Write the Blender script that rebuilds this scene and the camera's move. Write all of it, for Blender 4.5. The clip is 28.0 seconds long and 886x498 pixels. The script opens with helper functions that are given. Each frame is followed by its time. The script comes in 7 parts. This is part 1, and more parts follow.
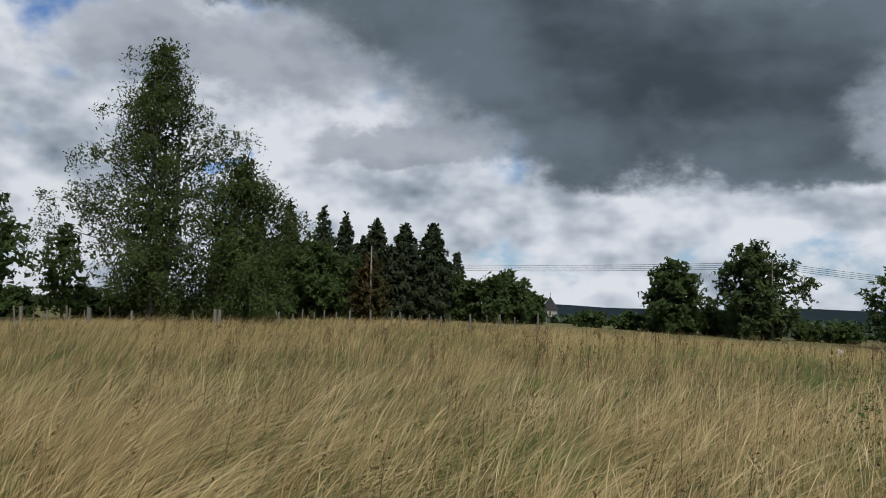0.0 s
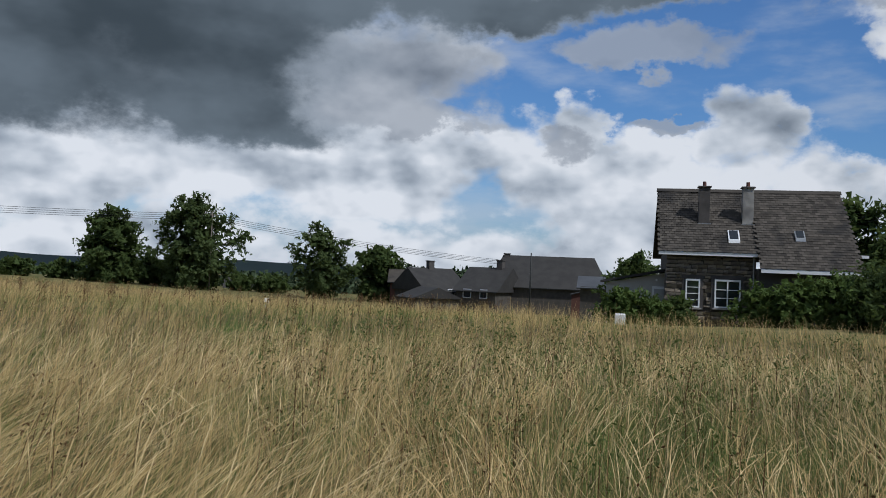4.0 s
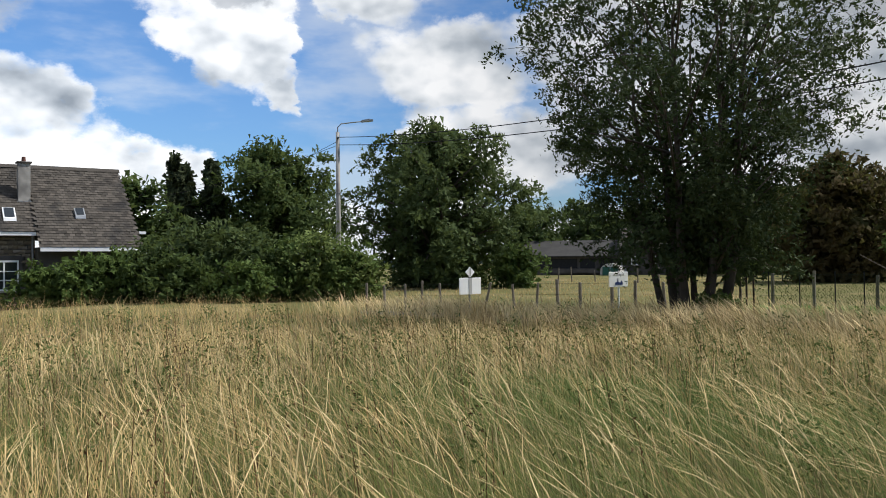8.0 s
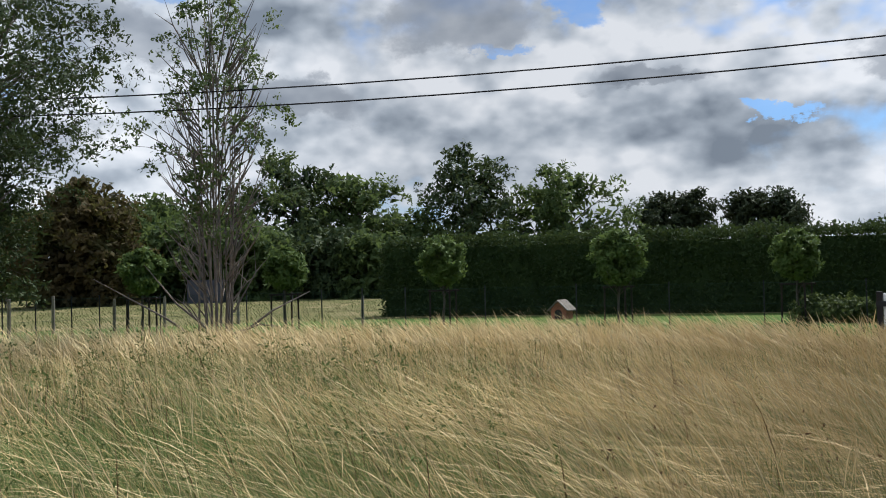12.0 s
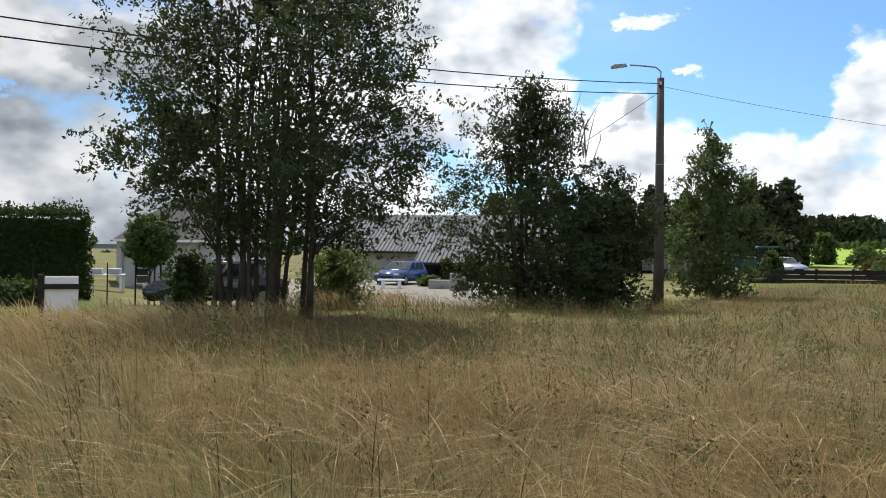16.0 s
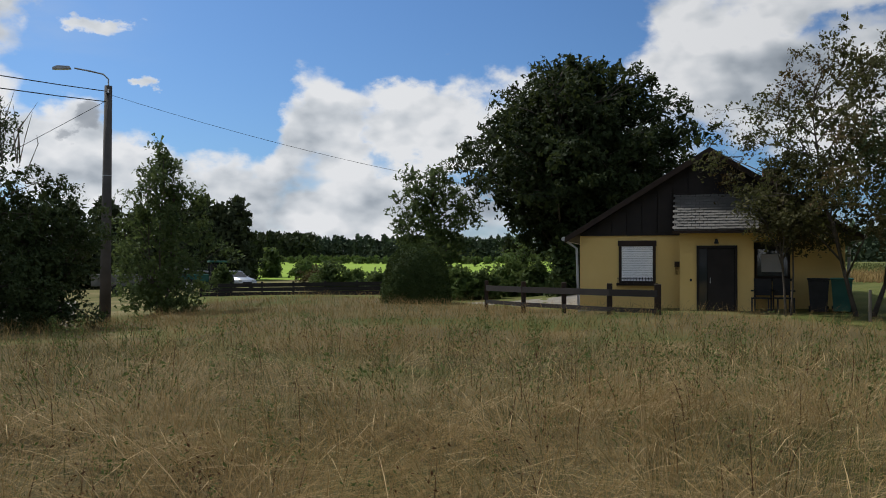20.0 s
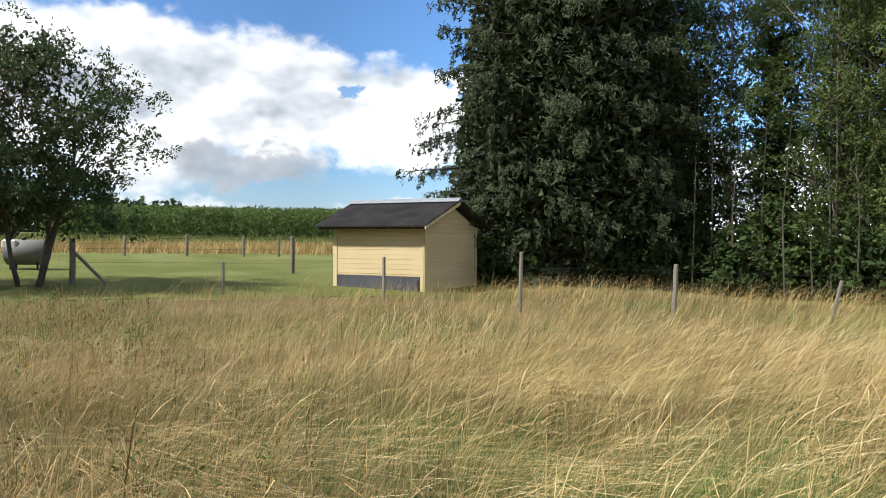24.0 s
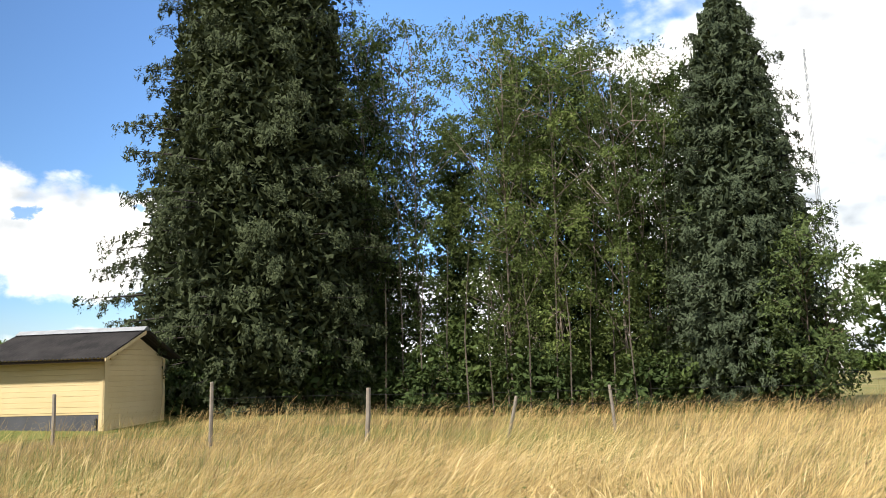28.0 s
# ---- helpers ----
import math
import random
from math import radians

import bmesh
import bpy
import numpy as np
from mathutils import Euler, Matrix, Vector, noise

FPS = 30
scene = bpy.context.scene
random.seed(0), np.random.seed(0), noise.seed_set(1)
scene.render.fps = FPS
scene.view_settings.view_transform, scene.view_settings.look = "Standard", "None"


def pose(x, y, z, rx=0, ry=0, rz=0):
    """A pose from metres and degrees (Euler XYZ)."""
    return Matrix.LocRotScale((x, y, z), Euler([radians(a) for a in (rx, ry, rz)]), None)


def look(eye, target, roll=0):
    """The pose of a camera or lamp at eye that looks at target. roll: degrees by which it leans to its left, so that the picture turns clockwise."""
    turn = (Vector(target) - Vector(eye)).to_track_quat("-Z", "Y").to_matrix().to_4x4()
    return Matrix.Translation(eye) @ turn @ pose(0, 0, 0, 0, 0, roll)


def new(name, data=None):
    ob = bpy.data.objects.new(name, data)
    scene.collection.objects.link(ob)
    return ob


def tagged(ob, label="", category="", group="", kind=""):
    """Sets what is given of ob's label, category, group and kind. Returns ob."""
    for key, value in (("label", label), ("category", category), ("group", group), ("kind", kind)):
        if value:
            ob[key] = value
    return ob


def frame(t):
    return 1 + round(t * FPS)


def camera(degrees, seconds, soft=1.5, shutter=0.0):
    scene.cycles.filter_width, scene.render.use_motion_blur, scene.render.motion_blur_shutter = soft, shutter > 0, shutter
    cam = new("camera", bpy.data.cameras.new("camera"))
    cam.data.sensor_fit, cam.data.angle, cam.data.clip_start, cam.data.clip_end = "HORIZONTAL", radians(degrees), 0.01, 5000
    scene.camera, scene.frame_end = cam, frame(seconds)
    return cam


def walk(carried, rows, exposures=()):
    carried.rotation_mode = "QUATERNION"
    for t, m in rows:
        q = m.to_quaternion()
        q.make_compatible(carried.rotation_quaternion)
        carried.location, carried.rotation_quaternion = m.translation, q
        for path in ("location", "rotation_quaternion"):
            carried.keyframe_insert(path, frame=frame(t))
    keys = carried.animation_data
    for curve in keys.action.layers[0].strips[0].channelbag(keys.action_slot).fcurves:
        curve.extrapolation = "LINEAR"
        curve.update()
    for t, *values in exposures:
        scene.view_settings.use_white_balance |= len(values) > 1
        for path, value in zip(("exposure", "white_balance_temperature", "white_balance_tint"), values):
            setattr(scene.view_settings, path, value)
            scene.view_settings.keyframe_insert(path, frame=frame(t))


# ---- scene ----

# ---------------------------------------------------------------- camera
# A person turns on the spot in a meadow, the camera held 0.4 m in front of the turning axis.
EYE, ARM = 1.55, 0.4
TURN = [  # seconds, bearing (clockwise from +y), pitch, roll in degrees
    (0, 0.00, 4.00, 1.16), (0.5, 3.59, 3.77, 0.93), (1, 7.25, 3.23, 0.68), (1.5, 11.46, 2.64, 1.01),
    (2, 15.81, 2.31, 1.18), (2.5, 21.64, 2.19, 1.78), (4.5, 42.88, 1.66, 1.72), (5, 49.29, 1.69, 0.89),
    (5.5, 54.70, 1.66, 0.94), (6, 59.30, 1.53, 0.76), (6.5, 65.10, 1.29, 0.20), (7, 71.76, 0.93, 0.23),
    (7.5, 77.88, 0.82, 0.23), (8, 83.59, 0.87, -0.63), (8.5, 89.07, 0.70, -1.02), (9, 95.60, 0.50, -0.65),
    (9.5, 102.52, 0.41, -0.15), (10, 108.62, 0.85, -0.01), (10.5, 113.87, 1.48, -0.25), (11, 119.72, 1.47, -0.58),
    (11.5, 125.62, 1.54, -0.86), (12, 132.13, 1.69, -1.33), (12.5, 139.32, 1.54, -1.41), (14.5, 164.04, 0.75, -1.21),
    (15, 170.03, 0.27, 0.07), (15.5, 177.44, 0.21, 0.21), (16, 184.41, 0.19, 0.69), (16.5, 191.04, 0.22, 0.99),
    (17, 196.88, 0.47, 0.84), (17.5, 202.75, 0.95, 0.76), (18, 207.02, 0.85, 0.67), (18.5, 209.15, 0.87, 0.27),
    (19, 212.06, 1.50, 0.34), (19.5, 216.05, 1.64, 0.73), (20, 220.63, 1.49, 0.24), (20.5, 227.25, 1.10, 0.39),
    (22.5, 256.40, -0.14, 1.20), (23, 265.59, -0.59, 0.94), (23.5, 273.61, -0.49, 0.90), (24, 279.59, -0.15, 0.56),
    (24.5, 286.89, 0.18, -1.16), (25, 293.40, 0.84, -1.43), (25.5, 296.50, 2.53, -0.46), (26, 297.90, 3.48, -0.66),
    (26.5, 297.88, 3.58, -1.18), (27, 298.47, 3.58, -1.52), (27.5, 299.41, 4.70, -1.67), (28, 300.19, 8.30, -1.76)]
cam = camera(56.15, 28.0, 0.95)


def held(yaw, pitch, roll):
    a, p = radians(yaw), radians(pitch)
    eye = Vector((ARM * math.sin(a), ARM * math.cos(a), EYE))
    ahead = Vector((math.sin(a) * math.cos(p), math.cos(a) * math.cos(p), math.sin(p)))
    return look(eye, eye + ahead, roll)


walk(cam, [(t, held(a, p, r)) for t, a, p, r in TURN],
     exposures=[(0, -0.76, 6050, 10), (2.5, -0.74, 6000, 10), (5, -0.7, 5900, 10), (7, -0.38, 6050, 10), (8, 0.05, 6380, 10), (9, 0.42, 6480, 10), (11, 0.42, 6150, 10), (12.5, 0.32, 6050, 10),
                (15, 0.36, 6200, 10), (16, 0.34, 6400, 10), (17.3, -0.16, 6400, 10), (20, -0.34, 6300, 10), (22.5, 0.0, 6100, 10), (24, 0.65, 6350, 10), (25, 0.95, 6650, 10), (28, 1.0, 6900, 10)])

# ---------------------------------------------------------------- light
SUN_AZ, SUN_EL = 165.0, 51.0
world = bpy.data.worlds.new("world")
scene.world = world
world.use_nodes = True


class Nodes:
    """Short hand for wiring shader nodes."""

    def __init__(self, tree):
        self.tree = tree
        tree.nodes.clear()

    def add(self, kind, **inputs):
        node = self.tree.nodes.new(kind)
        for key, value in inputs.items():
            self.put(node.inputs[int(key[1:])] if key[0] == "i" and key[1:].isdigit() else node.inputs[key.replace("_", " ")], value)
        return node

    def put(self, socket, value):
        if isinstance(value, bpy.types.NodeSocket):
            self.tree.links.new(value, socket)
        else:
            socket.default_value = value

    def math(self, op, a, b=0.0, c=0.0, clamp=False):
        node = self.tree.nodes.new("ShaderNodeMath")
        node.operation, node.use_clamp = op, clamp
        for socket, value in zip(node.inputs, (a, b, c)):
            self.put(socket, value)
        return node.outputs[0]

    def step(self, x, lo, hi, a=0.0, b=1.0):
        node = self.tree.nodes.new("ShaderNodeMapRange")
        node.interpolation_type = "SMOOTHSTEP"
        for socket, value in zip(node.inputs, (x, lo, hi, a, b)):
            self.put(socket, value)
        return node.outputs[0]

    def mix(self, f, a, b, blend="MIX"):
        node = self.tree.nodes.new("ShaderNodeMix")
        node.data_type, node.blend_type = "RGBA", blend
        for socket, value in zip((node.inputs[0], node.inputs[6], node.inputs[7]), (f, a, b)):
            self.put(socket, value)
        return node.outputs[2]

    def noise(self, vec, scale, detail=4.0, rough=0.55, color=False, dist=0.0):
        node = self.tree.nodes.new("ShaderNodeTexNoise")
        if vec is not None:
            self.put(node.inputs["Vector"], vec)
        for key, value in (("Scale", scale), ("Detail", detail), ("Roughness", rough), ("Distortion", dist)):
            node.inputs[key].default_value = value
        return node.outputs[1 if color else 0]

    def ramp(self, x, *stops):
        node = self.tree.nodes.new("ShaderNodeValToRGB")
        for i, (pos, colour) in enumerate(stops):
            e = node.color_ramp.elements[i] if i < 2 else node.color_ramp.elements.new(pos)
            e.position, e.color = pos, (*colour, 1)
        self.put(node.inputs[0], x)
        return node.outputs[0]


n = Nodes(world.node_tree)
sky = n.add("ShaderNodeTexSky")
sky.sky_type, sky.sun_disc = "NISHITA", False
sky.sun_elevation, sky.sun_rotation = radians(SUN_EL), radians(SUN_AZ)
coord = n.add("ShaderNodeTexCoord").outputs["Generated"]
sep = n.add("ShaderNodeSeparateXYZ", Vector=coord)
# Cloud layout: bearing, elevation, half width and half height of each bank, in degrees.
CUMULUS_EAST = ((-24, 9, 15, 10), (-12, 14, 17, 9), (-6, 6, 14, 6), (10, 6, 14, 5), (24, 7, 12, 5), (32, 13, 9, 5), (35, 7, 9, 5.0), (44, 6.5, 5, 4.6), (46.3, 8.6, 2.8, 3.6), (50, 5, 8, 4.6), (57.5, 9, 3.6, 4.0),
                (62, 7, 4.6, 3.6), (66.5, 5, 3.4, 3.2), (53, 6.5, 5, 3.4), (69.5, 14.2, 4.4, 3.4), (74, 17.2, 10, 2.0), (83, 13.2, 7.2, 3.6), (82, 9.2, 2.6, 1.2), (72, 11.6, 2.2, 1.4), (90, 7.5, 8, 4.5), (97, 13, 9, 8))
CUMULUS_SOUTH = ((118, 9, 22, 16), (146, 8, 24, 17), (174, 10, 13, 17), (187, 13, 7, 9), (191.5, 17.5, 4, 4), (199, 16, 2.6, 0.9), (194, 8, 7.5, 3.4), (199, 5.5, 8, 3.6), (201, 12.6, 1.0, 0.7))
CUMULUS_WEST = ((213, 8.6, 4.2, 4.4), (219.5, 10.6, 5.6, 3.2), (225, 8, 6, 4.6), (214, 4.5, 14, 4.2), (238, 13.6, 5.6, 4.8), (232, 7.5, 8, 5), (244, 16.6, 6, 2.4), (247, 11, 12, 5), (259, 9.5, 12, 6), (269, 8.6, 8, 5),
                (277, 8.4, 8, 5), (286, 7.5, 10, 6), (302, 3.5, 8, 4), (322, 13, 13, 15), (335, 12, 14, 14), (150, -0.5, 400, 4.4))
GREY_BANKS = ((-15, 16.5, 15, 4.0), (-3, 11.5, 9, 2.6), (34, 13.2, 9, 4.6), (35, 10.4, 7, 1.2), (44.3, 8.8, 3.4, 1.5), (52.6, 10.2, 3.4, 0.7), (51, 15.4, 8, 1.8), (69, 18.5, 9, 1.8), (106, 9.5, 5, 2.4), (113, 16, 9, 2.2),
              (122, 12, 6, 2.0), (133, 16.8, 6.6, 2.8), (152, 18.4, 9, 2.2), (146, 12.8, 5, 1.0), (163, 13, 5, 2.2), (267, 5.4, 8, 1.6), (255, 9, 7, 1.6), (325, 22.5, 5, 3.0), (197, 9.5, 2, 1.2))
DARK_BANKS = ((0, 21, 13, 4.6), (13, 16.5, 16, 6.4), (11, 10.8, 8, 3.2), (22, 15.2, 9, 5.2), (22, 10.2, 7, 2.0), (30, 18.6, 9, 2.6), (41, 18.6, 7, 1.8), (50, 19, 7, 1.6), (-16, 22.4, 18, 2.4))
BLUE_GAPS = ((141, 18.2, 2.4, 1.8), (136.4, 14.8, 2.6, 0.5), (154.5, 10.2, 3.0, 0.45), (113, 19.4, 3, 0.8), (74.2, 13.0, 1.1, 4.0), (223.4, 6.0, 3, 0.8), (281, 10.4, 1.6, 0.7), (-13.5, 10.0, 1.2, 0.6), (273.4, 10.2, 1.2, 0.7))


def voronoi(vec, scale, detail=2.0):
    node = n.add("ShaderNodeTexVoronoi", Vector=vec, Scale=scale, Detail=detail, Roughness=0.55)
    node.feature = "SMOOTH_F1"
    node.inputs["Smoothness"].default_value = 0.35
    return node.outputs["Distance"]


plain_turn = n.math("FRACT", n.math("ADD", n.math("DIVIDE", n.math("ARCTAN2", sep.outputs[0], sep.outputs[1]), 2 * math.pi), 1 + 30 / 360))
bearing = n.math("MULTIPLY_ADD", plain_turn, 360.0, -30.0)
tilt = n.math("MULTIPLY", n.math("ARCSINE", sep.outputs[2]), 180 / math.pi)
cell = n.add("ShaderNodeCombineXYZ", X=sep.outputs[0], Y=sep.outputs[1], Z=n.math("MULTIPLY", sep.outputs[2], 1.5)).outputs[0]
lifted = n.add("ShaderNodeVectorMath", i0=cell, i1=(0.012, -0.02, 0.035)).outputs[0]
fluff = n.noise(cell, 34.0, 4.0, 0.6)
lying = n.add("ShaderNodeCombineXYZ", X=sep.outputs[0], Y=sep.outputs[1], Z=n.math("MULTIPLY", sep.outputs[2], 3.2)).outputs[0]
lying_up = n.add("ShaderNodeVectorMath", i0=lying, i1=(0.03, -0.04, 0.2)).outputs[0]
drift = n.add("ShaderNodeSeparateColor", Color=n.noise(cell, 8.0, 7.0, 0.6, color=True))
warp_a = n.math("ADD", bearing, n.math("MULTIPLY_ADD", drift.outputs[0], 12.0, -6.0))
warp_e = n.math("ADD", tilt, n.math("MULTIPLY_ADD", drift.outputs[1], 8.0, -4.0))


def banks(rows, a, e, melt=0.25):
    """How deep inside the nearest bank of a list: 1 at its middle, 0 at its rim; neighbours melt together."""
    low_ = None
    for az, el, w, h in rows:
        x_ = n.math("MULTIPLY_ADD", a, 1 / w, -az / w)
        y_ = n.math("MULTIPLY_ADD", e, 1 / h, -el / h)
        q_ = n.math("MULTIPLY_ADD", y_, y_, n.math("MULTIPLY", x_, x_))
        low_ = q_ if low_ is None else n.math("SMOOTH_MIN", low_, q_, melt)
    return n.math("SUBTRACT", 1.0, low_)


puff, puff_up = voronoi(cell, 8.0, 3.0), voronoi(lifted, 8.0, 3.0)
body, body_up = n.noise(lying, 2.7, 5.0, 0.5), n.noise(lying_up, 2.7, 5.0, 0.5)
soft = n.noise(cell, 3.4, 5.0, 0.5)
broken = n.math("MULTIPLY", n.step(bearing, 92, 112), n.step(bearing, 180, 164))
# cumulus: bright heaped tops, grey undersides
inside = n.math("MAXIMUM", n.math("MAXIMUM", banks(CUMULUS_EAST, warp_a, warp_e), banks(CUMULUS_SOUTH, warp_a, warp_e)), banks(CUMULUS_WEST, warp_a, warp_e))
gap = n.step(n.math("ADD", banks(BLUE_GAPS, warp_a, warp_e), n.math("MULTIPLY_ADD", puff, 0.8, -0.6)), 0.1, 0.8)
inside = n.math("SUBTRACT", inside, n.math("MULTIPLY_ADD", fluff, 0.3, n.math("MULTIPLY_ADD", puff, 0.9, -0.95)))
low = n.math("MULTIPLY", n.step(inside, -0.12, 0.48), n.math("SUBTRACT", 1.0, n.math("MULTIPLY", gap, 0.9)))
shade = n.math("ADD", n.math("MULTIPLY", n.math("SUBTRACT", puff_up, puff), 0.85), n.math("MULTIPLY", n.math("SUBTRACT", body, body_up), 1.25))
shade = n.math("ADD", shade, n.math("MULTIPLY", n.step(inside, 0.6, 0.05), 0.22))
shade = n.math("ADD", shade, n.math("ADD", n.math("MULTIPLY_ADD", fluff, 0.3, -0.15), n.math("SUBTRACT", 0.68, n.math("MULTIPLY", broken, 0.14))), clamp=True)
white = n.ramp(shade, (0.0, (0.27, 0.31, 0.36)), (0.35, (0.49, 0.535, 0.585)), (0.65, (0.76, 0.79, 0.82)), (0.92, (1.0, 1.0, 1.0)))
# grey banks in front of them, then the dark deck
mid = n.math("ADD", banks(GREY_BANKS, warp_a, warp_e), n.math("MULTIPLY_ADD", puff, -0.6, 0.42))
grey = n.mix(n.math("ADD", n.math("MULTIPLY", shade, 0.7), n.math("MULTIPLY", n.step(mid, 0.7, 0.0), 0.3)), (0.24, 0.27, 0.315, 1), (0.54, 0.57, 0.61, 1))
mid = n.math("MULTIPLY", n.step(mid, -0.05, 0.5), 0.8)
deep = n.math("ADD", banks(DARK_BANKS, warp_a, warp_e, 1.0), n.math("MULTIPLY_ADD", soft, 1.2, -0.6))
gloom = n.mix(n.step(n.math("ADD", soft, n.math("MULTIPLY_ADD", body, 0.5, -0.25)), 0.36, 0.64), (0.068, 0.087, 0.102, 1), (0.185, 0.222, 0.252, 1))
gloom = n.mix(n.step(deep, 0.75, 0.0), gloom, (0.34, 0.385, 0.43, 1))
deep = n.step(deep, -0.45, 0.55)
blue = n.mix(1.0, sky.outputs[0], (0.067, 0.098, 0.134, 1), "MULTIPLY")
haze = n.step(tilt, 6.0, 0.0, 0.0, 0.55)
blue = n.mix(haze, blue, (0.62, 0.70, 0.78, 1))
veil = n.math("MULTIPLY", n.step(n.noise(lying, 3.6, 6.0, 0.55), 0.47, 0.66, 0.0, 0.5), n.step(bearing, 205, 180))
blue = n.mix(veil, blue, (0.66, 0.71, 0.77, 1))
seen = n.mix(deep, n.mix(mid, n.mix(low, blue, white), grey), gloom)
# overhead: a broken pale layer
seen = n.mix(n.step(tilt, 25.0, 38.0, 0.0, 0.85), seen, n.mix(n.step(soft, 0.38, 0.62), (0.33, 0.39, 0.48, 1), (0.76, 0.79, 0.82, 1)))
GAIN = ((-30, 1.2), (20, 1.25), (55, 1.2), (72, 1.1), (90, 0.78), (112, 0.74), (130, 0.58), (150, 0.60), (165, 0.72), (195, 1.0), (225, 0.95), (270, 0.72), (283, 1.0), (295, 1.3), (330, 1.0))
gain = n.ramp(plain_turn, *(((a + 30) / 360, (g / 4, g / 4, g / 4)) for a, g in GAIN))
bg = n.add("ShaderNodeBackground", Color=n.mix(1.0, seen, n.mix(1.0, gain, (4, 4, 4, 1), "MULTIPLY"), "MULTIPLY"), Strength=1.0)
out = n.add("ShaderNodeOutputWorld", Surface=bg.outputs[0])

sun = new("sun", bpy.data.lights.new("sun", "SUN"))
sun.data.energy, sun.data.angle, sun.data.color = 5.0, radians(3.0), (1.0, 0.965, 0.91)
sa, se = radians(SUN_AZ), radians(SUN_EL)
sun.matrix_world = look(Vector((math.sin(sa) * math.cos(se), math.cos(sa) * math.cos(se), math.sin(se))) * 100, (0, 0, 0))


# ---------------------------------------------------------------- materials
def surface(name, a, b, scale=6.0, rough=0.85, bump=0.2, fine=40.0, metal=0.0, island=0.0, third=None, space="Object", spec=0.3, leaf=0.0, random_ob=0.0, brown=None, glow=(0.17, 0.21, 0.05), pick=0.0, tuft=None):
    """A matt natural surface: two tones mixed at two scales, an optional third tone in patches, fine relief."""
    m = bpy.data.materials.new(name)
    m.use_nodes = True
    w = Nodes(m.node_tree)
    co = w.add("ShaderNodeTexCoord").outputs["Object"] if space == "Object" else w.add("ShaderNodeNewGeometry").outputs["Position"]
    coarse, grain = w.noise(co, scale, 4.0), w.noise(co, fine, 3.0, 0.6)
    f = w.math("ADD", w.math("MULTIPLY", w.step(coarse, 0.3, 0.7), 0.65), w.math("MULTIPLY", grain, 0.35), clamp=True)
    if island:
        rnd = w.add("ShaderNodeNewGeometry").outputs["Random Per Island"]
        f = w.math("ADD", w.math("MULTIPLY", f, 1 - island), w.math("MULTIPLY", rnd, island), clamp=True)
    if random_ob:
        rnd = w.add("ShaderNodeObjectInfo").outputs["Random"]
        f = w.math("ADD", w.math("MULTIPLY", f, 1 - random_ob), w.math("MULTIPLY", rnd, random_ob), clamp=True)
    colour = w.mix(f, (*a, 1), (*b, 1))
    if third:
        colour = w.mix(w.step(w.noise(co, scale * 0.45, 3.0), 0.5, 0.66), colour, (*third, 1))
    if pick:
        rnd2 = w.math("FRACT", w.math("MULTIPLY", w.add("ShaderNodeNewGeometry").outputs["Random Per Island"], 37.7))
        colour = w.mix(w.step(rnd2, 0.0, 1.0, 0.0, pick), colour, w.ramp(rnd2, (0.0, (0.12, 0.075, 0.028)), (0.35, (0.36, 0.24, 0.085)), (1.0, (0.84, 0.68, 0.33))))
    if tuft:
        # noise patches of darker tone: brown straw plus painted shade between tufts
        colour = w.mix(w.step(w.noise(co, 2.6, 5.0, 0.72), 0.47, 0.60, 0.0, 0.85), colour, (*tuft, 1))
    if brown:
        # browner seed heads in one part of the meadow, colour darkened further for cloud shade
        xyz = w.add("ShaderNodeSeparateXYZ", Vector=w.add("ShaderNodeVectorMath", i0=co).outputs[0])
        far = w.math("SQRT", w.math("ADD", w.math("MULTIPLY", xyz.outputs[0], xyz.outputs[0]), w.math("MULTIPLY", xyz.outputs[1], xyz.outputs[1])))
        along = w.math("ADD", w.math("MULTIPLY", xyz.outputs[0], math.sin(radians(205))), w.math("MULTIPLY", xyz.outputs[1], math.cos(radians(205))))
        side = w.math("ADD", w.math("DIVIDE", along, far), w.math("MULTIPLY", w.math("SUBTRACT", coarse, 0.5), 1.2))
        colour = w.mix(w.step(side, 0.3, 0.95, 0.0, 0.82), colour, w.mix(f, tuple(c * 0.7 for c in brown) + (1,), (*brown, 1)))
    p = w.add("ShaderNodeBsdfPrincipled", Base_Color=colour, Roughness=rough, Metallic=metal)
    p.inputs["Specular IOR Level"].default_value = 0.06 if leaf or space == "World" else spec
    if bump:
        bm_ = w.add("ShaderNodeBump", Strength=bump, Distance=0.02, Height=w.math("ADD", grain, coarse))
        w.put(p.inputs["Normal"], bm_.outputs[0])
    shader = p.outputs[0]
    if leaf:
        t = w.add("ShaderNodeBsdfTranslucent", Color=w.mix(0.35, colour, (*glow, 1)))
        shader = w.add("ShaderNodeMixShader", i0=leaf, i1=shader, i2=t.outputs[0]).outputs[0]
    w.add("ShaderNodeOutputMaterial", Surface=shader)
    return m


def glass(name, tint=(0.02, 0.025, 0.03)):
    m = bpy.data.materials.new(name)
    m.use_nodes = True
    p = m.node_tree.nodes["Principled BSDF"]
    p.inputs["Base Color"].default_value, p.inputs["Roughness"].default_value = (*tint, 1), 0.06
    p.inputs["Specular IOR Level"].default_value = 0.8
    return m


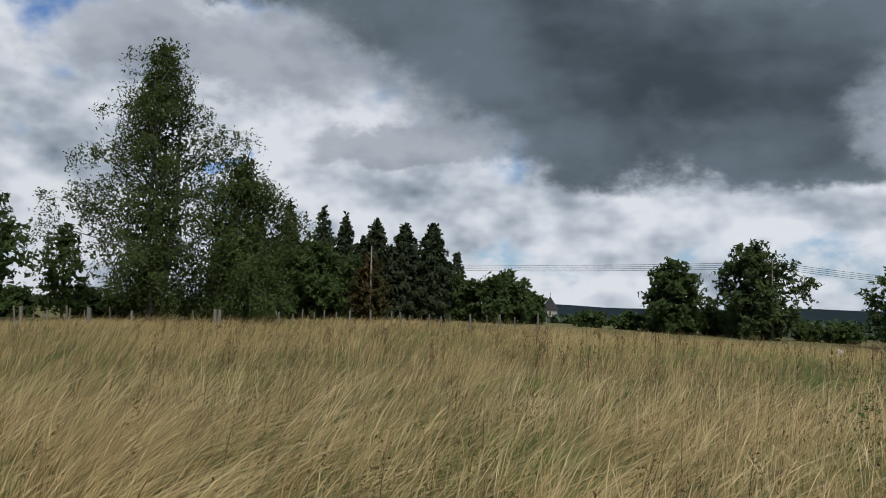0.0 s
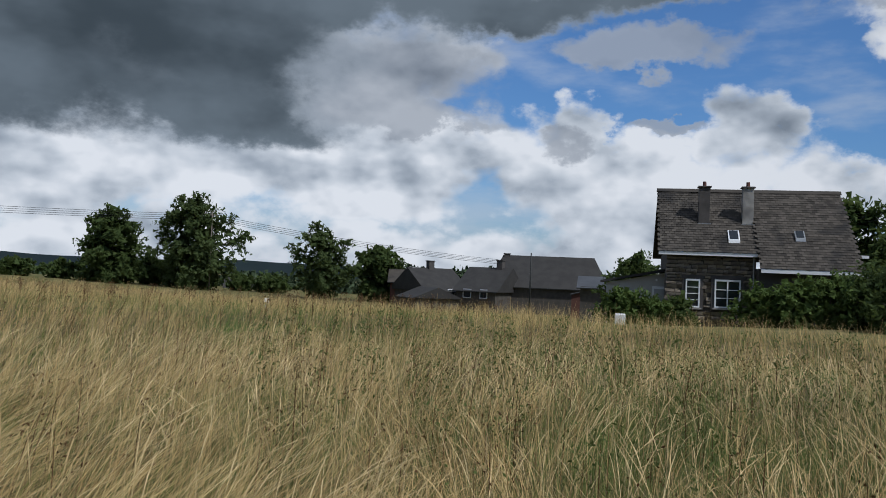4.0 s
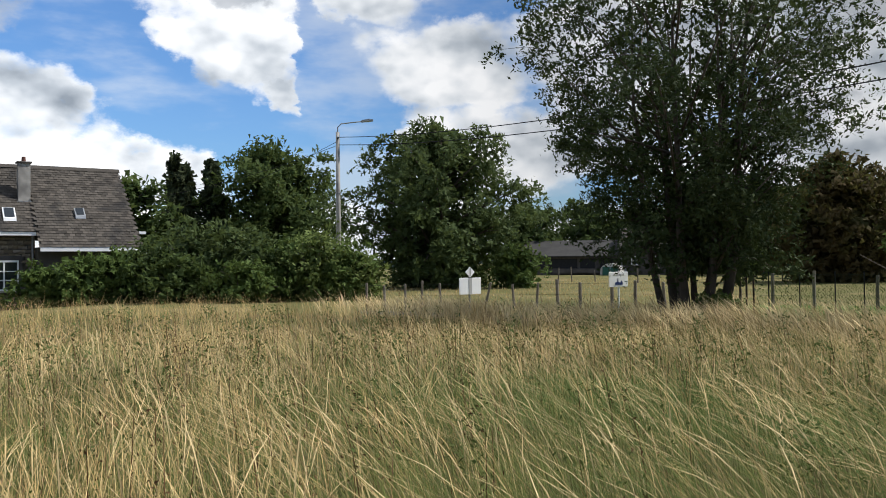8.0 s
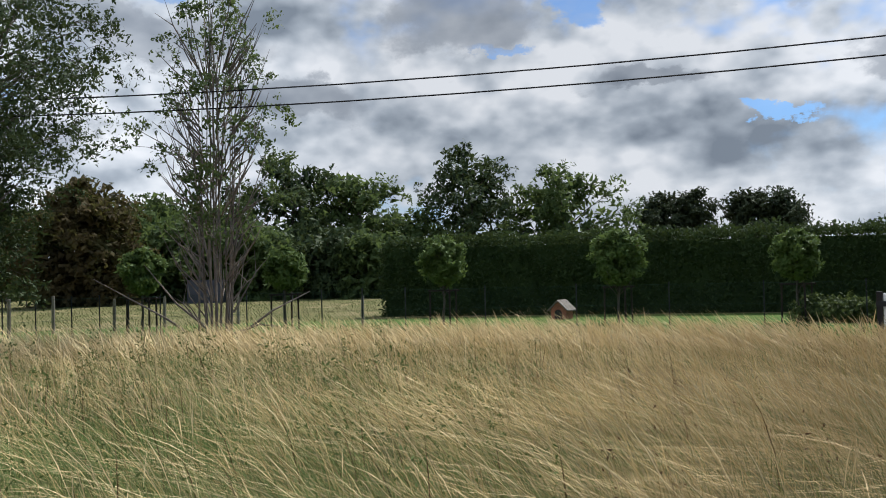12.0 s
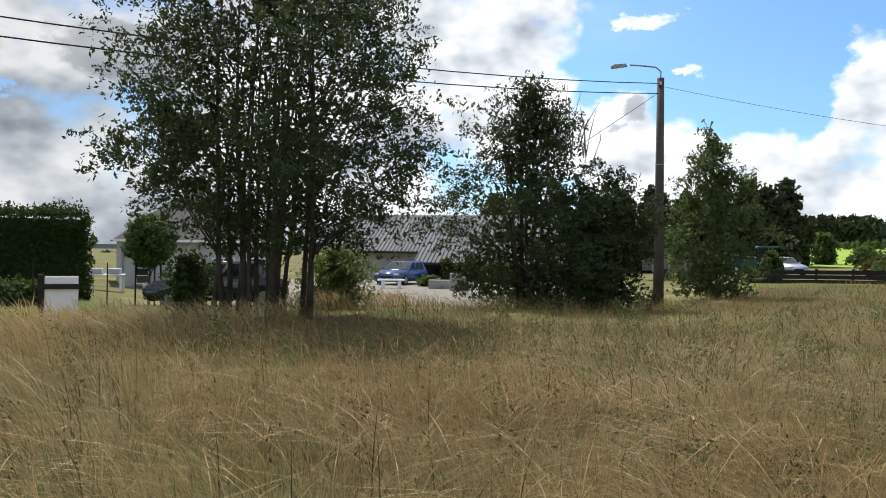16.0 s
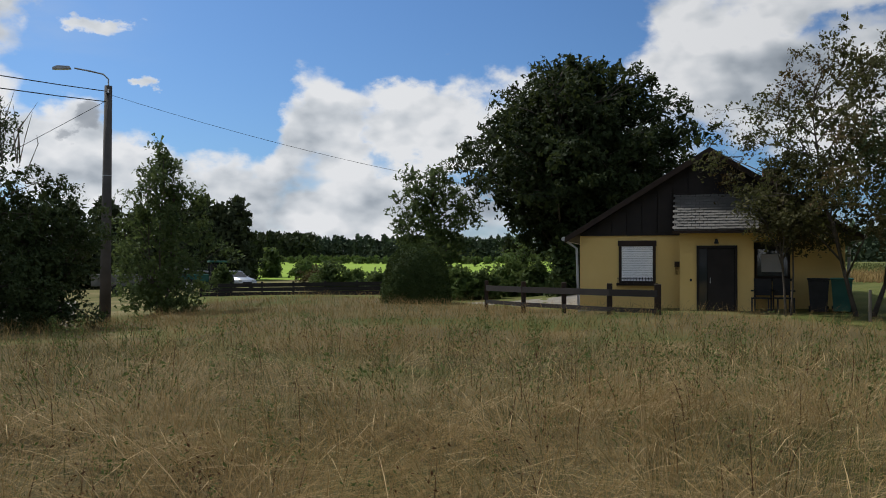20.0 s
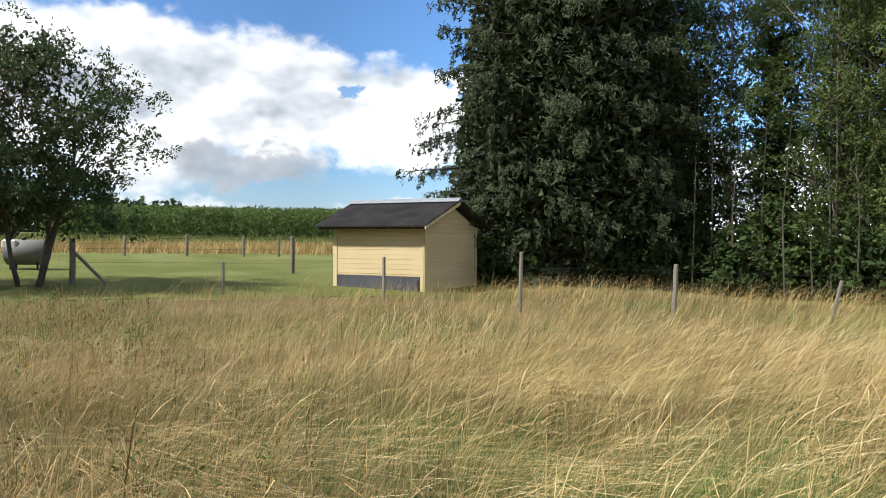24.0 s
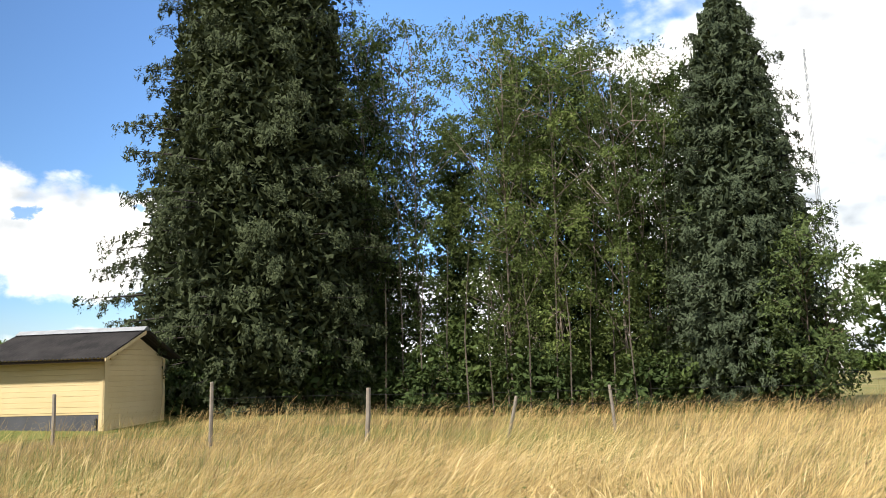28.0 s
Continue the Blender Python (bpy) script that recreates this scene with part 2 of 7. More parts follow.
M = dict(
    soil=surface("soil", (0.07, 0.058, 0.027), (0.15, 0.115, 0.055), 0.35, 0.95, 0.5, 9.0, third=(0.07, 0.085, 0.025), space="World"),
    lawn=surface("lawn", (0.078, 0.094, 0.025), (0.130, 0.132, 0.042), 0.5, 0.95, 0.5, 30.0, third=(0.13, 0.14, 0.05), space="World"),
    lawn_green=surface("lawn_green", (0.052, 0.098, 0.018), (0.100, 0.145, 0.034), 0.5, 0.95, 0.5, 30.0, third=(0.10, 0.125, 0.035), space="World"),
    pasture=surface("pasture", (0.15, 0.125, 0.053), (0.095, 0.104, 0.036), 0.7, 0.95, 0.5, 9.0, third=(0.20, 0.165, 0.08), space="World"),
    meadow=surface("meadow", (0.20, 0.30, 0.04), (0.25, 0.34, 0.06), 0.04, 0.95, 0.1, 1.0, space="World"),
    gravel=surface("gravel", (0.17, 0.155, 0.13), (0.27, 0.25, 0.21), 1.5, 0.95, 0.4, 40.0, space="World"),
    asphalt=surface("asphalt", (0.05, 0.05, 0.052), (0.085, 0.083, 0.08), 1.0, 0.9, 0.3, 60.0, space="World"),
    straw=surface("straw", (0.42, 0.288, 0.115), (0.70, 0.525, 0.252), 0.35, 0.75, 0.0, 8.0, island=0.5, third=(0.44, 0.325, 0.14), space="World", leaf=0.2, tuft=(0.20, 0.125, 0.05), brown=(0.225, 0.145, 0.056), glow=(0.60, 0.45, 0.21), pick=0.55),
    pale_straw=surface("pale_straw", (0.48, 0.35, 0.165), (0.80, 0.64, 0.36), 0.5, 0.75, 0.0, 8.0, island=0.6, space="World", leaf=0.15, glow=(0.60, 0.48, 0.24), brown=(0.44, 0.32, 0.165)),
    turf=surface("turf", (0.055, 0.088, 0.022), (0.125, 0.150, 0.048), 0.4, 0.8, 0.0, 3.0, island=0.6, space="World", leaf=0.15, third=(0.13, 0.125, 0.05)),
    blade=surface("blade", (0.066, 0.098, 0.022), (0.23, 0.245, 0.075), 0.4, 0.65, 0.0, 3.0, island=0.7, third=(0.10, 0.165, 0.04), space="World", leaf=0.2, tuft=(0.05, 0.072, 0.026), brown=(0.085, 0.09, 0.034), glow=(0.3, 0.3, 0.12)),
    weed=surface("weed", (0.055, 0.085, 0.024), (0.13, 0.17, 0.055), 2.0, 0.8, 0.0, 9.0, island=0.5, leaf=0.2),
    dock=surface("dock", (0.07, 0.035, 0.015), (0.14, 0.075, 0.03), 2.0, 0.9, 0.0, 9.0, island=0.5),
    bark=surface("bark", (0.055, 0.045, 0.035), (0.12, 0.10, 0.08), 3.0, 0.95, 0.6, 22.0),
    birch_bark=surface("birch_bark", (0.05, 0.045, 0.04), (0.35, 0.33, 0.30), 2.5, 0.8, 0.3, 9.0),
    grey_bark=surface("grey_bark", (0.10, 0.08, 0.065), (0.24, 0.20, 0.16), 3.0, 0.95, 0.5, 22.0),
    oak=surface("leaf_green", (0.045, 0.074, 0.024), (0.104, 0.142, 0.048), 0.8, 0.6, 0.0, 9.0, island=0.55, leaf=0.4, space="World"),
    ash=surface("leaf_ash", (0.044, 0.070, 0.026), (0.108, 0.142, 0.054), 0.8, 0.6, 0.0, 9.0, island=0.55, leaf=0.35, space="World"),
    # leaf_ash again but darker: the shade of backlit crowns put into the colour
    ash_shaded=surface("leaf_ash_shaded", (0.027, 0.043, 0.018), (0.068, 0.092, 0.036), 0.8, 0.6, 0.0, 9.0, island=0.55, leaf=0.14, space="World"),
    birch=surface("leaf_birch", (0.042, 0.062, 0.020), (0.095, 0.122, 0.038), 0.8, 0.6, 0.0, 9.0, island=0.55, leaf=0.3, space="World"),
    young=surface("leaf_young", (0.085, 0.130, 0.036), (0.19, 0.23, 0.075), 1.6, 0.6, 0.0, 9.0, island=0.45, leaf=0.35, space="World"),
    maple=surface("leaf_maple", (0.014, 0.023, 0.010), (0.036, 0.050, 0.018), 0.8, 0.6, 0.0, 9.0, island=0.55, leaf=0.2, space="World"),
    rust=surface("leaf_rust", (0.052, 0.042, 0.018), (0.105, 0.072, 0.030), 0.8, 0.7, 0.0, 9.0, island=0.6, leaf=0.25, space="World", third=(0.06, 0.06, 0.02)),
    cherry=surface("leaf_cherry", (0.042, 0.044, 0.020), (0.095, 0.088, 0.038), 0.8, 0.7, 0.0, 9.0, island=0.6, leaf=0.25, space="World", third=(0.085, 0.052, 0.025)),
    needle=surface("needle", (0.016, 0.023, 0.011), (0.072, 0.088, 0.044), 2.2, 0.7, 0.0, 9.0, island=0.35, leaf=0.08, space="World"),
    needle_grey=surface("needle_grey", (0.020, 0.030, 0.017), (0.080, 0.102, 0.060), 2.2, 0.7, 0.0, 9.0, island=0.35, leaf=0.1, space="World"),
    hedge=surface("leaf_hedge", (0.022, 0.038, 0.014), (0.056, 0.082, 0.026), 0.8, 0.7, 0.0, 9.0, island=0.6, leaf=0.15, space="World"),
    bush=surface("leaf_bush", (0.060, 0.100, 0.028), (0.125, 0.175, 0.050), 0.8, 0.6, 0.0, 9.0, island=0.55, leaf=0.3, space="World"),
    maize=surface("leaf_maize", (0.05, 0.085, 0.026), (0.115, 0.155, 0.05), 0.1, 0.7, 0.0, 2.0, island=0.5, leaf=0.3, space="World"),
    wood=surface("forest_far", (0.042, 0.062, 0.036), (0.080, 0.108, 0.058), 0.05, 0.9, 0.0, 1.0, island=0.5, space="World"),
    hill=surface("hill", (0.014, 0.022, 0.026), (0.024, 0.036, 0.036), 0.004, 1.0, 0.0, 0.05, space="World"),
    stone=surface("stone", (0.13, 0.108, 0.082), (0.33, 0.275, 0.20), 1.2, 0.9, 0.5, 25.0, random_ob=0.65, third=(0.12, 0.10, 0.085)),
    mortar=surface("mortar", (0.06, 0.054, 0.047), (0.10, 0.09, 0.078), 2.0, 0.95, 0.4, 30.0),
    slate=surface("slate", (0.036, 0.032, 0.028), (0.122, 0.107, 0.090), 1.2, 0.85, 0.3, 20.0, spec=0.15, island=0.7, third=(0.038, 0.036, 0.034)),
    dark_slate=surface("dark_slate", (0.028, 0.027, 0.026), (0.054, 0.051, 0.048), 1.0, 0.85, 0.3, 20.0, island=0.3),
    light_slate=surface("light_slate", (0.10, 0.094, 0.084), (0.15, 0.142, 0.126), 1.5, 0.75, 0.3, 20.0, island=0.4),
    white=surface("white_paint", (0.78, 0.79, 0.80), (0.86, 0.86, 0.86), 2.0, 0.5, 0.05, 40.0),
    grey_paint=surface("grey_paint", (0.36, 0.36, 0.36), (0.46, 0.46, 0.45), 2.0, 0.6, 0.1, 30.0),
    render_white=surface("wall_white", (0.42, 0.41, 0.39), (0.55, 0.54, 0.51), 0.6, 0.9, 0.2, 25.0),
    render_beige=surface("wall_beige", (0.36, 0.33, 0.28), (0.46, 0.43, 0.37), 0.5, 0.9, 0.2, 25.0),
    stucco=surface("stucco_yellow", (0.66, 0.46, 0.16), (0.76, 0.55, 0.21), 0.5, 0.9, 0.3, 60.0),
    shed_paint=surface("shed_yellow", (0.47, 0.365, 0.195), (0.56, 0.45, 0.255), 1.0, 0.75, 0.15, 30.0, random_ob=0.4),
    black_wood=surface("black_wood", (0.012, 0.010, 0.010), (0.030, 0.025, 0.022), 1.5, 0.8, 0.3, 30.0, random_ob=0.3),
    brown_wood=surface("brown_wood", (0.018, 0.011, 0.008), (0.042, 0.026, 0.017), 2.5, 0.75, 0.3, 30.0),
    grey_wood=surface("grey_wood", (0.12, 0.10, 0.08), (0.25, 0.22, 0.18), 4.0, 0.9, 0.5, 30.0, random_ob=0.35),
    dark_metal=surface("dark_metal", (0.02, 0.022, 0.02), (0.04, 0.042, 0.04), 5.0, 0.5, 0.1, 40.0, metal=0.3),
    zinc=surface("zinc", (0.25, 0.26, 0.27), (0.38, 0.39, 0.40), 3.0, 0.45, 0.1, 30.0, metal=0.6),
    roof_metal=surface("roof_metal", (0.055, 0.06, 0.068), (0.085, 0.09, 0.10), 0.6, 0.75, 0.1, 10.0),
    corrugated=surface("corrugated", (0.022, 0.021, 0.022), (0.052, 0.048, 0.047), 2.0, 0.9, 0.3, 25.0, spec=0.08),
    concrete=surface("concrete", (0.26, 0.25, 0.23), (0.40, 0.38, 0.35), 1.5, 0.9, 0.3, 30.0, third=(0.17, 0.16, 0.15)),
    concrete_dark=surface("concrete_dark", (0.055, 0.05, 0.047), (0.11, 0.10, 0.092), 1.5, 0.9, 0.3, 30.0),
    slab_grey=surface("slab_grey", (0.045, 0.047, 0.055), (0.075, 0.078, 0.088), 1.5, 0.7, 0.1, 25.0),
    brick=surface("brick_red", (0.10, 0.048, 0.038), (0.16, 0.075, 0.055), 3.0, 0.9, 0.4, 30.0, island=0.4),
    red_wood=surface("red_wood", (0.28, 0.10, 0.06), (0.38, 0.15, 0.09), 3.0, 0.8, 0.2, 30.0),
    black=surface("black", (0.010, 0.010, 0.011), (0.022, 0.022, 0.023), 4.0, 0.6, 0.1, 30.0),
    rubber=surface("rubber", (0.015, 0.015, 0.015), (0.03, 0.03, 0.03), 8.0, 0.8, 0.1, 40.0),
    black_car=surface("car_black", (0.012, 0.013, 0.015), (0.02, 0.021, 0.024), 2.0, 0.15, 0.0, 10.0, spec=0.8),
    blue_car=surface("car_blue", (0.02, 0.05, 0.16), (0.025, 0.06, 0.18), 2.0, 0.2, 0.0, 10.0, spec=0.7),
    silver_car=surface("car_silver", (0.50, 0.52, 0.55), (0.54, 0.56, 0.58), 2.0, 0.22, 0.0, 10.0, metal=0.3, spec=0.7),
    green_paint=surface("green_paint", (0.02, 0.09, 0.07), (0.03, 0.12, 0.09), 3.0, 0.5, 0.1, 30.0),
    tank=surface("tank", (0.09, 0.09, 0.085), (0.18, 0.175, 0.165), 2.0, 0.7, 0.2, 20.0, third=(0.10, 0.08, 0.06)),
    sign_blue=surface("sign_blue", (0.02, 0.04, 0.14), (0.03, 0.05, 0.18), 2.0, 0.5, 0.0, 20.0),
    lens=surface("lamp_lens", (0.55, 0.56, 0.55), (0.65, 0.66, 0.65), 3.0, 0.2, 0.0, 20.0),
    red_lens=surface("red_lens", (0.35, 0.02, 0.02), (0.4, 0.03, 0.03), 3.0, 0.2, 0.0, 20.0),
    mesh_wire=surface("mesh_wire", (0.02, 0.04, 0.028), (0.03, 0.05, 0.04), 3.0, 0.95, 0.0, 20.0, spec=0.0),
    wire=surface("wire", (0.015, 0.015, 0.017), (0.025, 0.025, 0.027), 3.0, 0.9, 0.0, 20.0, spec=0.1),
    pane=glass("pane"),
    car_glass=glass("car_glass", (0.012, 0.014, 0.016)),
)


# ---------------------------------------------------------------- building helpers
def ground_z(x, y):
    """Height of the land: level meadow, falling to the village, rising slowly to the far fields."""
    r, a = math.hypot(x, y), math.degrees(math.atan2(x, y)) % 360
    s = lambda v, lo, hi: (lambda q: q * q * (3 - 2 * q))(min(1, max(0, (v - lo) / (hi - lo))))
    fall = s((a + 180) % 360 - 180, -8, 38) * (1 - s(a, 50, 68) if a < 180 else 1) * s(r, 26, 80) * -2.6
    fall += s(a, 158, 165) * (1 - s(a, 196, 212)) * s(r, 21, 34) * -0.5
    east = (s(a, 330, 345) if a > 180 else 1 - s(a, 70, 95)) * s(r, 130, 900) * -16
    rise = s(a, 196, 208) * (1 - s(a, 226, 240)) * min(max(r - 60, 0), 270) * 0.018
    rise += s(a, 222, 238) * (1 - s(a, 288, 305)) * min(max(r - 18, 0), 62) * 0.04
    return fall + east + rise


def P(az, d, z=None):
    """A place by its bearing and distance from the turning axis; z above the land at 0 level, None: on the land."""
    a = radians(az)
    x, y = d * math.sin(a), d * math.cos(a)
    return Vector((x, y, ground_z(x, y) if z is None else z))


def facing(az, d, turn=0.0, z=None):
    """Pose whose local -y looks back at the axis: x to the right, y away."""
    return Matrix.Translation(P(az, d, z)) @ pose(0, 0, 0, 0, 0, -az - turn)


def thing(name, m, label, category, group="", kind=""):
    ob = new(name)
    ob.empty_display_size = 0.2
    ob.matrix_world = m
    return tagged(ob, label, category, group, kind)


def part(name, bm, material, parent=None, label="", smooth=False):
    """Links a bmesh as one mesh object under its thing or part."""
    me = bpy.data.meshes.new(name)
    bm.to_mesh(me)
    bm.free()
    return mesh_part(name, me, material, parent, label, smooth)


def mesh_part(name, me, material, parent=None, label="", smooth=False):
    if not me.materials:
        me.materials.append(M[material])
    if smooth:
        me.polygons.foreach_set("use_smooth", [True] * len(me.polygons))
    ob = new(name, me)
    if parent is not None:
        ob.parent = parent
    if label:
        ob["label"] = label
    return ob


def fast_mesh(name, verts, faces):
    """A mesh from numpy arrays; all faces have the same number of corners."""
    me = bpy.data.meshes.new(name)
    nf, nc = faces.shape
    me.vertices.add(len(verts))
    me.vertices.foreach_set("co", np.asarray(verts, np.float32).ravel())
    me.loops.add(nf * nc)
    me.loops.foreach_set("vertex_index", np.asarray(faces, np.int32).ravel())
    me.polygons.add(nf)
    me.polygons.foreach_set("loop_start", np.arange(nf, dtype=np.int32) * nc)
    me.update(calc_edges=True)
    return me


def box(bm, x0, y0, z0, x1, y1, z1, bevel=0.0):
    vs = [bm.verts.new(c) for c in ((x0, y0, z0), (x1, y0, z0), (x1, y1, z0), (x0, y1, z0), (x0, y0, z1), (x1, y0, z1), (x1, y1, z1), (x0, y1, z1))]
    fs = [bm.faces.new([vs[i] for i in q]) for q in ((3, 2, 1, 0), (4, 5, 6, 7), (0, 1, 5, 4), (1, 2, 6, 5), (2, 3, 7, 6), (3, 0, 4, 7))]
    if bevel:
        bmesh.ops.bevel(bm, geom=list({e for f in fs for e in f.edges}), offset=bevel, segments=1, affect="EDGES")
    return bm


def boxed(*a, bevel=0.0):
    return box(bmesh.new(), *a, bevel=bevel)


def prism(profile, axis, lo, hi):
    """A closed profile of (u, v) pushed along an axis: 'x' takes (y, z), 'y' takes (x, z), 'z' takes (x, y)."""
    bm = bmesh.new()
    at = {"x": lambda u, v, w: (w, u, v), "y": lambda u, v, w: (u, w, v), "z": lambda u, v, w: (u, v, w)}[axis]
    a = [bm.verts.new(at(u, v, lo)) for u, v in profile]
    b = [bm.verts.new(at(u, v, hi)) for u, v in profile]
    bm.faces.new(a)
    bm.faces.new(b[::-1])
    for i in range(len(a)):
        j = (i + 1) % len(a)
        bm.faces.new((a[j], a[i], b[i], b[j]))
    bmesh.ops.recalc_face_normals(bm, faces=bm.faces[:])
    return bm


def tube(bm, points, radii, sides=6):
    """A tapered tube through points."""
    pts = [Vector(p) for p in points]
    rings = []
    for i, p in enumerate(pts):
        t = (pts[min(i + 1, len(pts) - 1)] - pts[max(i - 1, 0)]).normalized()
        u = t.cross(Vector((0.3, 0.9, 0.31)) if abs(t.z) > 0.8 else Vector((0, 0, 1))).normalized()
        v = t.cross(u)
        r = radii[i] if isinstance(radii, (list, tuple)) else radii
        rings.append([bm.verts.new(p + (u * math.cos(k) + v * math.sin(k)) * r) for k in (2 * math.pi * s / sides for s in range(sides))])
    for a, b in zip(rings, rings[1:]):
        for s in range(sides):
            bm.faces.new((a[s], a[(s + 1) % sides], b[(s + 1) % sides], b[s]))
    bm.faces.new(rings[0][::-1])
    bm.faces.new(rings[-1])
    return bm


def tubed(points, radii, sides=6):
    return tube(bmesh.new(), points, radii, sides)


# ---------------------------------------------------------------- the land
EDGE = ((0, 90), (7, 96), (13, 98), (25, 92), (35, 70), (41, 42), (46, 33), (52, 29), (65, 27), (75, 26), (88, 21), (102, 20), (112, 19), (125, 18), (157, 17), (172, 18), (176, 24), (180, 28), (187, 29),
        (201, 34), (205, 46), (212, 50), (219, 44), (224, 36), (229, 29.5), (235, 26.6), (243, 24.5), (250, 21.5), (265, 22), (277, 22.4), (281, 24), (287, 25), (309, 26), (320, 27), (326, 30), (335, 60), (345, 64), (352, 78), (360, 90))


def edge(az):
    """Distance at which the unmown grass ends, by bearing."""
    return np.interp(np.asarray(az) % 360, [a for a, _ in EDGE], [r for _, r in EDGE])


def sheet(name, az0, az1, r0, r1, material, label, category, lift, rings=8, step=3.0, kind="structure"):
    """A patch of land between two bearings and two distances (numbers or functions of the bearing), lying on the ground."""
    count = max(2, round((az1 - az0) / step)) + 1
    verts, faces = [], []
    for i in range(count):
        a = az0 + (az1 - az0) * i / (count - 1)
        lo, hi = (float(r(a)) if callable(r) else r for r in (r0, r1))
        for j in range(rings + 1):
            r = lo * (hi / lo) ** (j / rings)
            p = P(a, r)
            verts.append((p.x, p.y, p.z + lift))
    for i in range(count - 1):
        for j in range(rings):
            k = i * (rings + 1) + j
            faces.append((k, k + 1, k + rings + 2, k + rings + 1))
    me = fast_mesh(name, np.array(verts), np.array(faces))
    return tagged(mesh_part(name, me, material), label, category, kind=kind)


sheet("ground", 0, 360, 0.05, 4500, "pasture", "dry grassland reaching to the horizon", "ground", 0.0, 60)
sheet("ground_meadow", 0, 360, 0.06, edge, "soil", "earth under the unmown meadow grass", "ground", 0.012, 24)
sheet("ground_lawn", 103, 163, lambda a: edge(a) + 2.6, 29.5, "lawn_green", "mown green lawn in front of the clipped hedge", "lawn", 0.016)
sheet("ground_verge", 78, 104, lambda a: edge(a) + 3.5, 26, "lawn", "short roadside verge beside the pasture fence", "verge", 0.016)
sheet("road", 78, 150, lambda a: edge(a) + 0.5, lambda a: edge(a) + 2.6, "asphalt", "narrow asphalt lane hidden behind the tall grass", "road", 0.02, 4)
sheet("ground_yard", 163, 196, lambda a: min(29, edge(a)), 29.5, "lawn_green", "grass plot beside the gravel drive", "lawn", 0.016)
sheet("drive", 170, 197, 29.5, 58, "gravel", "pale gravel yard in front of the barn", "yard", 0.02)
sheet("ground_far_meadow", 199, 240, 88, 330, "meadow", "bright green hay meadow in the distance", "meadow", 0.05, 12)
sheet("ground_border", 202, 229, lambda a: edge(a), 62, "lawn", "rough grass between the meadow and the yard", "ground", 0.014)
sheet("paving", 222, 233, lambda a: edge(a) + 0.6, 40, "gravel", "pale gravel path behind the rail fence", "path", 0.018, 5)
sheet("ground_garden", 243, 284, lambda a: edge(a) + 0.5, 48, "lawn", "mown garden grass behind the field edge", "lawn", 0.016)
sheet("ground_crop_margin", 243, 290, 52, 150, "lawn", "rough green field margin in front of the maize", "field", 0.04)


# ---------------------------------------------------------------- meadow grass
WIND = np.array([math.sin(radians(52)), math.cos(radians(52))])
rng = np.random.default_rng(7)


def swell(x, y, s, seed):
    """Cheap smooth noise, -1 to 1."""
    r = np.random.default_rng(seed)
    v = 0
    for i in range(5):
        a, f, ph = r.uniform(0, 6.28), s * r.uniform(0.6, 1.8), r.uniform(0, 6.28)
        v = v + np.sin((x * math.cos(a) + y * math.sin(a)) * f + ph + 1.3 * np.sin((y * math.cos(a) - x * math.sin(a)) * f * 0.7 + ph * 2))
    return v / 3.2


def spots(lo, hi, per_m2, az0=0, az1=360, limit=None):
    """Random places in a ring sector of the meadow, inside its edge."""
    count = int(per_m2 * math.pi * (hi * hi - lo * lo) * (az1 - az0) / 360)
    a, r = rng.uniform(az0, az1, count), np.sqrt(rng.uniform(lo * lo, hi * hi, count))
    keep = r < (edge(a) if limit is None else limit) + rng.normal(0, 0.5, count)
    a, r = np.radians(a[keep]), r[keep]
    return r * np.sin(a), r * np.cos(a)


def blades(name, x, y, height, width, bend, material, label, segs=3, head=0.0):
    """Bent tapering grass blades or stalks with a seed head, as one mesh."""
    count = len(x)
    z = np.array([ground_z(u, v) for u, v in zip(x, y)]) if max(np.hypot(x, y)) > 27 else np.zeros(count)
    yaw = rng.uniform(0, 2 * np.pi, count)
    side = np.stack([np.cos(yaw), np.sin(yaw), 0 * yaw], 1)
    matted = np.clip(1.25 - np.abs((np.degrees(np.arctan2(x, y)) % 360) - 212) / 52, 0, 1)
    height = height * (1 - 0.25 * matted)
    bend = bend * (1 + 0.35 * matted)
    swirl = np.stack([swell(x, y, 2.2, 21), swell(x, y, 2.2, 22)], 1) * 0.5 + np.stack([swell(x, y, 13.0, 23), swell(x, y, 13.0, 24)], 1) * 0.5
    blow = np.concatenate([WIND[None] * (0.85 + 0.5 * swell(x, y, 0.8, 11))[:, None] * (1 - 0.5 * matted)[:, None] + swirl * (1 + 1.1 * matted)[:, None] + rng.normal(0, 0.24, (count, 2)) * (1 + 1.1 * matted)[:, None], np.zeros((count, 1))], 1)
    rows = []
    for i in range(segs + 1):
        s = i / segs
        w = width * ((1 - s) * 0.8 + 0.2 if not head else (0.45 if s < 0.6 else head if s < 0.99 else 0.15))
        c = np.stack([x, y, z], 1) + blow * (height * bend * s ** 2)[:, None] + np.array([0, 0, 1.0]) * (height * s * (1 - 0.32 * bend * s))[:, None]
        rows += [c - side * (w / 2)[:, None]] + ([c + side * (w / 2)[:, None]] if i < segs else [])
    verts = np.stack(rows, 1)
    k = verts.shape[1]
    tri = []
    for i in range(segs - 1):
        a = 2 * i
        tri += [(a, a + 1, a + 3), (a, a + 3, a + 2)]
    tri.append((2 * segs - 2, 2 * segs - 1, 2 * segs))
    faces = (np.array(tri)[None] + (np.arange(count) * k)[:, None, None]).reshape(-1, 3)
    me = fast_mesh(name, verts.reshape(-1, 3), faces)
    return tagged(mesh_part(name, me, material), label, "grass", kind="stuff")


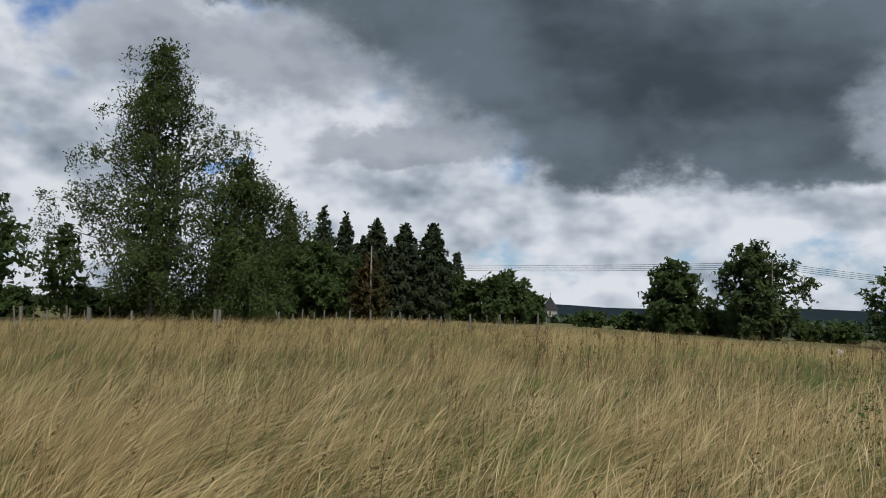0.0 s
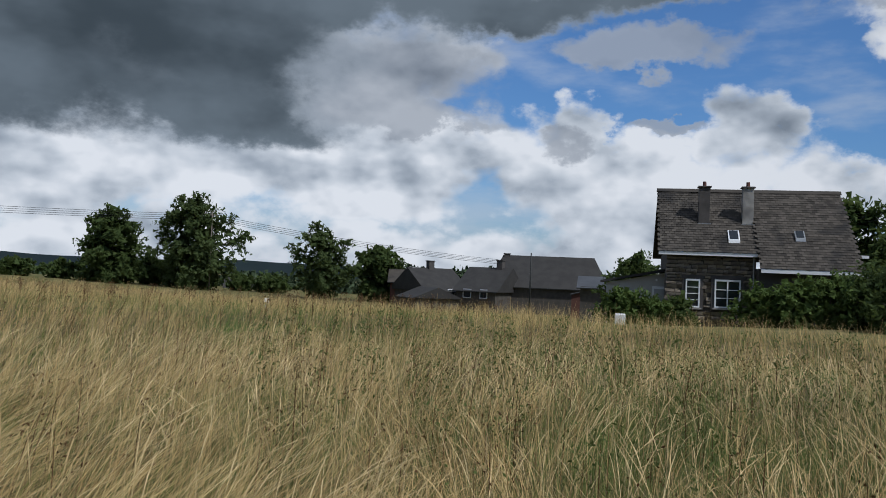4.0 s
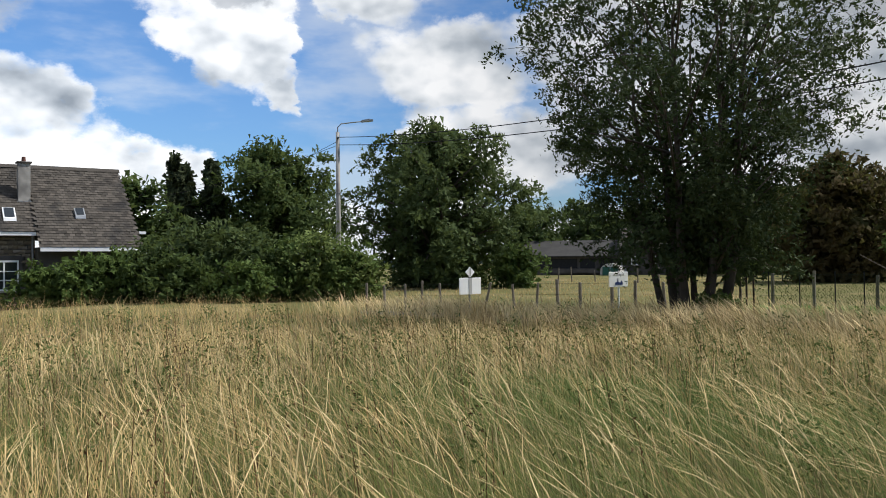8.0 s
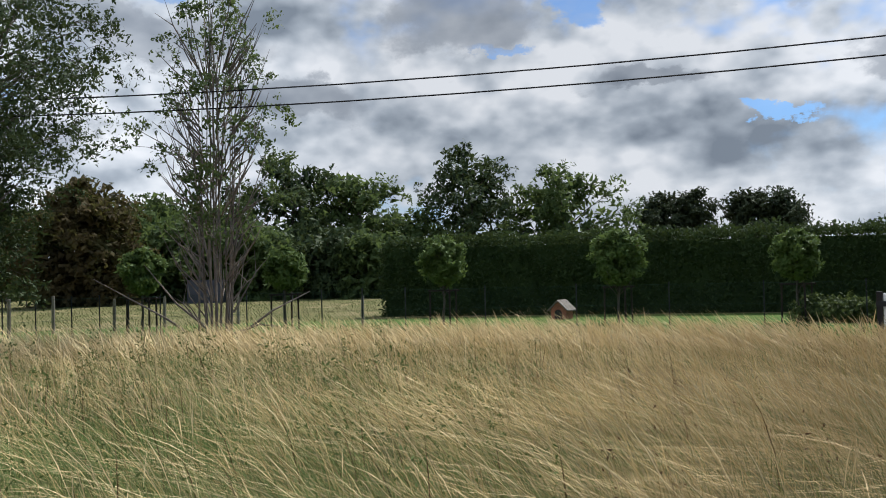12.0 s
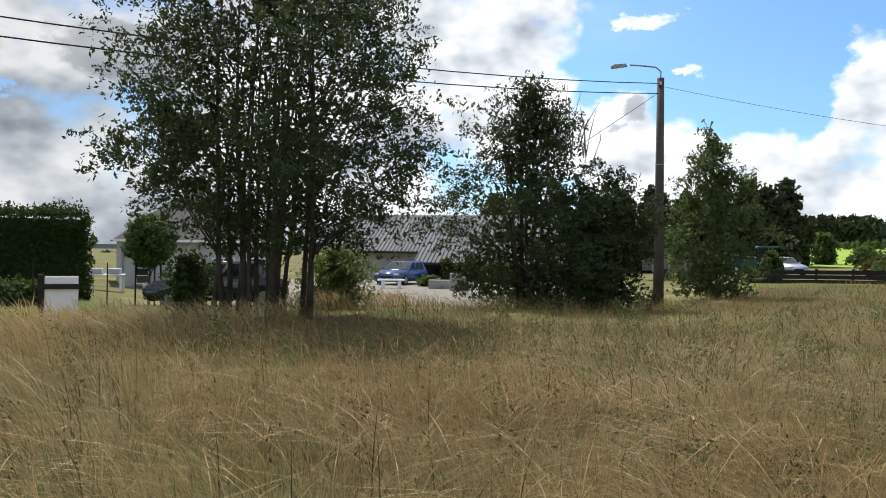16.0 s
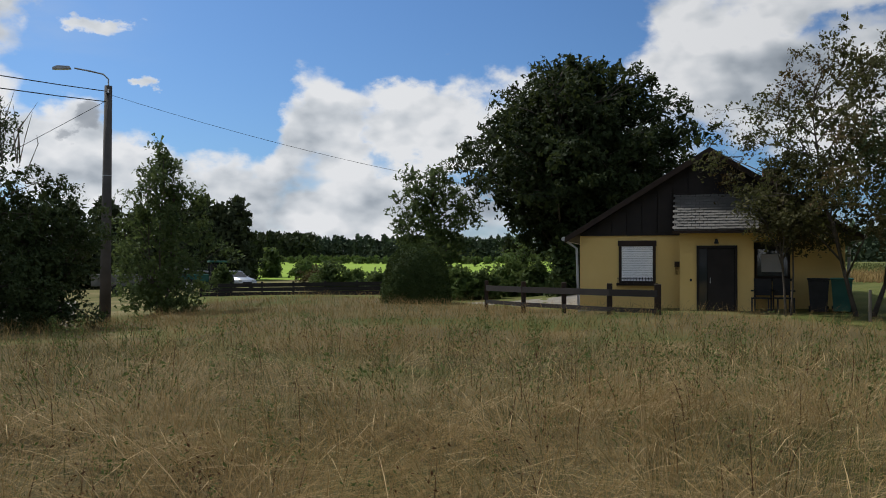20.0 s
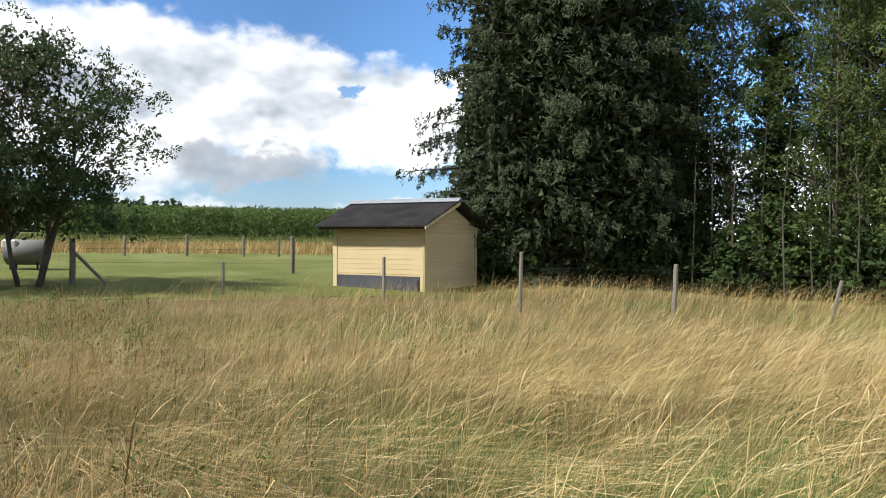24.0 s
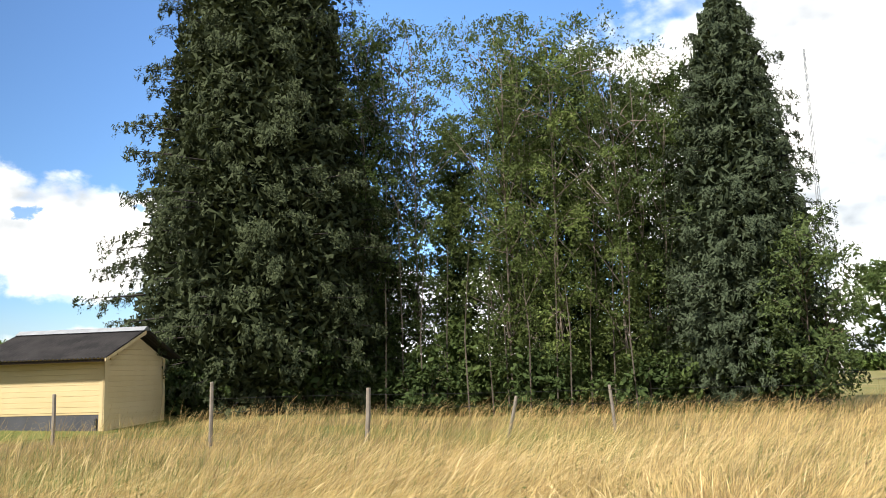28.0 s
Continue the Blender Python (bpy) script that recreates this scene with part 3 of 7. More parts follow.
def grow(name, lo, hi, dens_straw, dens_green, scale, segs, az0=0, az1=360):
    """Stalks of dry grass, part of them lying, over finer green blades; green prevails in patches."""
    x, y = spots(lo, hi, dens_straw, az0, az1)
    bearing = np.degrees(np.arctan2(x, y)) % 360
    dry = np.clip(1.3 - np.abs(bearing - 305) / 45, 0, 1)
    lush = 0.55 * swell(x, y, 0.55, 3) + 0.6 * swell(x, y, 1.9, 4)
    tuft = swell(x, y, 3.6, 8) * 0.5 + swell(x, y, 11.0, 9) * 0.8
    weedy = np.clip(1.3 - np.abs(bearing - 88) / 46, 0, 1) * np.clip((15 - np.hypot(x, y)) / 4, 0, 1)
    lush = lush + 0.7 * weedy
    lush = lush + 0.22 * np.clip(1.3 - np.abs((bearing + 165) % 360 - 180) / 45, 0, 1)
    lying = (rng.uniform(0, 1, len(x)) < np.clip(0.28 + 0.5 * swell(x, y, 1.1, 31) + 0.15 * dry, 0.08, 0.8)) & (np.hypot(x, y) < 20)
    h = np.clip(rng.normal(0.6, 0.17, len(x)) + 0.12 * swell(x, y, 0.9, 5) + 0.21 * tuft, 0.2, 1.15) * np.where(lying, 0.85, 1)
    keep = rng.uniform(0, 1, len(x)) < np.clip(0.36 - 0.45 * lush + 0.70 * tuft + 0.22 * dry - 0.2 * weedy, 0.05, 1)
    x, y, h, lying = x[keep], y[keep], h[keep], lying[keep]
    bend = np.where(lying, rng.uniform(1.3, 2.1, len(x)), np.clip(rng.normal(0.75, 0.3, len(x)), 0.1, 1.3))
    blades(name + "_straw", x, y, h, 0.0058 * scale * rng.uniform(0.5, 1.5, len(x)), bend, "straw",
           "straw-coloured windswept stalks of tall dry grass", segs, 1.0)
    x, y = spots(lo, hi, dens_green, az0, az1)
    lush = 0.55 * swell(x, y, 0.55, 3) + 0.6 * swell(x, y, 1.9, 4)
    bearing = np.degrees(np.arctan2(x, y)) % 360
    dry = np.clip(1.3 - np.abs(bearing - 305) / 45, 0, 1)
    lush = lush + 0.6 * np.clip(1.3 - np.abs(bearing - 88) / 46, 0, 1) * np.clip((15 - np.hypot(x, y)) / 4, 0, 1)
    weedy = np.clip(1.3 - np.abs(bearing - 88) / 46, 0, 1) * np.clip((15 - np.hypot(x, y)) / 4, 0, 1)
    lush = lush + 0.3 * np.clip(1.3 - np.abs((bearing + 165) % 360 - 180) / 45, 0, 1)
    keep = rng.uniform(0, 1, len(x)) < np.clip(0.62 + 0.5 * lush + 0.3 * swell(x, y, 8.0, 14) - 0.25 * dry, 0.08, 1)
    x, y = x[keep], y[keep]
    h = np.clip(rng.normal(0.44, 0.13, len(x)) + 0.10 * swell(x, y, 3.6, 18) + 0.10 * lush[keep] + 0.1 * weedy[keep], 0.12, 0.8)
    blades(name + "_green", x, y, h, 0.0062 * scale * rng.uniform(0.5, 1.3, len(x)), rng.uniform(0.3, 1.3, len(x)), "blade",
           "greenish lower blades of unmown meadow grass", max(2, segs - 1))


x, y = spots(3.2, 14, 34)
blades("grass_stalks", x, y, rng.normal(0.78, 0.12, len(x)), 0.0048 * rng.uniform(0.7, 1.3, len(x)), rng.uniform(0.3, 1.7, len(x)), "pale_straw", "long pale single grass stalks", 4, 1.3)
grow("grass_centre", 1.25, 2.9, 300, 260, 0.62, 3)
grow("grass_near", 2.9, 5.2, 1100, 800, 0.6, 4)
grow("grass", 5.2, 9.5, 560, 380, 0.8, 3)
grow("grass_middle", 9.5, 18, 220, 100, 1.3, 2)
grow("grass_far", 18, 36, 66, 20, 2.4, 2)
grow("grass_distant", 36, 62, 26, 6, 4.2, 2)
grow("grass_skyline", 62, 98, 12, 2, 7.0, 2, -12, 40)

# a pale taller fringe along the lane
a = np.concatenate([rng.uniform(84, 182, 9500), rng.triangular(74, 86, 88, 900)])
r = edge(a) - rng.uniform(-0.2, 3.6, len(a))
x, y = r * np.sin(np.radians(a)), r * np.cos(np.radians(a))
blades("grass_fringe", x, y, rng.normal(0.74, 0.1, len(x)), 0.014 * rng.uniform(0.6, 1.4, len(x)), rng.uniform(0.3, 0.9, len(x)), "pale_straw", "tall pale grass fringe along the lane", 3, 1.2)


# ---------------------------------------------------------------- trees
def leaf_mesh(name, centres, size, droop=0.0, slim=0.5, out=None, face=None, far=False):
    """One small diamond of two triangles for each leaf or spray, or a single triangle far off."""
    count = len(centres)
    d = rng.normal(0, 1, (count, 3))
    if out is not None:
        d = d * 0.55 + out
    d[:, 2] -= droop * 1.6
    d /= np.linalg.norm(d, axis=1)[:, None] + 1e-9
    e = np.cross(d, rng.normal(0, 1, (count, 3)) if face is None else face + rng.normal(0, 0.5, (count, 3)))
    e /= np.linalg.norm(e, axis=1)[:, None] + 1e-9
    s = size * rng.uniform(0.6, 1.35, (count, 1))
    if far:
        s = s * 1.1
        verts = np.stack([centres - d * s * 0.5 + e * s * slim * 0.55, centres - d * s * 0.5 - e * s * slim * 0.55, centres + d * s * 0.5], 1)
        return fast_mesh(name, verts.reshape(-1, 3), np.arange(count * 3).reshape(-1, 3))
    verts = np.stack([centres - d * s * 0.5, centres + e * s * slim * 0.5, centres + d * s * 0.5, centres - e * s * slim * 0.5], 1)
    q = np.arange(count)[:, None] * 4
    return fast_mesh(name, verts.reshape(-1, 3), np.concatenate([q + [[0, 1, 2]], q + [[0, 2, 3]]], 0).reshape(-1, 3))


SHAPES = {
    "round": lambda f: math.sqrt(max(0.0, 1 - (2 * f - 0.95) ** 2 / 1.1)),
    "broad": lambda f: (min(1, 0.55 + 1.6 * f) if f < 0.35 else math.sqrt(max(0, 1 - ((f - 0.35) / 0.68) ** 2))) * 1.0,
    "cone": lambda f: max(0.04, (1 - f) ** 0.85),
    "egg": lambda f: (0.55 + 1.5 * f if f < 0.3 else max(0.05, 1 - ((f - 0.3) / 0.72) ** 1.8)),
    "vase": lambda f: min(1, 0.26 + 1.2 * f) * (1 if f < 0.8 else max(0.1, 1 - ((f - 0.8) / 0.22) ** 2)),
}


def tree(name, az, d, height, width, label, leaf="oak", bark="bark", shape="round", bare=0.2, clumps=90, per=90, size=0.16, spread=0.55, stems=1, thick=0.2,
         droop=0.0, slim=0.5, depth=None, lean=0.0, z=None, category="tree", flat=0.75, inner=0.55, twigs=True, group="", seed=0, sway=(0, 0), dense=0.5, splay=0.2, fine=0.7, spray=10, foot=0.035, lumpy=1.0, boughs=None):
    """Tapered stems with limbs, and a crown of leaf clumps inside an uneven outline."""
    r = random.Random(seed * 91 + int(az * 10) + int(d))
    base = thing(name, Matrix.Translation(P(az, d, z)) @ pose(0, 0, 0, 0, 0, -az), label, category, group)
    depth = depth or width
    if d > 35:
        per, size = int(per * 0.75), size * 1.12
    tops = []
    for k in range(stems):
        a = 2 * math.pi * (k + r.random() * 0.7) / stems
        off = 0.0 if stems == 1 else width * foot * (0.5 + r.random())
        reach = 0.0 if stems == 1 else width * splay * (0.35 + r.random())
        p0 = Vector((math.cos(a) * off, math.sin(a) * off, -0.15))
        top = Vector((math.cos(a) * reach + lean * height, math.sin(a) * reach, height * (0.93 - 0.2 * r.random() * (stems > 1))))
        pts = []
        for i in range(7):
            s = i / 6
            p = p0.lerp(top, s)
            p.x += (math.cos(a) * reach * 0.2 * math.sin(s * 3.1) if stems > 1 else 0) + r.uniform(-1, 1) * thick * 0.6 * (0 < i)
            p.y += r.uniform(-1, 1) * thick * 0.6 * (0 < i)
            pts.append(p)
        rad = thick * (1 if stems == 1 else r.uniform(0.45, 0.8))
        tops.append((pts, rad))
        part("trunk" if stems == 1 else "stem", tubed(pts, [rad * (1.25 if i == 0 else (1 - i / 6) ** 0.8 + 0.06) for i in range(7)], 8 if thick > 0.12 else 6), bark, base, smooth=True)
    cents, outs = [], []
    limbs = bmesh.new()
    f = SHAPES[shape]
    lumps = [r.uniform(0, 6.28) for _ in range(6)]
    if boughs is None:
        boughs = 0 if clumps < 60 else clumps // 3 if clumps < 250 else clumps // 7
    heads = boughs or clumps
    clutch = math.sqrt(width * height) * 0.06
    main = []
    for i in range(clumps):
        if i < heads:
            s = (i + r.random()) / heads
            zf = 1 - (1 - s) ** 0.85
            a = i * 2.39996 + r.uniform(-0.4, 0.4)
            bump = 1 + lumpy * (0.14 * math.sin(2 * a + lumps[0] + zf * 5) + 0.12 * math.sin(3 * a + lumps[1] - zf * 9) + 0.1 * math.sin(5 * a + lumps[2] + zf * 14))
            rr = f(zf) * bump * (1 - (1 - inner) * r.random() ** 1.5)
            c = Vector((math.cos(a) * rr * width / 2 + lean * height * zf + sway[0] * zf, math.sin(a) * rr * depth / 2, height * (bare + (1 - bare) * zf) - spread * 0.4 * (zf > 0.8)))
            pts, rad = tops[0] if stems == 1 else min(tops, key=lambda q: (q[0][4].xy - c.xy).length + r.random() * width * 0.15)
            j = min(5, max(1, int(6 * min(0.95, max(bare * 0.6, (c.z - 0.35 * (c.xy - pts[3].xy).length) / height)))))
            s0 = pts[j].lerp(pts[j + 1], r.random())
            mid = s0.lerp(c, 0.5) + Vector((r.uniform(-1, 1), r.uniform(-1, 1), 0.5 + r.random())) * spread * 0.3
            if twigs and (boughs or i % 2 == 0):
                grow_ = 1.5 if boughs else 1.0
                tube(limbs, (s0, mid, c), ((rad * 0.3 * (1 - 0.5 * zf) + 0.012) * fine * grow_, (rad * 0.17 + 0.008) * fine * grow_, 0.007), 4)
            main.append((c, zf, rad))
        else:
            # smaller clumps gathered round the end of a bough, hanging outward
            c0, zf, rad = main[i % heads]
            c = c0 + Vector((r.gauss(0, 1), r.gauss(0, 1), r.gauss(-0.25, 0.7))) * clutch
            c.z = max(c.z, height * bare * 0.8, 0.15)
            if twigs and i % 2 == 0:
                back = c0.lerp(Vector((0, 0, c0.z - 0.5)), 0.15)
                tube(limbs, (back, back.lerp(c, 0.5) + Vector((0, 0, clutch * 0.2)), c), ((rad * 0.1 + 0.008) * fine, (rad * 0.06 + 0.006) * fine, 0.004), 3)
        cents.append(c)
        outs.append(Vector((c.x - lean * height * zf, c.y, 0.25 * width)).normalized())
    cents, outs = np.array(cents), np.array(outs)
    idx = np.repeat(np.arange(clumps), per)
    ball = rng.normal(0, 1, (len(idx), 3))
    ball *= (rng.uniform(0, 1, (len(idx), 1)) ** 0.4) / (np.linalg.norm(ball, axis=1)[:, None] + 1e-9)
    grade = np.array([r.uniform(0.6, 1.3) for _ in range(clumps)])[idx][:, None]
    if spray:
        # leaves strung along short outward twigs
        strand_of = np.arange(len(idx)) // spray
        heads = strand_of * spray
        ball = ball[heads]
        along = outs[idx] * 0.7 + ball * 0.8 + rng.normal(0, 0.35, (len(idx), 3))[heads]
        along[:, 2] -= 0.25
        along /= np.linalg.norm(along, axis=1)[:, None] + 1e-9
        run = rng.uniform(0, 1, (len(idx), 1))
        pos = cents[idx] + (ball * spread * 0.95 * np.array([1, 1, flat]) + along * run * spread * 1.1 - np.array([0, 0, 0.35]) * spread * run ** 2) * grade + rng.normal(0, 0.13, (len(idx), 3)) * spread
    else:
        pos = cents[idx] + ball * spread * 1.35 * grade * np.array([1, 1, flat])
    if droop:
        pos[:, 2] -= np.abs(rng.normal(0, 1, len(idx))) * droop * spread * 1.6
    if twigs:
        part("branchwork", limbs, bark, base, smooth=True)["kind"] = "stuff"
    else:
        limbs.free()
    if dense:
        count = int(dense * clumps * per)
        pick = cents[rng.integers(0, clumps, count)]
        axis_x = lean * pick[:, 2]
        pull = rng.uniform(0.15, 0.85, count)
        inside = np.stack([axis_x + (pick[:, 0] - axis_x) * pull, pick[:, 1] * pull, pick[:, 2] - (1 - pull) * spread * 0.5], 1) + rng.normal(0, 0.5, (count, 3)) * spread
        pos = np.concatenate([pos, inside])
    sizes = np.full((len(pos), 1), size)
    if dense:
        sizes[-count:] *= 1.8
    face = np.stack([pos[:, 0] - lean * pos[:, 2], pos[:, 1], (pos[:, 2] - height * (bare + (1 - bare) * 0.35)) * width / height], 1)
    face = face / (np.linalg.norm(face, axis=1)[:, None] + 1e-9) * 0.75 + np.array([0, 0, 0.55])
    mesh_part("crown", leaf_mesh("crown", pos, sizes, droop * 0.8, slim, None, face, d > 35), leaf, base)
    return base


def conifer(name, az, d, height, width, label, leaf="needle", tassels=500, per=26, size=0.15, hang=0.35, taper=0.7, z=None, ragged=0.14, fill=0.35, bark="bark", group="", category="conifer"):
    """A straight trunk, boughs, and drooping tassels of sprays over a dense dark inside."""
    r = random.Random(int(az * 7) + int(d * 3))
    base = thing(name, Matrix.Translation(P(az, d, z)) @ pose(0, 0, 0, 0, 0, -az), label, category, group)
    part("trunk", tubed([(0, 0, -0.15), (0.03, 0, height * 0.5), (0, 0.02, height * 0.98)], [width * 0.045 + 0.05, width * 0.03 + 0.03, 0.02], 8), bark, base, smooth=True)
    boughs = bmesh.new()
    reach = lambda f: width / 2 * max(0.03, (1 - f) ** taper) * min(1.0, 0.72 + 2.5 * f)
    pos, outs = [], []
    shelf = 9
    for i in range(tassels // shelf):
        f = min(0.99, 1 - (1 - (i + r.random()) / (tassels // shelf)) ** (1 / (1 + taper)))
        a = i * 2.39996 + r.uniform(-0.3, 0.3)
        wave = 1 + ragged * (0.7 * math.sin(a * 5 + f * 20) + r.uniform(-0.9, 1.2))
        L = reach(f) * wave
        zz = height * f
        rise = r.uniform(-0.06, 0.1) * L
        tip = Vector((math.cos(a) * L, math.sin(a) * L, zz + rise))
        root = Vector((0, 0, min(height * 0.97, zz + 0.2 * L)))
        tube(boughs, (root, root.lerp(tip, 0.55) - Vector((0, 0, 0.03 * L)), tip), (0.015 + 0.01 * L, 0.01 + 0.005 * L, 0.005), 4)
        side = np.array([-math.sin(a), math.cos(a), 0.0])
        out_ = np.array([math.cos(a), math.sin(a), 0.0])
        fan = min(L * 0.34, hang * 2.2)
        for k in range(shelf):
            u = 1 - 0.5 * (k / (shelf - 1)) ** 1.2
            at = np.array(root.lerp(tip, u)) + side * (r.uniform(-1, 1) * fan * (1.25 - u))
            n_here = max(8, int(per * r.uniform(0.6, 1.4)))
            s = rng.uniform(0, 1, n_here)
            long = hang * r.uniform(0.55, 1.35)
            swing = out_ * 0.35 + side * r.uniform(-0.5, 0.5)
            # a small fan that leaves the bough and hangs down, tapering
            p = at[None] + swing[None] * ((1 - (1 - s) ** 2) * long)[:, None] + rng.normal(0, 1, (n_here, 3)) * long * np.array([0.19, 0.19, 0.08]) * (1.25 - s)[:, None]
            p[:, 2] -= s ** 1.5 * long
            pos.append(p)
            outs.append(np.tile([math.cos(a) * 0.5, math.sin(a) * 0.5, -0.75], (n_here, 1)))
    count = int(fill * tassels * per)
    f = 1 - (1 - rng.uniform(0, 1, count)) ** (1 / (1 + taper))
    a = rng.uniform(0, 2 * np.pi, count)
    rad = np.array([reach(min(0.99, v)) for v in f]) * rng.uniform(0.2, 0.82, count)
    inner = np.stack([np.cos(a) * rad, np.sin(a) * rad, f * height], 1)
    faces_ = np.concatenate([o * np.array([1.5, 1.5, 0]) + np.array([0, 0, 0.75]) for o in outs] + [inner * np.array([1, 1, 0]) / width])
    sizes = np.concatenate([np.full((sum(len(p) for p in pos), 1), size), np.full((count, 1), size * 2.4)])
    part("branchwork", boughs, "black_wood", base, smooth=True)["kind"] = "stuff"
    mesh_part("crown", leaf_mesh("crown", np.concatenate(pos + [inner]), sizes, 0.0, 0.32, np.concatenate(outs + [rng.normal(0, 0.3, (count, 3))]), faces_, True), leaf, base)
    return base


def leafy_box(name, m, x0, y0, z0, x1, y1, z1, per_m2, size, leaf, label, category, rough=0.12, tuft=0.0, core="hedge", shape=None):
    """A clipped hedge: a solid dark inside, and leaves over its faces with shoots on top."""
    base = thing(name, m, label, category)
    g = 0.12
    part("core", boxed(x0 + g, y0 + g, z0, x1 - g, y1 - g, z1 - g), core, base)
    pos = []
    for ax, lo, hi in ((1, y0, y1), (0, x0, x1)):
        for side in (lo, hi):
            u0, u1 = (x0, x1) if ax == 1 else (y0, y1)
            count = int(per_m2 * (u1 - u0) * (z1 - z0))
            u, zz = rng.uniform(u0, u1, count), rng.uniform(z0, z1, count)
            w = side + rng.normal(0, rough, count) + 0.1 * np.sin(u * 2.1) * np.sin(zz * 2.6 + 1)
            pos.append(np.stack([u, w, zz] if ax == 1 else [w, u, zz], 1))
    count = int(per_m2 * 1.4 * (x1 - x0) * (y1 - y0))
    u, v = rng.uniform(x0, x1, count), rng.uniform(y0, y1, count)
    pos.append(np.stack([u, v, z1 + np.abs(rng.normal(0, rough + tuft, count)) * (0.6 + 0.6 * np.abs(np.sin(u * 1.7) * np.sin(u * 0.61 + 2)))], 1))
    mesh_part("foliage", leaf_mesh("foliage", np.concatenate(pos), size, -0.3, 0.5, far=True), leaf, base)
    return base


def bush(name, az, d, w, h, label, leaf="bush", per=90, size=0.12, depth=None, clumps=30, z=None, category="shrub", group=""):
    return tree(name, az, d, h, w, label, leaf=leaf, shape="round", bare=0.02, clumps=clumps, per=per, size=size, spread=min(w, h) * 0.15 + 0.1, stems=4, thick=0.06,
                depth=depth or w * 0.8, category=category, inner=0.35, z=z, group=group, twigs=True)


def forest(name, az0, az1, d0, d1, h, count, label, leaf="wood", spruce=0.7, per=70, size=0.9, z=None):
    """A distant wood of many trees, each a spire or dome of sprays, as one mass."""
    r = random.Random(int(az0 * 3))
    pos = []
    for i in range(count):
        p = P(az0 + (az1 - az0) * (i + r.random()) / count, r.uniform(d0, d1), z)
        hh = h * r.uniform(0.8, 1.12)
        s = rng.uniform(0, 1, per)
        wide = hh * (0.2 if r.random() < spruce else 0.34)
        rad = wide * ((1 - s) ** 0.7 if wide < hh * 0.3 else np.sqrt(np.maximum(0.03, 1 - (2 * s - 0.9) ** 2)))
        a = rng.uniform(0, 6.283, per)
        pos.append(np.stack([p.x + rad * np.cos(a), p.y + rad * np.sin(a), p.z + hh * (0.05 + 0.95 * s)], 1))
    me = leaf_mesh(name, np.concatenate(pos), size, 0.2, 0.6, far=True)
    return tagged(mesh_part(name, me, leaf), label, "forest", kind="stuff")

# ================================================================ things, by bearing
# ---- east: birches, conifers and far trees behind the meadow fence
tree("birch", 341.0, 68, 21.5, 13.0, "tall weeping silver birch behind the meadow fence", "birch", "birch_bark", "egg", 0.06, 230, 190, 0.185, 0.8, 3, 0.42, droop=0.35, slim=0.5, dense=0.25, lumpy=1.3, splay=0.12, inner=0.25, flat=0.6)
tree("birch", 346.4, 66, 12.8, 8.6, "dark broad birch beside the taller one, turning brown", "birch", "birch_bark", "egg", 0.02, 150, 180, 0.18, 0.85, 2, 0.3, droop=0.5, slim=0.5, dense=0.3, lumpy=1.6)
tree("oak_tree", 330.0, 66, 9.6, 8, "dark loose-crowned broadleaf tree by the fence", "oak", "bark", "round", 0.2, 90, 90, 0.34, 0.8, 1, 0.28, dense=0.2)
tree("young_tree", 335.6, 72, 7.5, 3.6, "slender young tree with sparse dark foliage", "oak", "bark", "egg", 0.12, 50, 60, 0.3, 0.5, 1, 0.12, dense=0.1)
for az, w, h in ((333.0, 4, 2.6), (337.0, 4.5, 2.8), (339.0, 4, 2.2), (343.8, 3.5, 2.0)):
    bush("shrub", az, 78, w, h, "low dark shrub behind the fence", "oak", 60, 0.34, clumps=24)
for az, h, w in ((347.4, 13.4, 7), (349.5, 14.6, 8), (351.8, 14.2, 8), (353.3, 13.2, 8), (345.5, 11.5, 7), (354.6, 10.5, 6)):
    conifer("spruce", az, 105, h, w, "tall dark spruce in a row behind the meadow", "needle", 330, 18, 0.36, 0.7, 0.9, ragged=0.22)
for az, h in ((355.4, 11.2), (357.4, 10.9), (359.3, 11.1)):
    conifer("cypress", az, 95, h, 5.0, "dense dark columnar cypress in a tall screen", "needle", 420, 20, 0.34, 0.6, 0.45)
tree("broadleaf_tree", 350.8, 90, 8.2, 9.5, "dense dark tree in front of the spruces", "oak", clumps=100, per=80, size=0.42, spread=0.9, bare=0.02)
tree("rowan_tree", 355.0, 86, 6.6, 3.6, "narrow rowan with reddish brown leaves", "rust", clumps=50, per=70, size=0.3, spread=0.5, bare=0.05, shape="egg")
tree("broadleaf_tree", 3.9, 110, 6.6, 7.8, "rounded dark tree at the end of the wood", "oak", clumps=90, per=80, size=0.45, spread=0.8, bare=0.02)
tree("broadleaf_tree", 1.2, 112, 6.0, 5, "low dark tree beside the cypress screen", "oak", clumps=50, per=80, size=0.45, spread=0.7, bare=0.02)
tree("broadleaf_tree", 6.2, 118, 4.2, 3.2, "small dark tree beside the church tower", "oak", clumps=40, per=80, size=0.45, spread=0.6, bare=0.02)
tree("lime_tree", 15.5, 115, 9.1, 7.2, "rounded green tree at the edge of the village", "oak", clumps=100, per=80, size=0.45, spread=0.8, bare=0.02)
tree("lime_tree", 20.6, 113, 12.0, 10.2, "broad loose-crowned tree beside a power pole", "ash", clumps=120, per=80, size=0.45, spread=0.85, bare=0.04, dense=0.3)
tree("fruit_tree", 28.9, 108, 9.4, 6.6, "spiky-topped pale green tree at the village edge", "ash", clumps=80, per=70, size=0.42, spread=0.7, bare=0.08, dense=0.25)
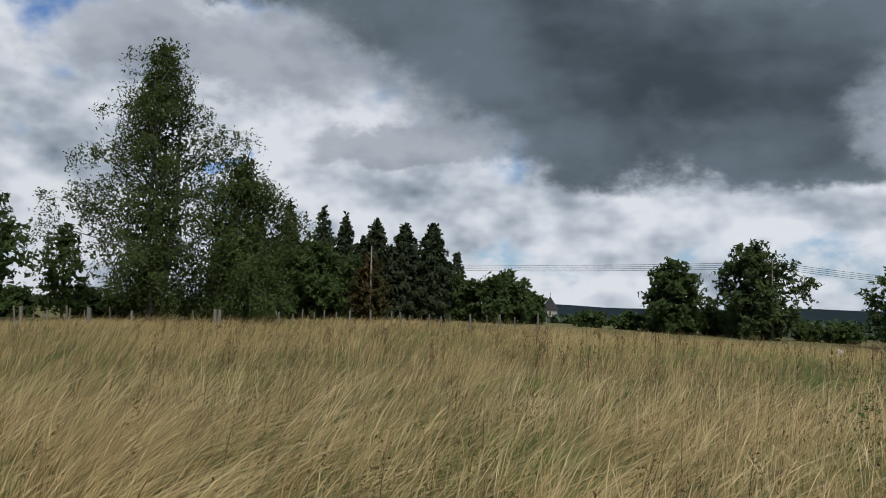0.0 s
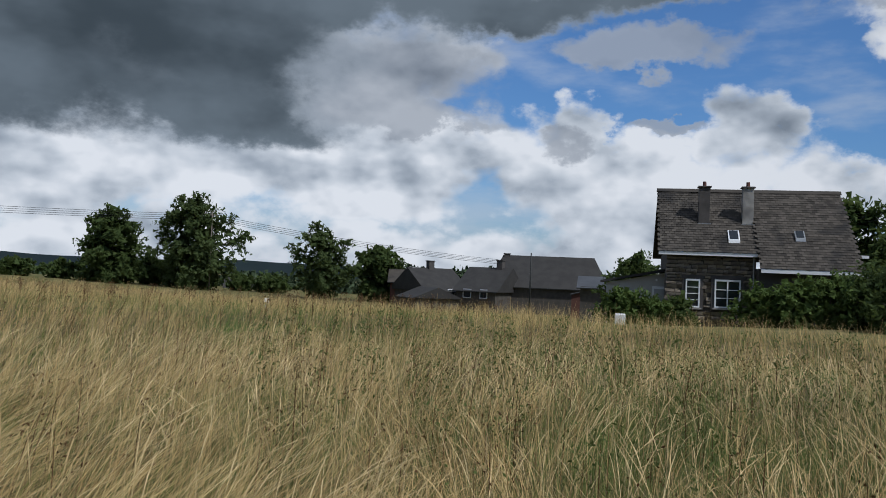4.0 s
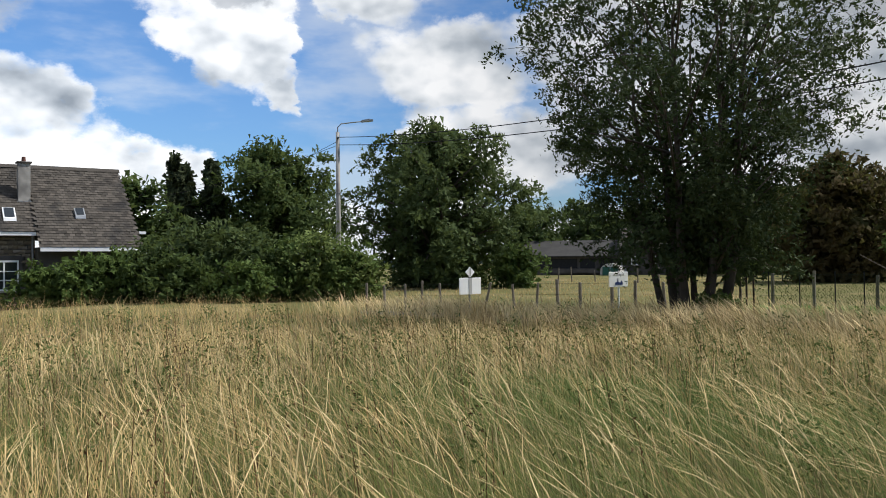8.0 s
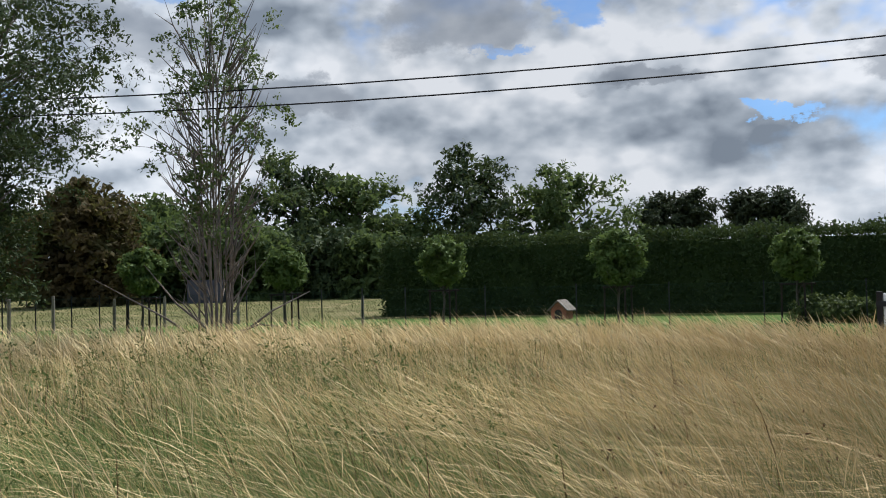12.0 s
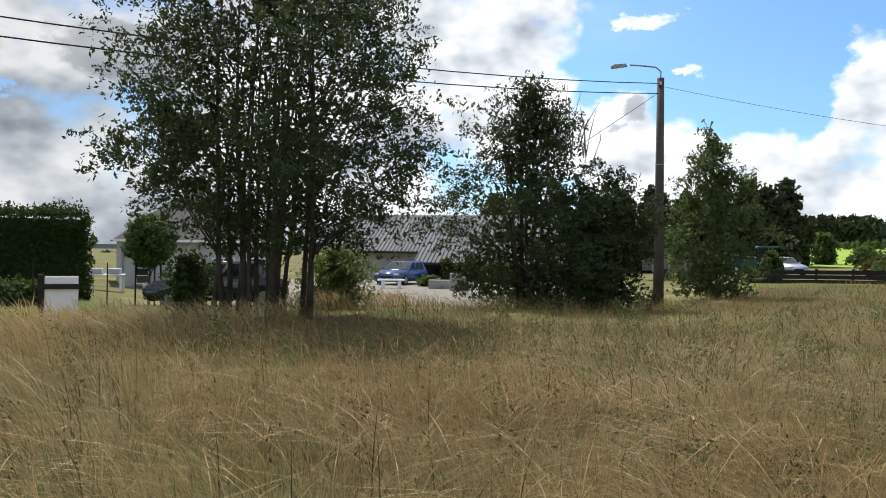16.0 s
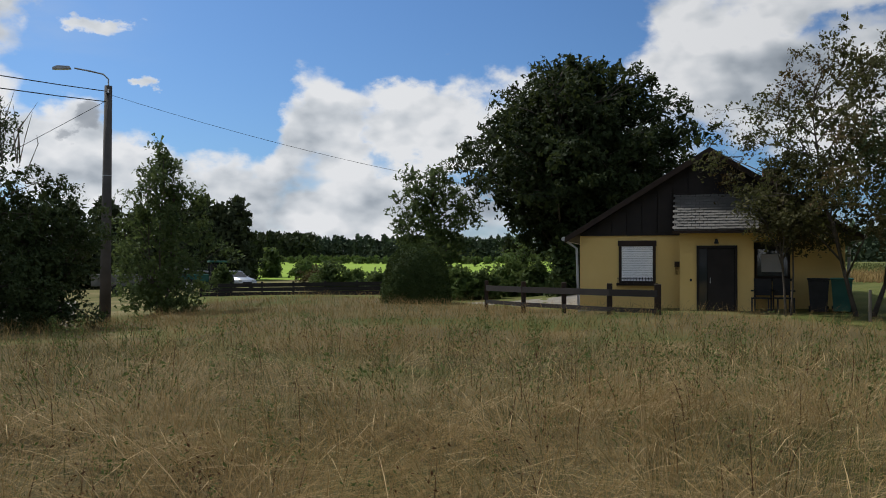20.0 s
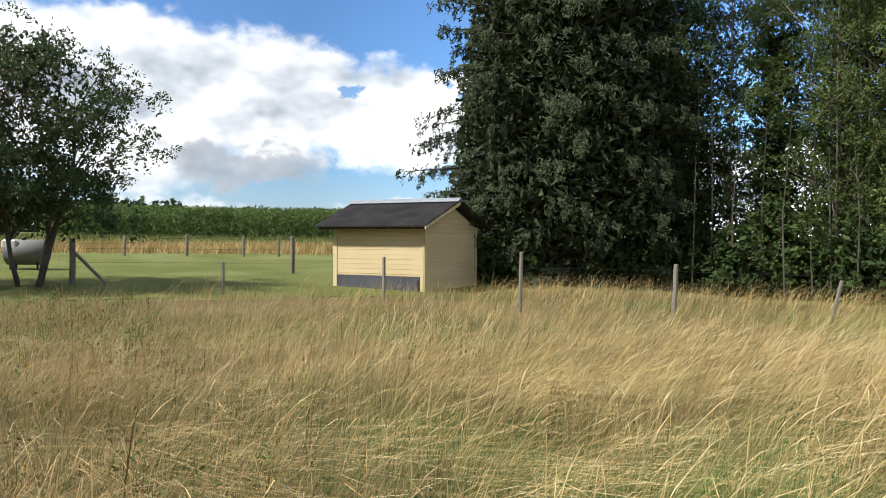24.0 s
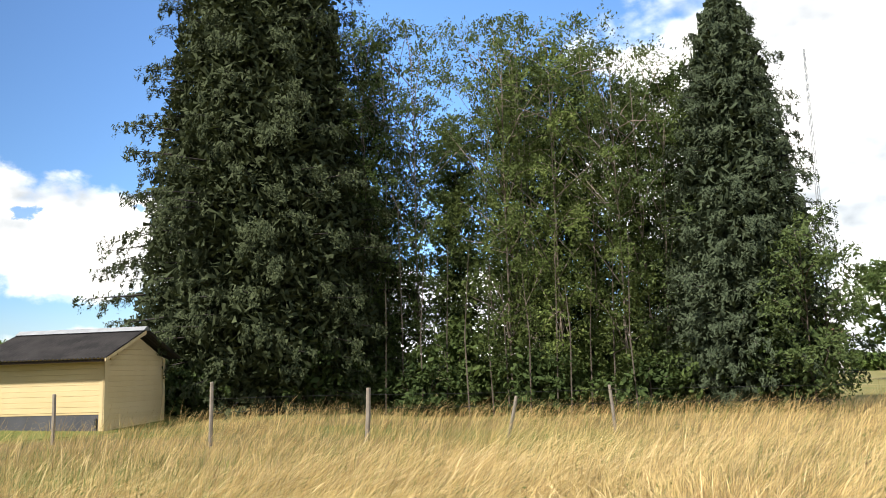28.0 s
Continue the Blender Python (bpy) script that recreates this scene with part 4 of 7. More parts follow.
tree("lime_tree", 32.8, 110, 7.4, 5.6, "dense round dark tree in the village", "oak", clumps=60, per=90, size=0.45, spread=0.7, bare=0.02)
for az, w, h in ((10.0, 5, 2.2), (12.6, 5, 2.4), (17.9, 5, 3.8), (25.6, 6, 2.6), (23.6, 4, 2.2), (35.2, 6, 2.6)):
    bush("shrub", az, 120, w, h, "low dark hedge shrub at the village edge", "oak", 60, 0.45, clumps=24)
forest("far_wood", 352, 62, 330, 420, 9.0, 240, "dark wooded slope beyond the village", spruce=0.2, per=60, size=2.2, z=-8.0)


def ridge(name, az0, az1, d, top, material, label):
    """A far wooded ridge with an uneven crest, closing the horizon."""
    count = 160
    verts, faces = [], []
    for i in range(count + 1):
        a = az0 + (az1 - az0) * i / count
        crest = top * (0.75 + 0.2 * math.sin(a * 0.31) + 0.12 * math.sin(a * 0.83 + 1) + 0.03 * math.sin(a * 9.1))
        for dd, z in ((d * 0.86, -60), (d, crest), (d * 1.1, crest * 0.6 - 30)):
            p = P(a, dd, z)
            verts.append(tuple(p))
    for i in range(count):
        for j in range(2):
            k = i * 3 + j
            faces.append((k, k + 1, k + 4, k + 3))
    me = fast_mesh(name, np.array(verts), np.array(faces))
    return tagged(mesh_part(name, me, material), label, "hills", kind="structure")


ridge("backdrop_hills", -40, 215, 1900, 13, "hill", "blue-green wooded hills on the horizon")
ridge("backdrop_ridge", 215, 320, 1900, 40, "hill", "wooded ridge on the horizon")


def timber_post(az, d, top, radius=0.06, material="grey_wood", lean=(0, 0), label="weathered grey wooden fence post", group="fence posts", name="fence_post"):
    m = Matrix.Translation(P(az, d)) @ pose(0, 0, 0, lean[0], lean[1], az * 7 % 90)
    h = max(0.3, top - P(az, d).z)
    ob = part(name, tubed([(0, 0, -0.3), (0.008, 0, h * 0.5), (-0.006, 0.006, h - 0.015), (-0.006, 0.006, h)], [radius * 1.05, radius, radius * 0.94, radius * 0.75], 7), material)
    ob.matrix_world = m
    return tagged(ob, label, "fence post", group)


rr = random.Random(5)
for i in range(46):
    az = 331.5 + i * 0.8 + rr.uniform(-0.6, 0.6)
    timber_post(az, 64 + rr.uniform(-3, 5), 1.0 + rr.uniform(-0.2, 0.25), rr.uniform(0.035, 0.08), lean=(rr.uniform(-5, 5), rr.uniform(-6, 6)), group="meadow fence posts")
for az in (333.4, 337.2, 345.2, 344.9):
    timber_post(az, 54, 1.12, 0.11, label="thick pale weathered corner post of the meadow fence", group="meadow fence posts")


def pole(name, az, d, top, r, material, label, lean=(0, 0)):
    t = thing(name, Matrix.Translation(P(az, d)) @ pose(0, 0, 0, lean[0], lean[1], -az), label, "utility pole")
    h = top - P(az, d).z
    part("shaft", tubed([(0, 0, -0.4), (0, 0, h * 0.5), (0, 0, h)], [r * 1.2, r, r * 0.75], 8), material, t, smooth=True)
    return t


for az, d, top, bars in ((355.1, 85, 7.6, 0), (21.6, 112, 8.4, 1)):
    t = pole("power_pole", az, d, top, 0.09, "grey_wood", "weathered wooden power pole")
    if bars:
        h = top - P(az, d).z
        part("crossarm", boxed(-0.7, -0.05, h - 0.5, 0.7, 0.05, h - 0.4), "grey_wood", t)
        for x in (-0.6, 0.6):
            part("insulator", tubed([(x, 0, h - 0.4), (x, 0, h - 0.25)], [0.05, 0.04], 6), "white", t)
pole("steel_pole", 43.2, 62, 3.35, 0.06, "dark_metal", "thin dark steel pole in front of the village")


def cable(a, b, sag, r, name="overhead_cable", label="thin dark overhead cable between poles"):
    a, b = Vector(a), Vector(b)
    pts = [a.lerp(b, i / 24) - Vector((0, 0, sag * 4 * (i / 24) * (1 - i / 24))) for i in range(25)]
    return tagged(part(name, tubed(pts, r, 4), "wire"), label, "cable", "overhead cables")


for k in range(4):
    cable(P(353, 120, 7.6 - 0.25 * k), P(21.6, 112, 8.0 - 0.25 * k), 0.4, 0.022)
    cable(P(21.6, 112, 8.0 - 0.25 * k), P(41, 120, 3.9 - 0.2 * k), 0.5, 0.022)


def church():
    t = thing("church_tower", facing(7.4, 300, 20, -7), "distant slate-roofed stone church tower", "church tower")
    part("tower", boxed(-2, -2, 0, 2, 2, 8.6), "render_beige", t)
    bm = bmesh.new()
    ring = [bm.verts.new(c) for c in ((-2.4, -2.4, 8.5), (2.4, -2.4, 8.5), (2.4, 2.4, 8.5), (-2.4, 2.4, 8.5))]
    tip = bm.verts.new((0, 0, 13.2))
    bm.faces.new(ring[::-1])
    for i in range(4):
        bm.faces.new((ring[i], ring[(i + 1) % 4], tip))
    part("spire", bm, "dark_slate", t)
    part("cross", tubed([(0, 0, 13), (0, 0, 14.6)], 0.09, 5), "dark_metal", t)
    for x in (-0.9, 0.5):
        part("louvre", boxed(x, -2.06, 6.4, x + 0.5, -2.0, 7.8), "dark_slate", t)


church()


# ---- village roofs below the meadow
def cottage(name, az, d, half, depth, eave, top, label, wall="mortar", roof="dark_slate", turn=0.0, hip=0.0, chimneys=(), windows=(), z0=-3.0):
    """A house with a ridge across the view, with optional half hips, chimneys and windows (x, z, w, h)."""
    t = thing(name, facing(az, d, turn, 0.0), label, "house")
    part("wall", boxed(-half, 0, z0, half, depth, eave), wall, t)
    bm = bmesh.new()
    o, mid = 0.35, depth / 2
    k = hip
    c = [(-half - o, -o, eave - 0.15), (half + o, -o, eave - 0.15), (half + o, depth + o, eave - 0.15), (-half - o, depth + o, eave - 0.15), (-half - o + k, mid, top), (half + o - k, mid, top)]
    v = [bm.verts.new(p) for p in c]
    for q in ((0, 1, 5, 4), (2, 3, 4, 5), (3, 0, 4), (1, 2, 5), (3, 2, 1, 0)):
        bm.faces.new([v[i] for i in q])
    part("roof", bm, roof, t)
    part("gutter", boxed(-half - o, -o - 0.1, eave - 0.22, half + o, -o, eave - 0.12), "dark_metal", t)
    for x, h in chimneys:
        ch = part("chimney", boxed(x - 0.35, mid - 0.4, top - 1.2, x + 0.35, mid + 0.4, h), "concrete_dark", t)
        part("cap", boxed(x - 0.42, mid - 0.47, h, x + 0.42, mid + 0.47, h + 0.1), "concrete_dark", ch)
    for x, z, w, h in windows:
        f = part("window", boxed(x - w / 2, -0.06, z, x + w / 2, -0.01, z + h), "white", t)
        part("pane", boxed(x - w / 2 + 0.08, -0.07, z + 0.08, x + w / 2 - 0.08, -0.065, z + h - 0.08), "pane", f)
    return t


cottage("farmhouse", 44.4, 95, 6.6, 9, 0.5, 4.1, "long stone farmhouse with a big dark slate roof in the village", "mortar", hip=1.6, chimneys=((-4.9, 4.2),), windows=((5.0, -0.9, 0.9, 1.2),))
cottage("village_house", 39.5, 92, 2.4, 8, -0.1, 2.5, "dark slate-roofed village house", "mortar", turn=25, chimneys=((1.2, 3.3),), windows=((-1.0, -1.0, 1.0, 1.0), (1.0, -1.0, 0.9, 1.0)))
cottage("village_house", 37.6, 98, 2.8, 9, -0.4, 2.2, "low dark-roofed village house", "mortar", turn=-30, chimneys=((0, 3.0),), windows=((0.5, -1.2, 1.0, 1.0),))
cottage("village_house", 35.4, 104, 3.2, 8, 0.4, 1.9, "distant village house with a brown roof", "brick", "slate")
cottage("garage", 34.8, 88, 2.4, 5, -0.9, 0.1, "small grey garage with a low dark roof", "mortar", turn=70)
cottage("village_house", 24.2, 130, 3.6, 7, -2.2, -0.3, "low dark-roofed barn at the edge of the village", "brick")
cottage("village_house", 48.6, 80, 2.8, 6, 0.9, 1.9, "grey-roofed outbuilding beside the stone house", "mortar", "roof_metal", windows=((0, -0.4, 0.8, 1.0),))


def red_barn():
    t = thing("lean_to", facing(47.2, 88, 0, 0.0), "rust-red boarded lean-to beside the farmhouse", "shed")
    part("wall", prism([(-1.8, -2.5), (1.8, -2.5), (1.8, 0.9), (-1.8, -0.1)], "y", 0, 4), "brick", t)
    part("roof", prism([(-2.0, -0.15), (1.9, 0.95), (1.9, 1.05), (-2.0, -0.05)], "y", -0.2, 4.2), "dark_slate", t)


red_barn()


def white_block(az, d, w, h, label):
    ob = part("trough", boxed(-w / 2, -0.2, 0, w / 2, 0.2, h, bevel=0.03), "white")
    ob.matrix_world = facing(az, d)
    tagged(ob, label, "trough")


forest("valley_wood", 7, 34, 138, 150, 3.4, 150, "dark wood in the valley behind the village", "wood", 0.3, 60, 0.8, z=-3.2)
forest("village_wood", 33, 52, 140, 150, 5.6, 100, "dark wood rising behind the village roofs", "wood", 0.3, 60, 0.9, z=-3.2)
white_block(25.4, 60, 0.35, 0.8, "small pale box at the edge of the grass")
white_block(49.2, 33, 0.4, 0.42, "pale stone block half hidden in the grass")

forest("wood_behind", 345, 361, 112, 120, 9.5, 44, "dark dense wood behind the birches", "needle", 0.4, 260, 0.8)


# ---- stone house and its garden
def slates(name, corner, along, upslope, rows, cols, material, parent, seed=1, skip=None):
    """Overlapping roof slates, joined, laid on a plane from a lower corner along the eave and up the slope."""
    r = np.random.default_rng(seed)
    corner, along, upslope = (np.array(v, float) for v in (corner, along, upslope))
    nrm = np.cross(along, upslope)
    nrm /= np.linalg.norm(nrm)
    verts = []
    for i in range(rows):
        for j in range(cols):
            u0, u1 = (j + 0.5 * (i % 2) + 0.03 - 0.25) / cols, (j + 0.5 * (i % 2) + 0.97 - 0.25) / cols
            if skip and skip((u0 + u1) / 2, (i + 0.5) / rows):
                continue
            lo, hi = (i - 0.18) / rows, (i + 1.02) / rows
            lift, tilt = 0.035 + 0.012 * r.random(), r.normal(0, 0.005)
            verts.append([corner + along * u0 + upslope * lo + nrm * (lift + tilt), corner + along * u1 + upslope * lo + nrm * (lift - tilt),
                          corner + along * u1 + upslope * hi + nrm * 0.012, corner + along * u0 + upslope * hi + nrm * 0.012])
    verts = np.array(verts).reshape(-1, 3)
    ob = mesh_part(name, fast_mesh(name, verts, np.arange(len(verts)).reshape(-1, 4)), material, parent)
    ob["kind"] = "stuff"
    return ob


def stones(x0, x1, z0, z1, y, parent, holes, seed, name="stone", limit=300):
    """Rubble courses: single blocks standing proud of the mortar."""
    r = random.Random(seed)
    kinds = []
    for k in range(6):
        bm = boxed(-0.5, 0, -0.5, 0.5, 0.12, 0.5)
        for v in bm.verts:
            v.co += Vector((r.uniform(-0.05, 0.05), r.uniform(-0.2, 0.1) if v.co.y < 0.01 else 0, r.uniform(-0.09, 0.09)))
        me = bpy.data.meshes.new(name)
        bm.to_mesh(me)
        bm.free()
        me.materials.append(M["stone"])
        kinds.append(me)
    z, made = z0, 0
    while z < z1 - 0.08:
        h = min(r.uniform(0.13, 0.21), z1 - z)
        x = x0 + r.uniform(-0.1, 0)
        while x < x1 - 0.08:
            w = min(r.uniform(0.22, 0.5), x1 - x)
            cx, cz = x + w / 2, z + h / 2
            if not any(a - 0.08 < cx < b + 0.08 and c - 0.05 < cz < d + 0.05 for a, b, c, d in holes) and made < limit:
                ob = new(name, r.choice(kinds))
                ob.parent = parent
                ob.location, ob.scale = (cx, y - 0.03, cz), (w - 0.03, 0.5, h - 0.03)
                made += 1
            x += w
        z += h


def casement(x0, x1, z0, z1, y, parent, lights=2, label="white painted casement window", bars=2, frame="white"):
    """A window set in its opening: frame members, mullions, bars and panes."""
    w = part("window", boxed(x0 + 0.01, y + 0.07, z0 + 0.01, x1 - 0.01, y + 0.09, z1 - 0.01), "black", parent, label)
    t = 0.07
    for a in ((x0, z0, x1, z0 + t), (x0, z1 - t * 1.3, x1, z1), (x0, z0 + t, x0 + t, z1 - t * 1.3), (x1 - t, z0 + t, x1, z1 - t * 1.3)):
        part("frame", boxed(a[0], y - 0.05, a[1], a[2], y + 0.06, a[3], bevel=0.008), frame, w)
    for i in range(lights):
        a, b = x0 + t + (x1 - x0 - 2 * t) * i / lights, x0 + t + (x1 - x0 - 2 * t) * (i + 1) / lights
        if i:
            part("mullion", boxed(a - 0.03, y - 0.04, z0 + t, a + 0.03, y + 0.05, z1 - t * 1.3), frame, w)
        part("pane", boxed(a + 0.01, y + 0.01, z0 + t, b - 0.01, y + 0.02, z1 - t * 1.3), "pane", w)
        for k in range(1, bars + 1):
            zz = z0 + t + (z1 - z0 - 2.3 * t) * k / (bars + 1)
            part("glazing_bar", boxed(a, y - 0.02, zz - 0.018, b, y + 0.03, zz + 0.018), frame, w)
    part("sill", boxed(x0 - 0.08, y - 0.12, z0 - 0.08, x1 + 0.08, y + 0.04, z0 - 0.01), "concrete", w)
    return w


def stone_house():
    h = thing("stone_house", facing(57.5, 43, -8, 0.0), "old rubble-stone house with a worn slate roof and two chimneys", "house")
    X = lambda az, y=0: (43 + y) * math.tan(radians(az - 57.5))
    x0, xm, x1 = -4.0, 0.12, 4.45
    part("wall", boxed(x0, 0, -1.2, xm, 7.5, 3.1), "mortar", h, "coursed rubble stone wall")
    part("wall", boxed(xm + 0.003, -0.9, -1.2, x1, 7.5, 2.4), "mortar", h, "lower wing wall of rubble stone")
    wins = [(X(53.35), X(54.25), 0.42, 1.8), (X(55.15), X(56.75), 0.45, 1.82)]
    stones(x0, xm, -0.3, 3.0, 0, h, [(a - 0.1, b + 0.1, c - 0.12, d + 0.12) for a, b, c, d in wins], 4, limit=280)
    part("roof", prism([(-0.5, 3.0), (-0.5, 3.12), (3.4, 6.42), (8.3, 3.1), (8.3, 2.95), (3.4, 6.25)], "x", -4.45, xm), "slate", h, "steep weathered slate roof")
    part("roof", prism([(-1.5, 2.27), (-1.5, 2.4), (3.4, 6.46), (8.3, 3.1), (8.3, 2.95), (3.4, 6.3)], "x", xm + 0.003, 4.55), "slate", h, "steep weathered slate roof reaching lower over the wing")
    slates("slating", (-4.45, -0.55, 3.12), (4.6, 0, 0), (0, 3.93, 3.32), 26, 20, "slate", h, 2)
    slates("slating", (xm, -1.55, 2.4), (4.43, 0, 0), (0, 4.93, 4.08), 32, 19, "slate", h, 3)
    part("ridge_tiles", prism([(3.2, 6.4), (3.4, 6.58), (3.6, 6.4)], "x", -4.5, 4.6), "slate", h)
    part("fascia", boxed(-4.45, -0.56, 2.94, xm - 0.02, -0.5, 3.1), "white", h, "white painted gutter board")
    part("fascia", boxed(xm, -1.58, 2.2, 4.57, -1.51, 2.38), "white", h, "white painted gutter board")
    part("fascia", boxed(4.05, -0.6, 3.05, 4.95, -0.5, 3.18), "white", h, "white eave return")
    part("downpipe", tubed([(xm - 0.12, -0.12, 3.0), (xm - 0.12, -0.08, -0.5)], 0.045, 6), "zinc", h)
    for az, y in ((54.6, 1.2), (57.3, 1.2)):
        x = X(az, y)
        c = part("chimney", boxed(x - 0.26, y, 4.2, x + 0.26, y + 0.5, 6.42), "concrete_dark" if az < 55 else "concrete", h, "cement-rendered chimney stack")
        part("cap", boxed(x - 0.33, y - 0.07, 6.42, x + 0.33, y + 0.57, 6.5, bevel=0.02), "concrete_dark", c)
        part("pot", tubed([(x, y + 0.25, 6.5), (x, y + 0.25, 6.74)], [0.1, 0.085], 10), "brick", c)
        part("flashing", boxed(x - 0.32, y - 0.06, 4.3, x + 0.32, y + 0.0, 4.62), "zinc", c)
    for a, b, z, y, s in ((55.95, 56.65, 3.66, 0.04, 0.6), (60.0, 60.6, 3.83, 0.08, 0.46)):
        xa, xb = X(a, y), X(b, y)
        w = part("skylight", prism([(y - 0.06, z - 0.05), (y - 0.02, z + 0.1), (y + s * 1.0, z + 0.1 + s * 0.845), (y + s * 1.0, z - 0.05 + s * 0.845)], "x", xa, xb), "white" if a < 58 else "zinc", h)
        part("pane", prism([(y + 0.02, z + 0.14), (y + 0.02, z + 0.152), (y + s * 0.9, z + 0.152 + s * 0.74), (y + s * 0.9, z + 0.14 + s * 0.74)], "x", xa + 0.06, xb - 0.06), "pane", w)
    for i, (a, b, c, d) in enumerate(wins):
        part("opening", boxed(a, -0.004, c, b, 0.0, d), "black", h)
        casement(a, b, c, d, -0.1, h, 1 + i, bars=3 - i)
        for p in ((a - 0.16, c - 0.1, a - 0.01, d), (b + 0.01, c - 0.1, b + 0.16, d), (a - 0.2, d + 0.01, b + 0.2, d + 0.2)):
            part("surround", boxed(p[0], -0.1, p[1], p[2], 0, p[3], bevel=0.01), "concrete_dark", h)
    # whitewashed annex under a lean-to roof
    a = thing("annex", facing(50.3, 45, 0, 0.0), "whitewashed annex with a dark lean-to roof beside the stone house", "outbuilding")
    part("wall", prism([(-1.6, -1.2), (1.55, -1.2), (1.55, 2.1), (-1.6, 1.45)], "y", 0, 5), "render_white", a)
    part("roof", prism([(-1.9, 1.45), (1.6, 2.2), (1.6, 2.32), (-1.9, 1.57)], "y", -0.35, 5), "dark_slate", a)
    d = part("door", boxed(0.75, -0.05, -0.6, 1.45, 0.0, 1.35, bevel=0.01), "white", a, "white painted door frame")
    part("panel", boxed(0.85, -0.07, -0.5, 1.35, -0.052, 1.22), "grey_paint", d)
    part("lamp", tubed([(0.95, -0.1, 1.62), (0.95, -0.1, 1.74)], 0.05, 8), "white", a)


stone_house()
for az, d, w, h, leaf in ((49.4, 40, 2.4, 1.7, "bush"), (51.2, 40.5, 1.8, 1.2, "bush"), (53.0, 41, 1.3, 1.3, "oak"), (58.2, 39.5, 2.4, 1.75, "bush"), (60.2, 39, 2.6, 2.1, "bush"), (62.4, 39, 2.8, 2.25, "bush"),
                          (64.8, 39, 3.2, 2.7, "oak"), (67.2, 38, 3.4, 3.4, "ash"), (69.4, 37, 3.2, 3.2, "ash"), (71.4, 36, 2.6, 2.4, "ash"), (73.0, 36, 2.6, 2.6, "bush"), (75.0, 35, 2.6, 2.9, "young"),
                          (76.9, 35, 2.2, 2.3, "bush"), (66.0, 36, 3, 1.9, "oak"), (70.3, 34.5, 3, 1.7, "bush"), (78.0, 35, 1.6, 1.9, "young")):
    bush("garden_shrub", az, d, w, h, "bushy green garden shrub along the field edge", leaf, 52, 0.175, clumps=44)
tree("broadleaf_tree", 63.2, 54, 7.4, 5.0, "tree rising behind the stone house roof", "oak", clumps=60, per=80, size=0.26, spread=0.55, bare=0.1)
tree("broadleaf_tree", 50.4, 56, 4.8, 3.6, "small dark tree behind the annex", "oak", clumps=50, per=80, size=0.26, spread=0.5, bare=0.1)
for az, h, w in ((65.9, 9.2, 2.6), (66.6, 8.4, 2.4), (68.2, 8.8, 2.6)):
    conifer("cypress", az, 60, h, w, "dark columnar cypress in a garden", "needle", 240, 20, 0.3, 0.4, 0.4)
tree("beech_tree", 72.3, 60, 9.9, 9.0, "big rounded dark beech tree", "oak", clumps=150, per=130, size=0.26, spread=0.75, bare=0.05, shape="broad")
tree("chestnut_tree", 83.4, 50, 9.8, 10.2, "broad chestnut tree in the pasture", "ash", clumps=230, per=130, size=0.22, spread=0.62, bare=0.04, thick=0.4, shape="broad", dense=0.35)
bush("thorn_bush", 88.6, 48, 3.4, 2.4, "bright green bush under the chestnut tree", "bush", 80, 0.2, clumps=30)


def street_lamp(az, d, top, reach, label, material, toward=1, thick=1.0):
    t = thing("street_lamp", facing(az, d), label, "street lamp")
    h = top - P(az, d).z
    part("pole", tubed([(0, 0, -0.4), (0, 0, h * 0.5), (0, 0, h)], [0.15 * thick, 0.12 * thick, 0.095 * thick], 10), material, t, smooth=True)
    part("arm", tubed([(0, 0, h - 0.3), (0, 0, h + 0.25), (toward * 0.18, 0, h + 0.42), (toward * reach * 0.6, 0, h + 0.5), (toward * reach, 0, h + 0.55)], 0.03, 6), "zinc", t)
    head = part("lamp_head", prism([(0, -0.02), (0.05, 0.07), (0.45, 0.1), (0.62, 0.04), (0.62, -0.02)], "y", -0.11, 0.11), "zinc", t)
    head.location = (toward * reach - 0.1, 0, h + 0.53)
    head.rotation_euler = (0, radians(-6 * toward), 0 if toward > 0 else math.pi)
    part("lens", boxed(0.08, -0.08, -0.035, 0.55, 0.08, -0.02), "lens", head)
    part("bracket", boxed(-0.05, -0.22, h - 0.35, 0.05, 0.22, h - 0.28), "dark_metal", t)
    for y in (-0.18, 0.18):
        part("insulator", tubed([(0, y, h - 0.28), (0, y, h - 0.16)], [0.035, 0.03], 6), "white", t)
    for z in (h * 0.35, h * 0.62):
        part("band", tubed([(0, 0, z), (0, 0, z + 0.03)], 0.17, 10), "zinc", t)
    return t


LAMP_A, LAMP_B = P(76.5, 42, 8.0), P(198.8, 33, 8.25)
street_lamp(76.5, 42, 8.05, 1.25, "grey concrete street lamp pole with a flat lamp head", "concrete")
street_lamp(198.8, 33, 8.25, 1.15, "dark concrete street lamp pole with a flat lamp head", "concrete_dark", -1, 1.45)
for k, dz in ((0, 0.0), (1, -0.38)):
    cable(LAMP_A + Vector((0, 0, dz - 0.2)), LAMP_B + Vector((0, 0, dz - 0.2)), 2.2, 0.016)
cable(LAMP_A + Vector((0, 0, -0.4)), P(66, 60, 5.4), 0.3, 0.012)
cable(LAMP_A + Vector((0, 0, -0.6)), P(64, 52, 5.4), 0.3, 0.012)
cable(LAMP_B + Vector((0, 0, -0.3)), P(228.5, 40, 5.0), 0.45, 0.007)
cable(LAMP_B + Vector((0, 0, -0.5)), P(183, 58, 2.6), 0.3, 0.012)


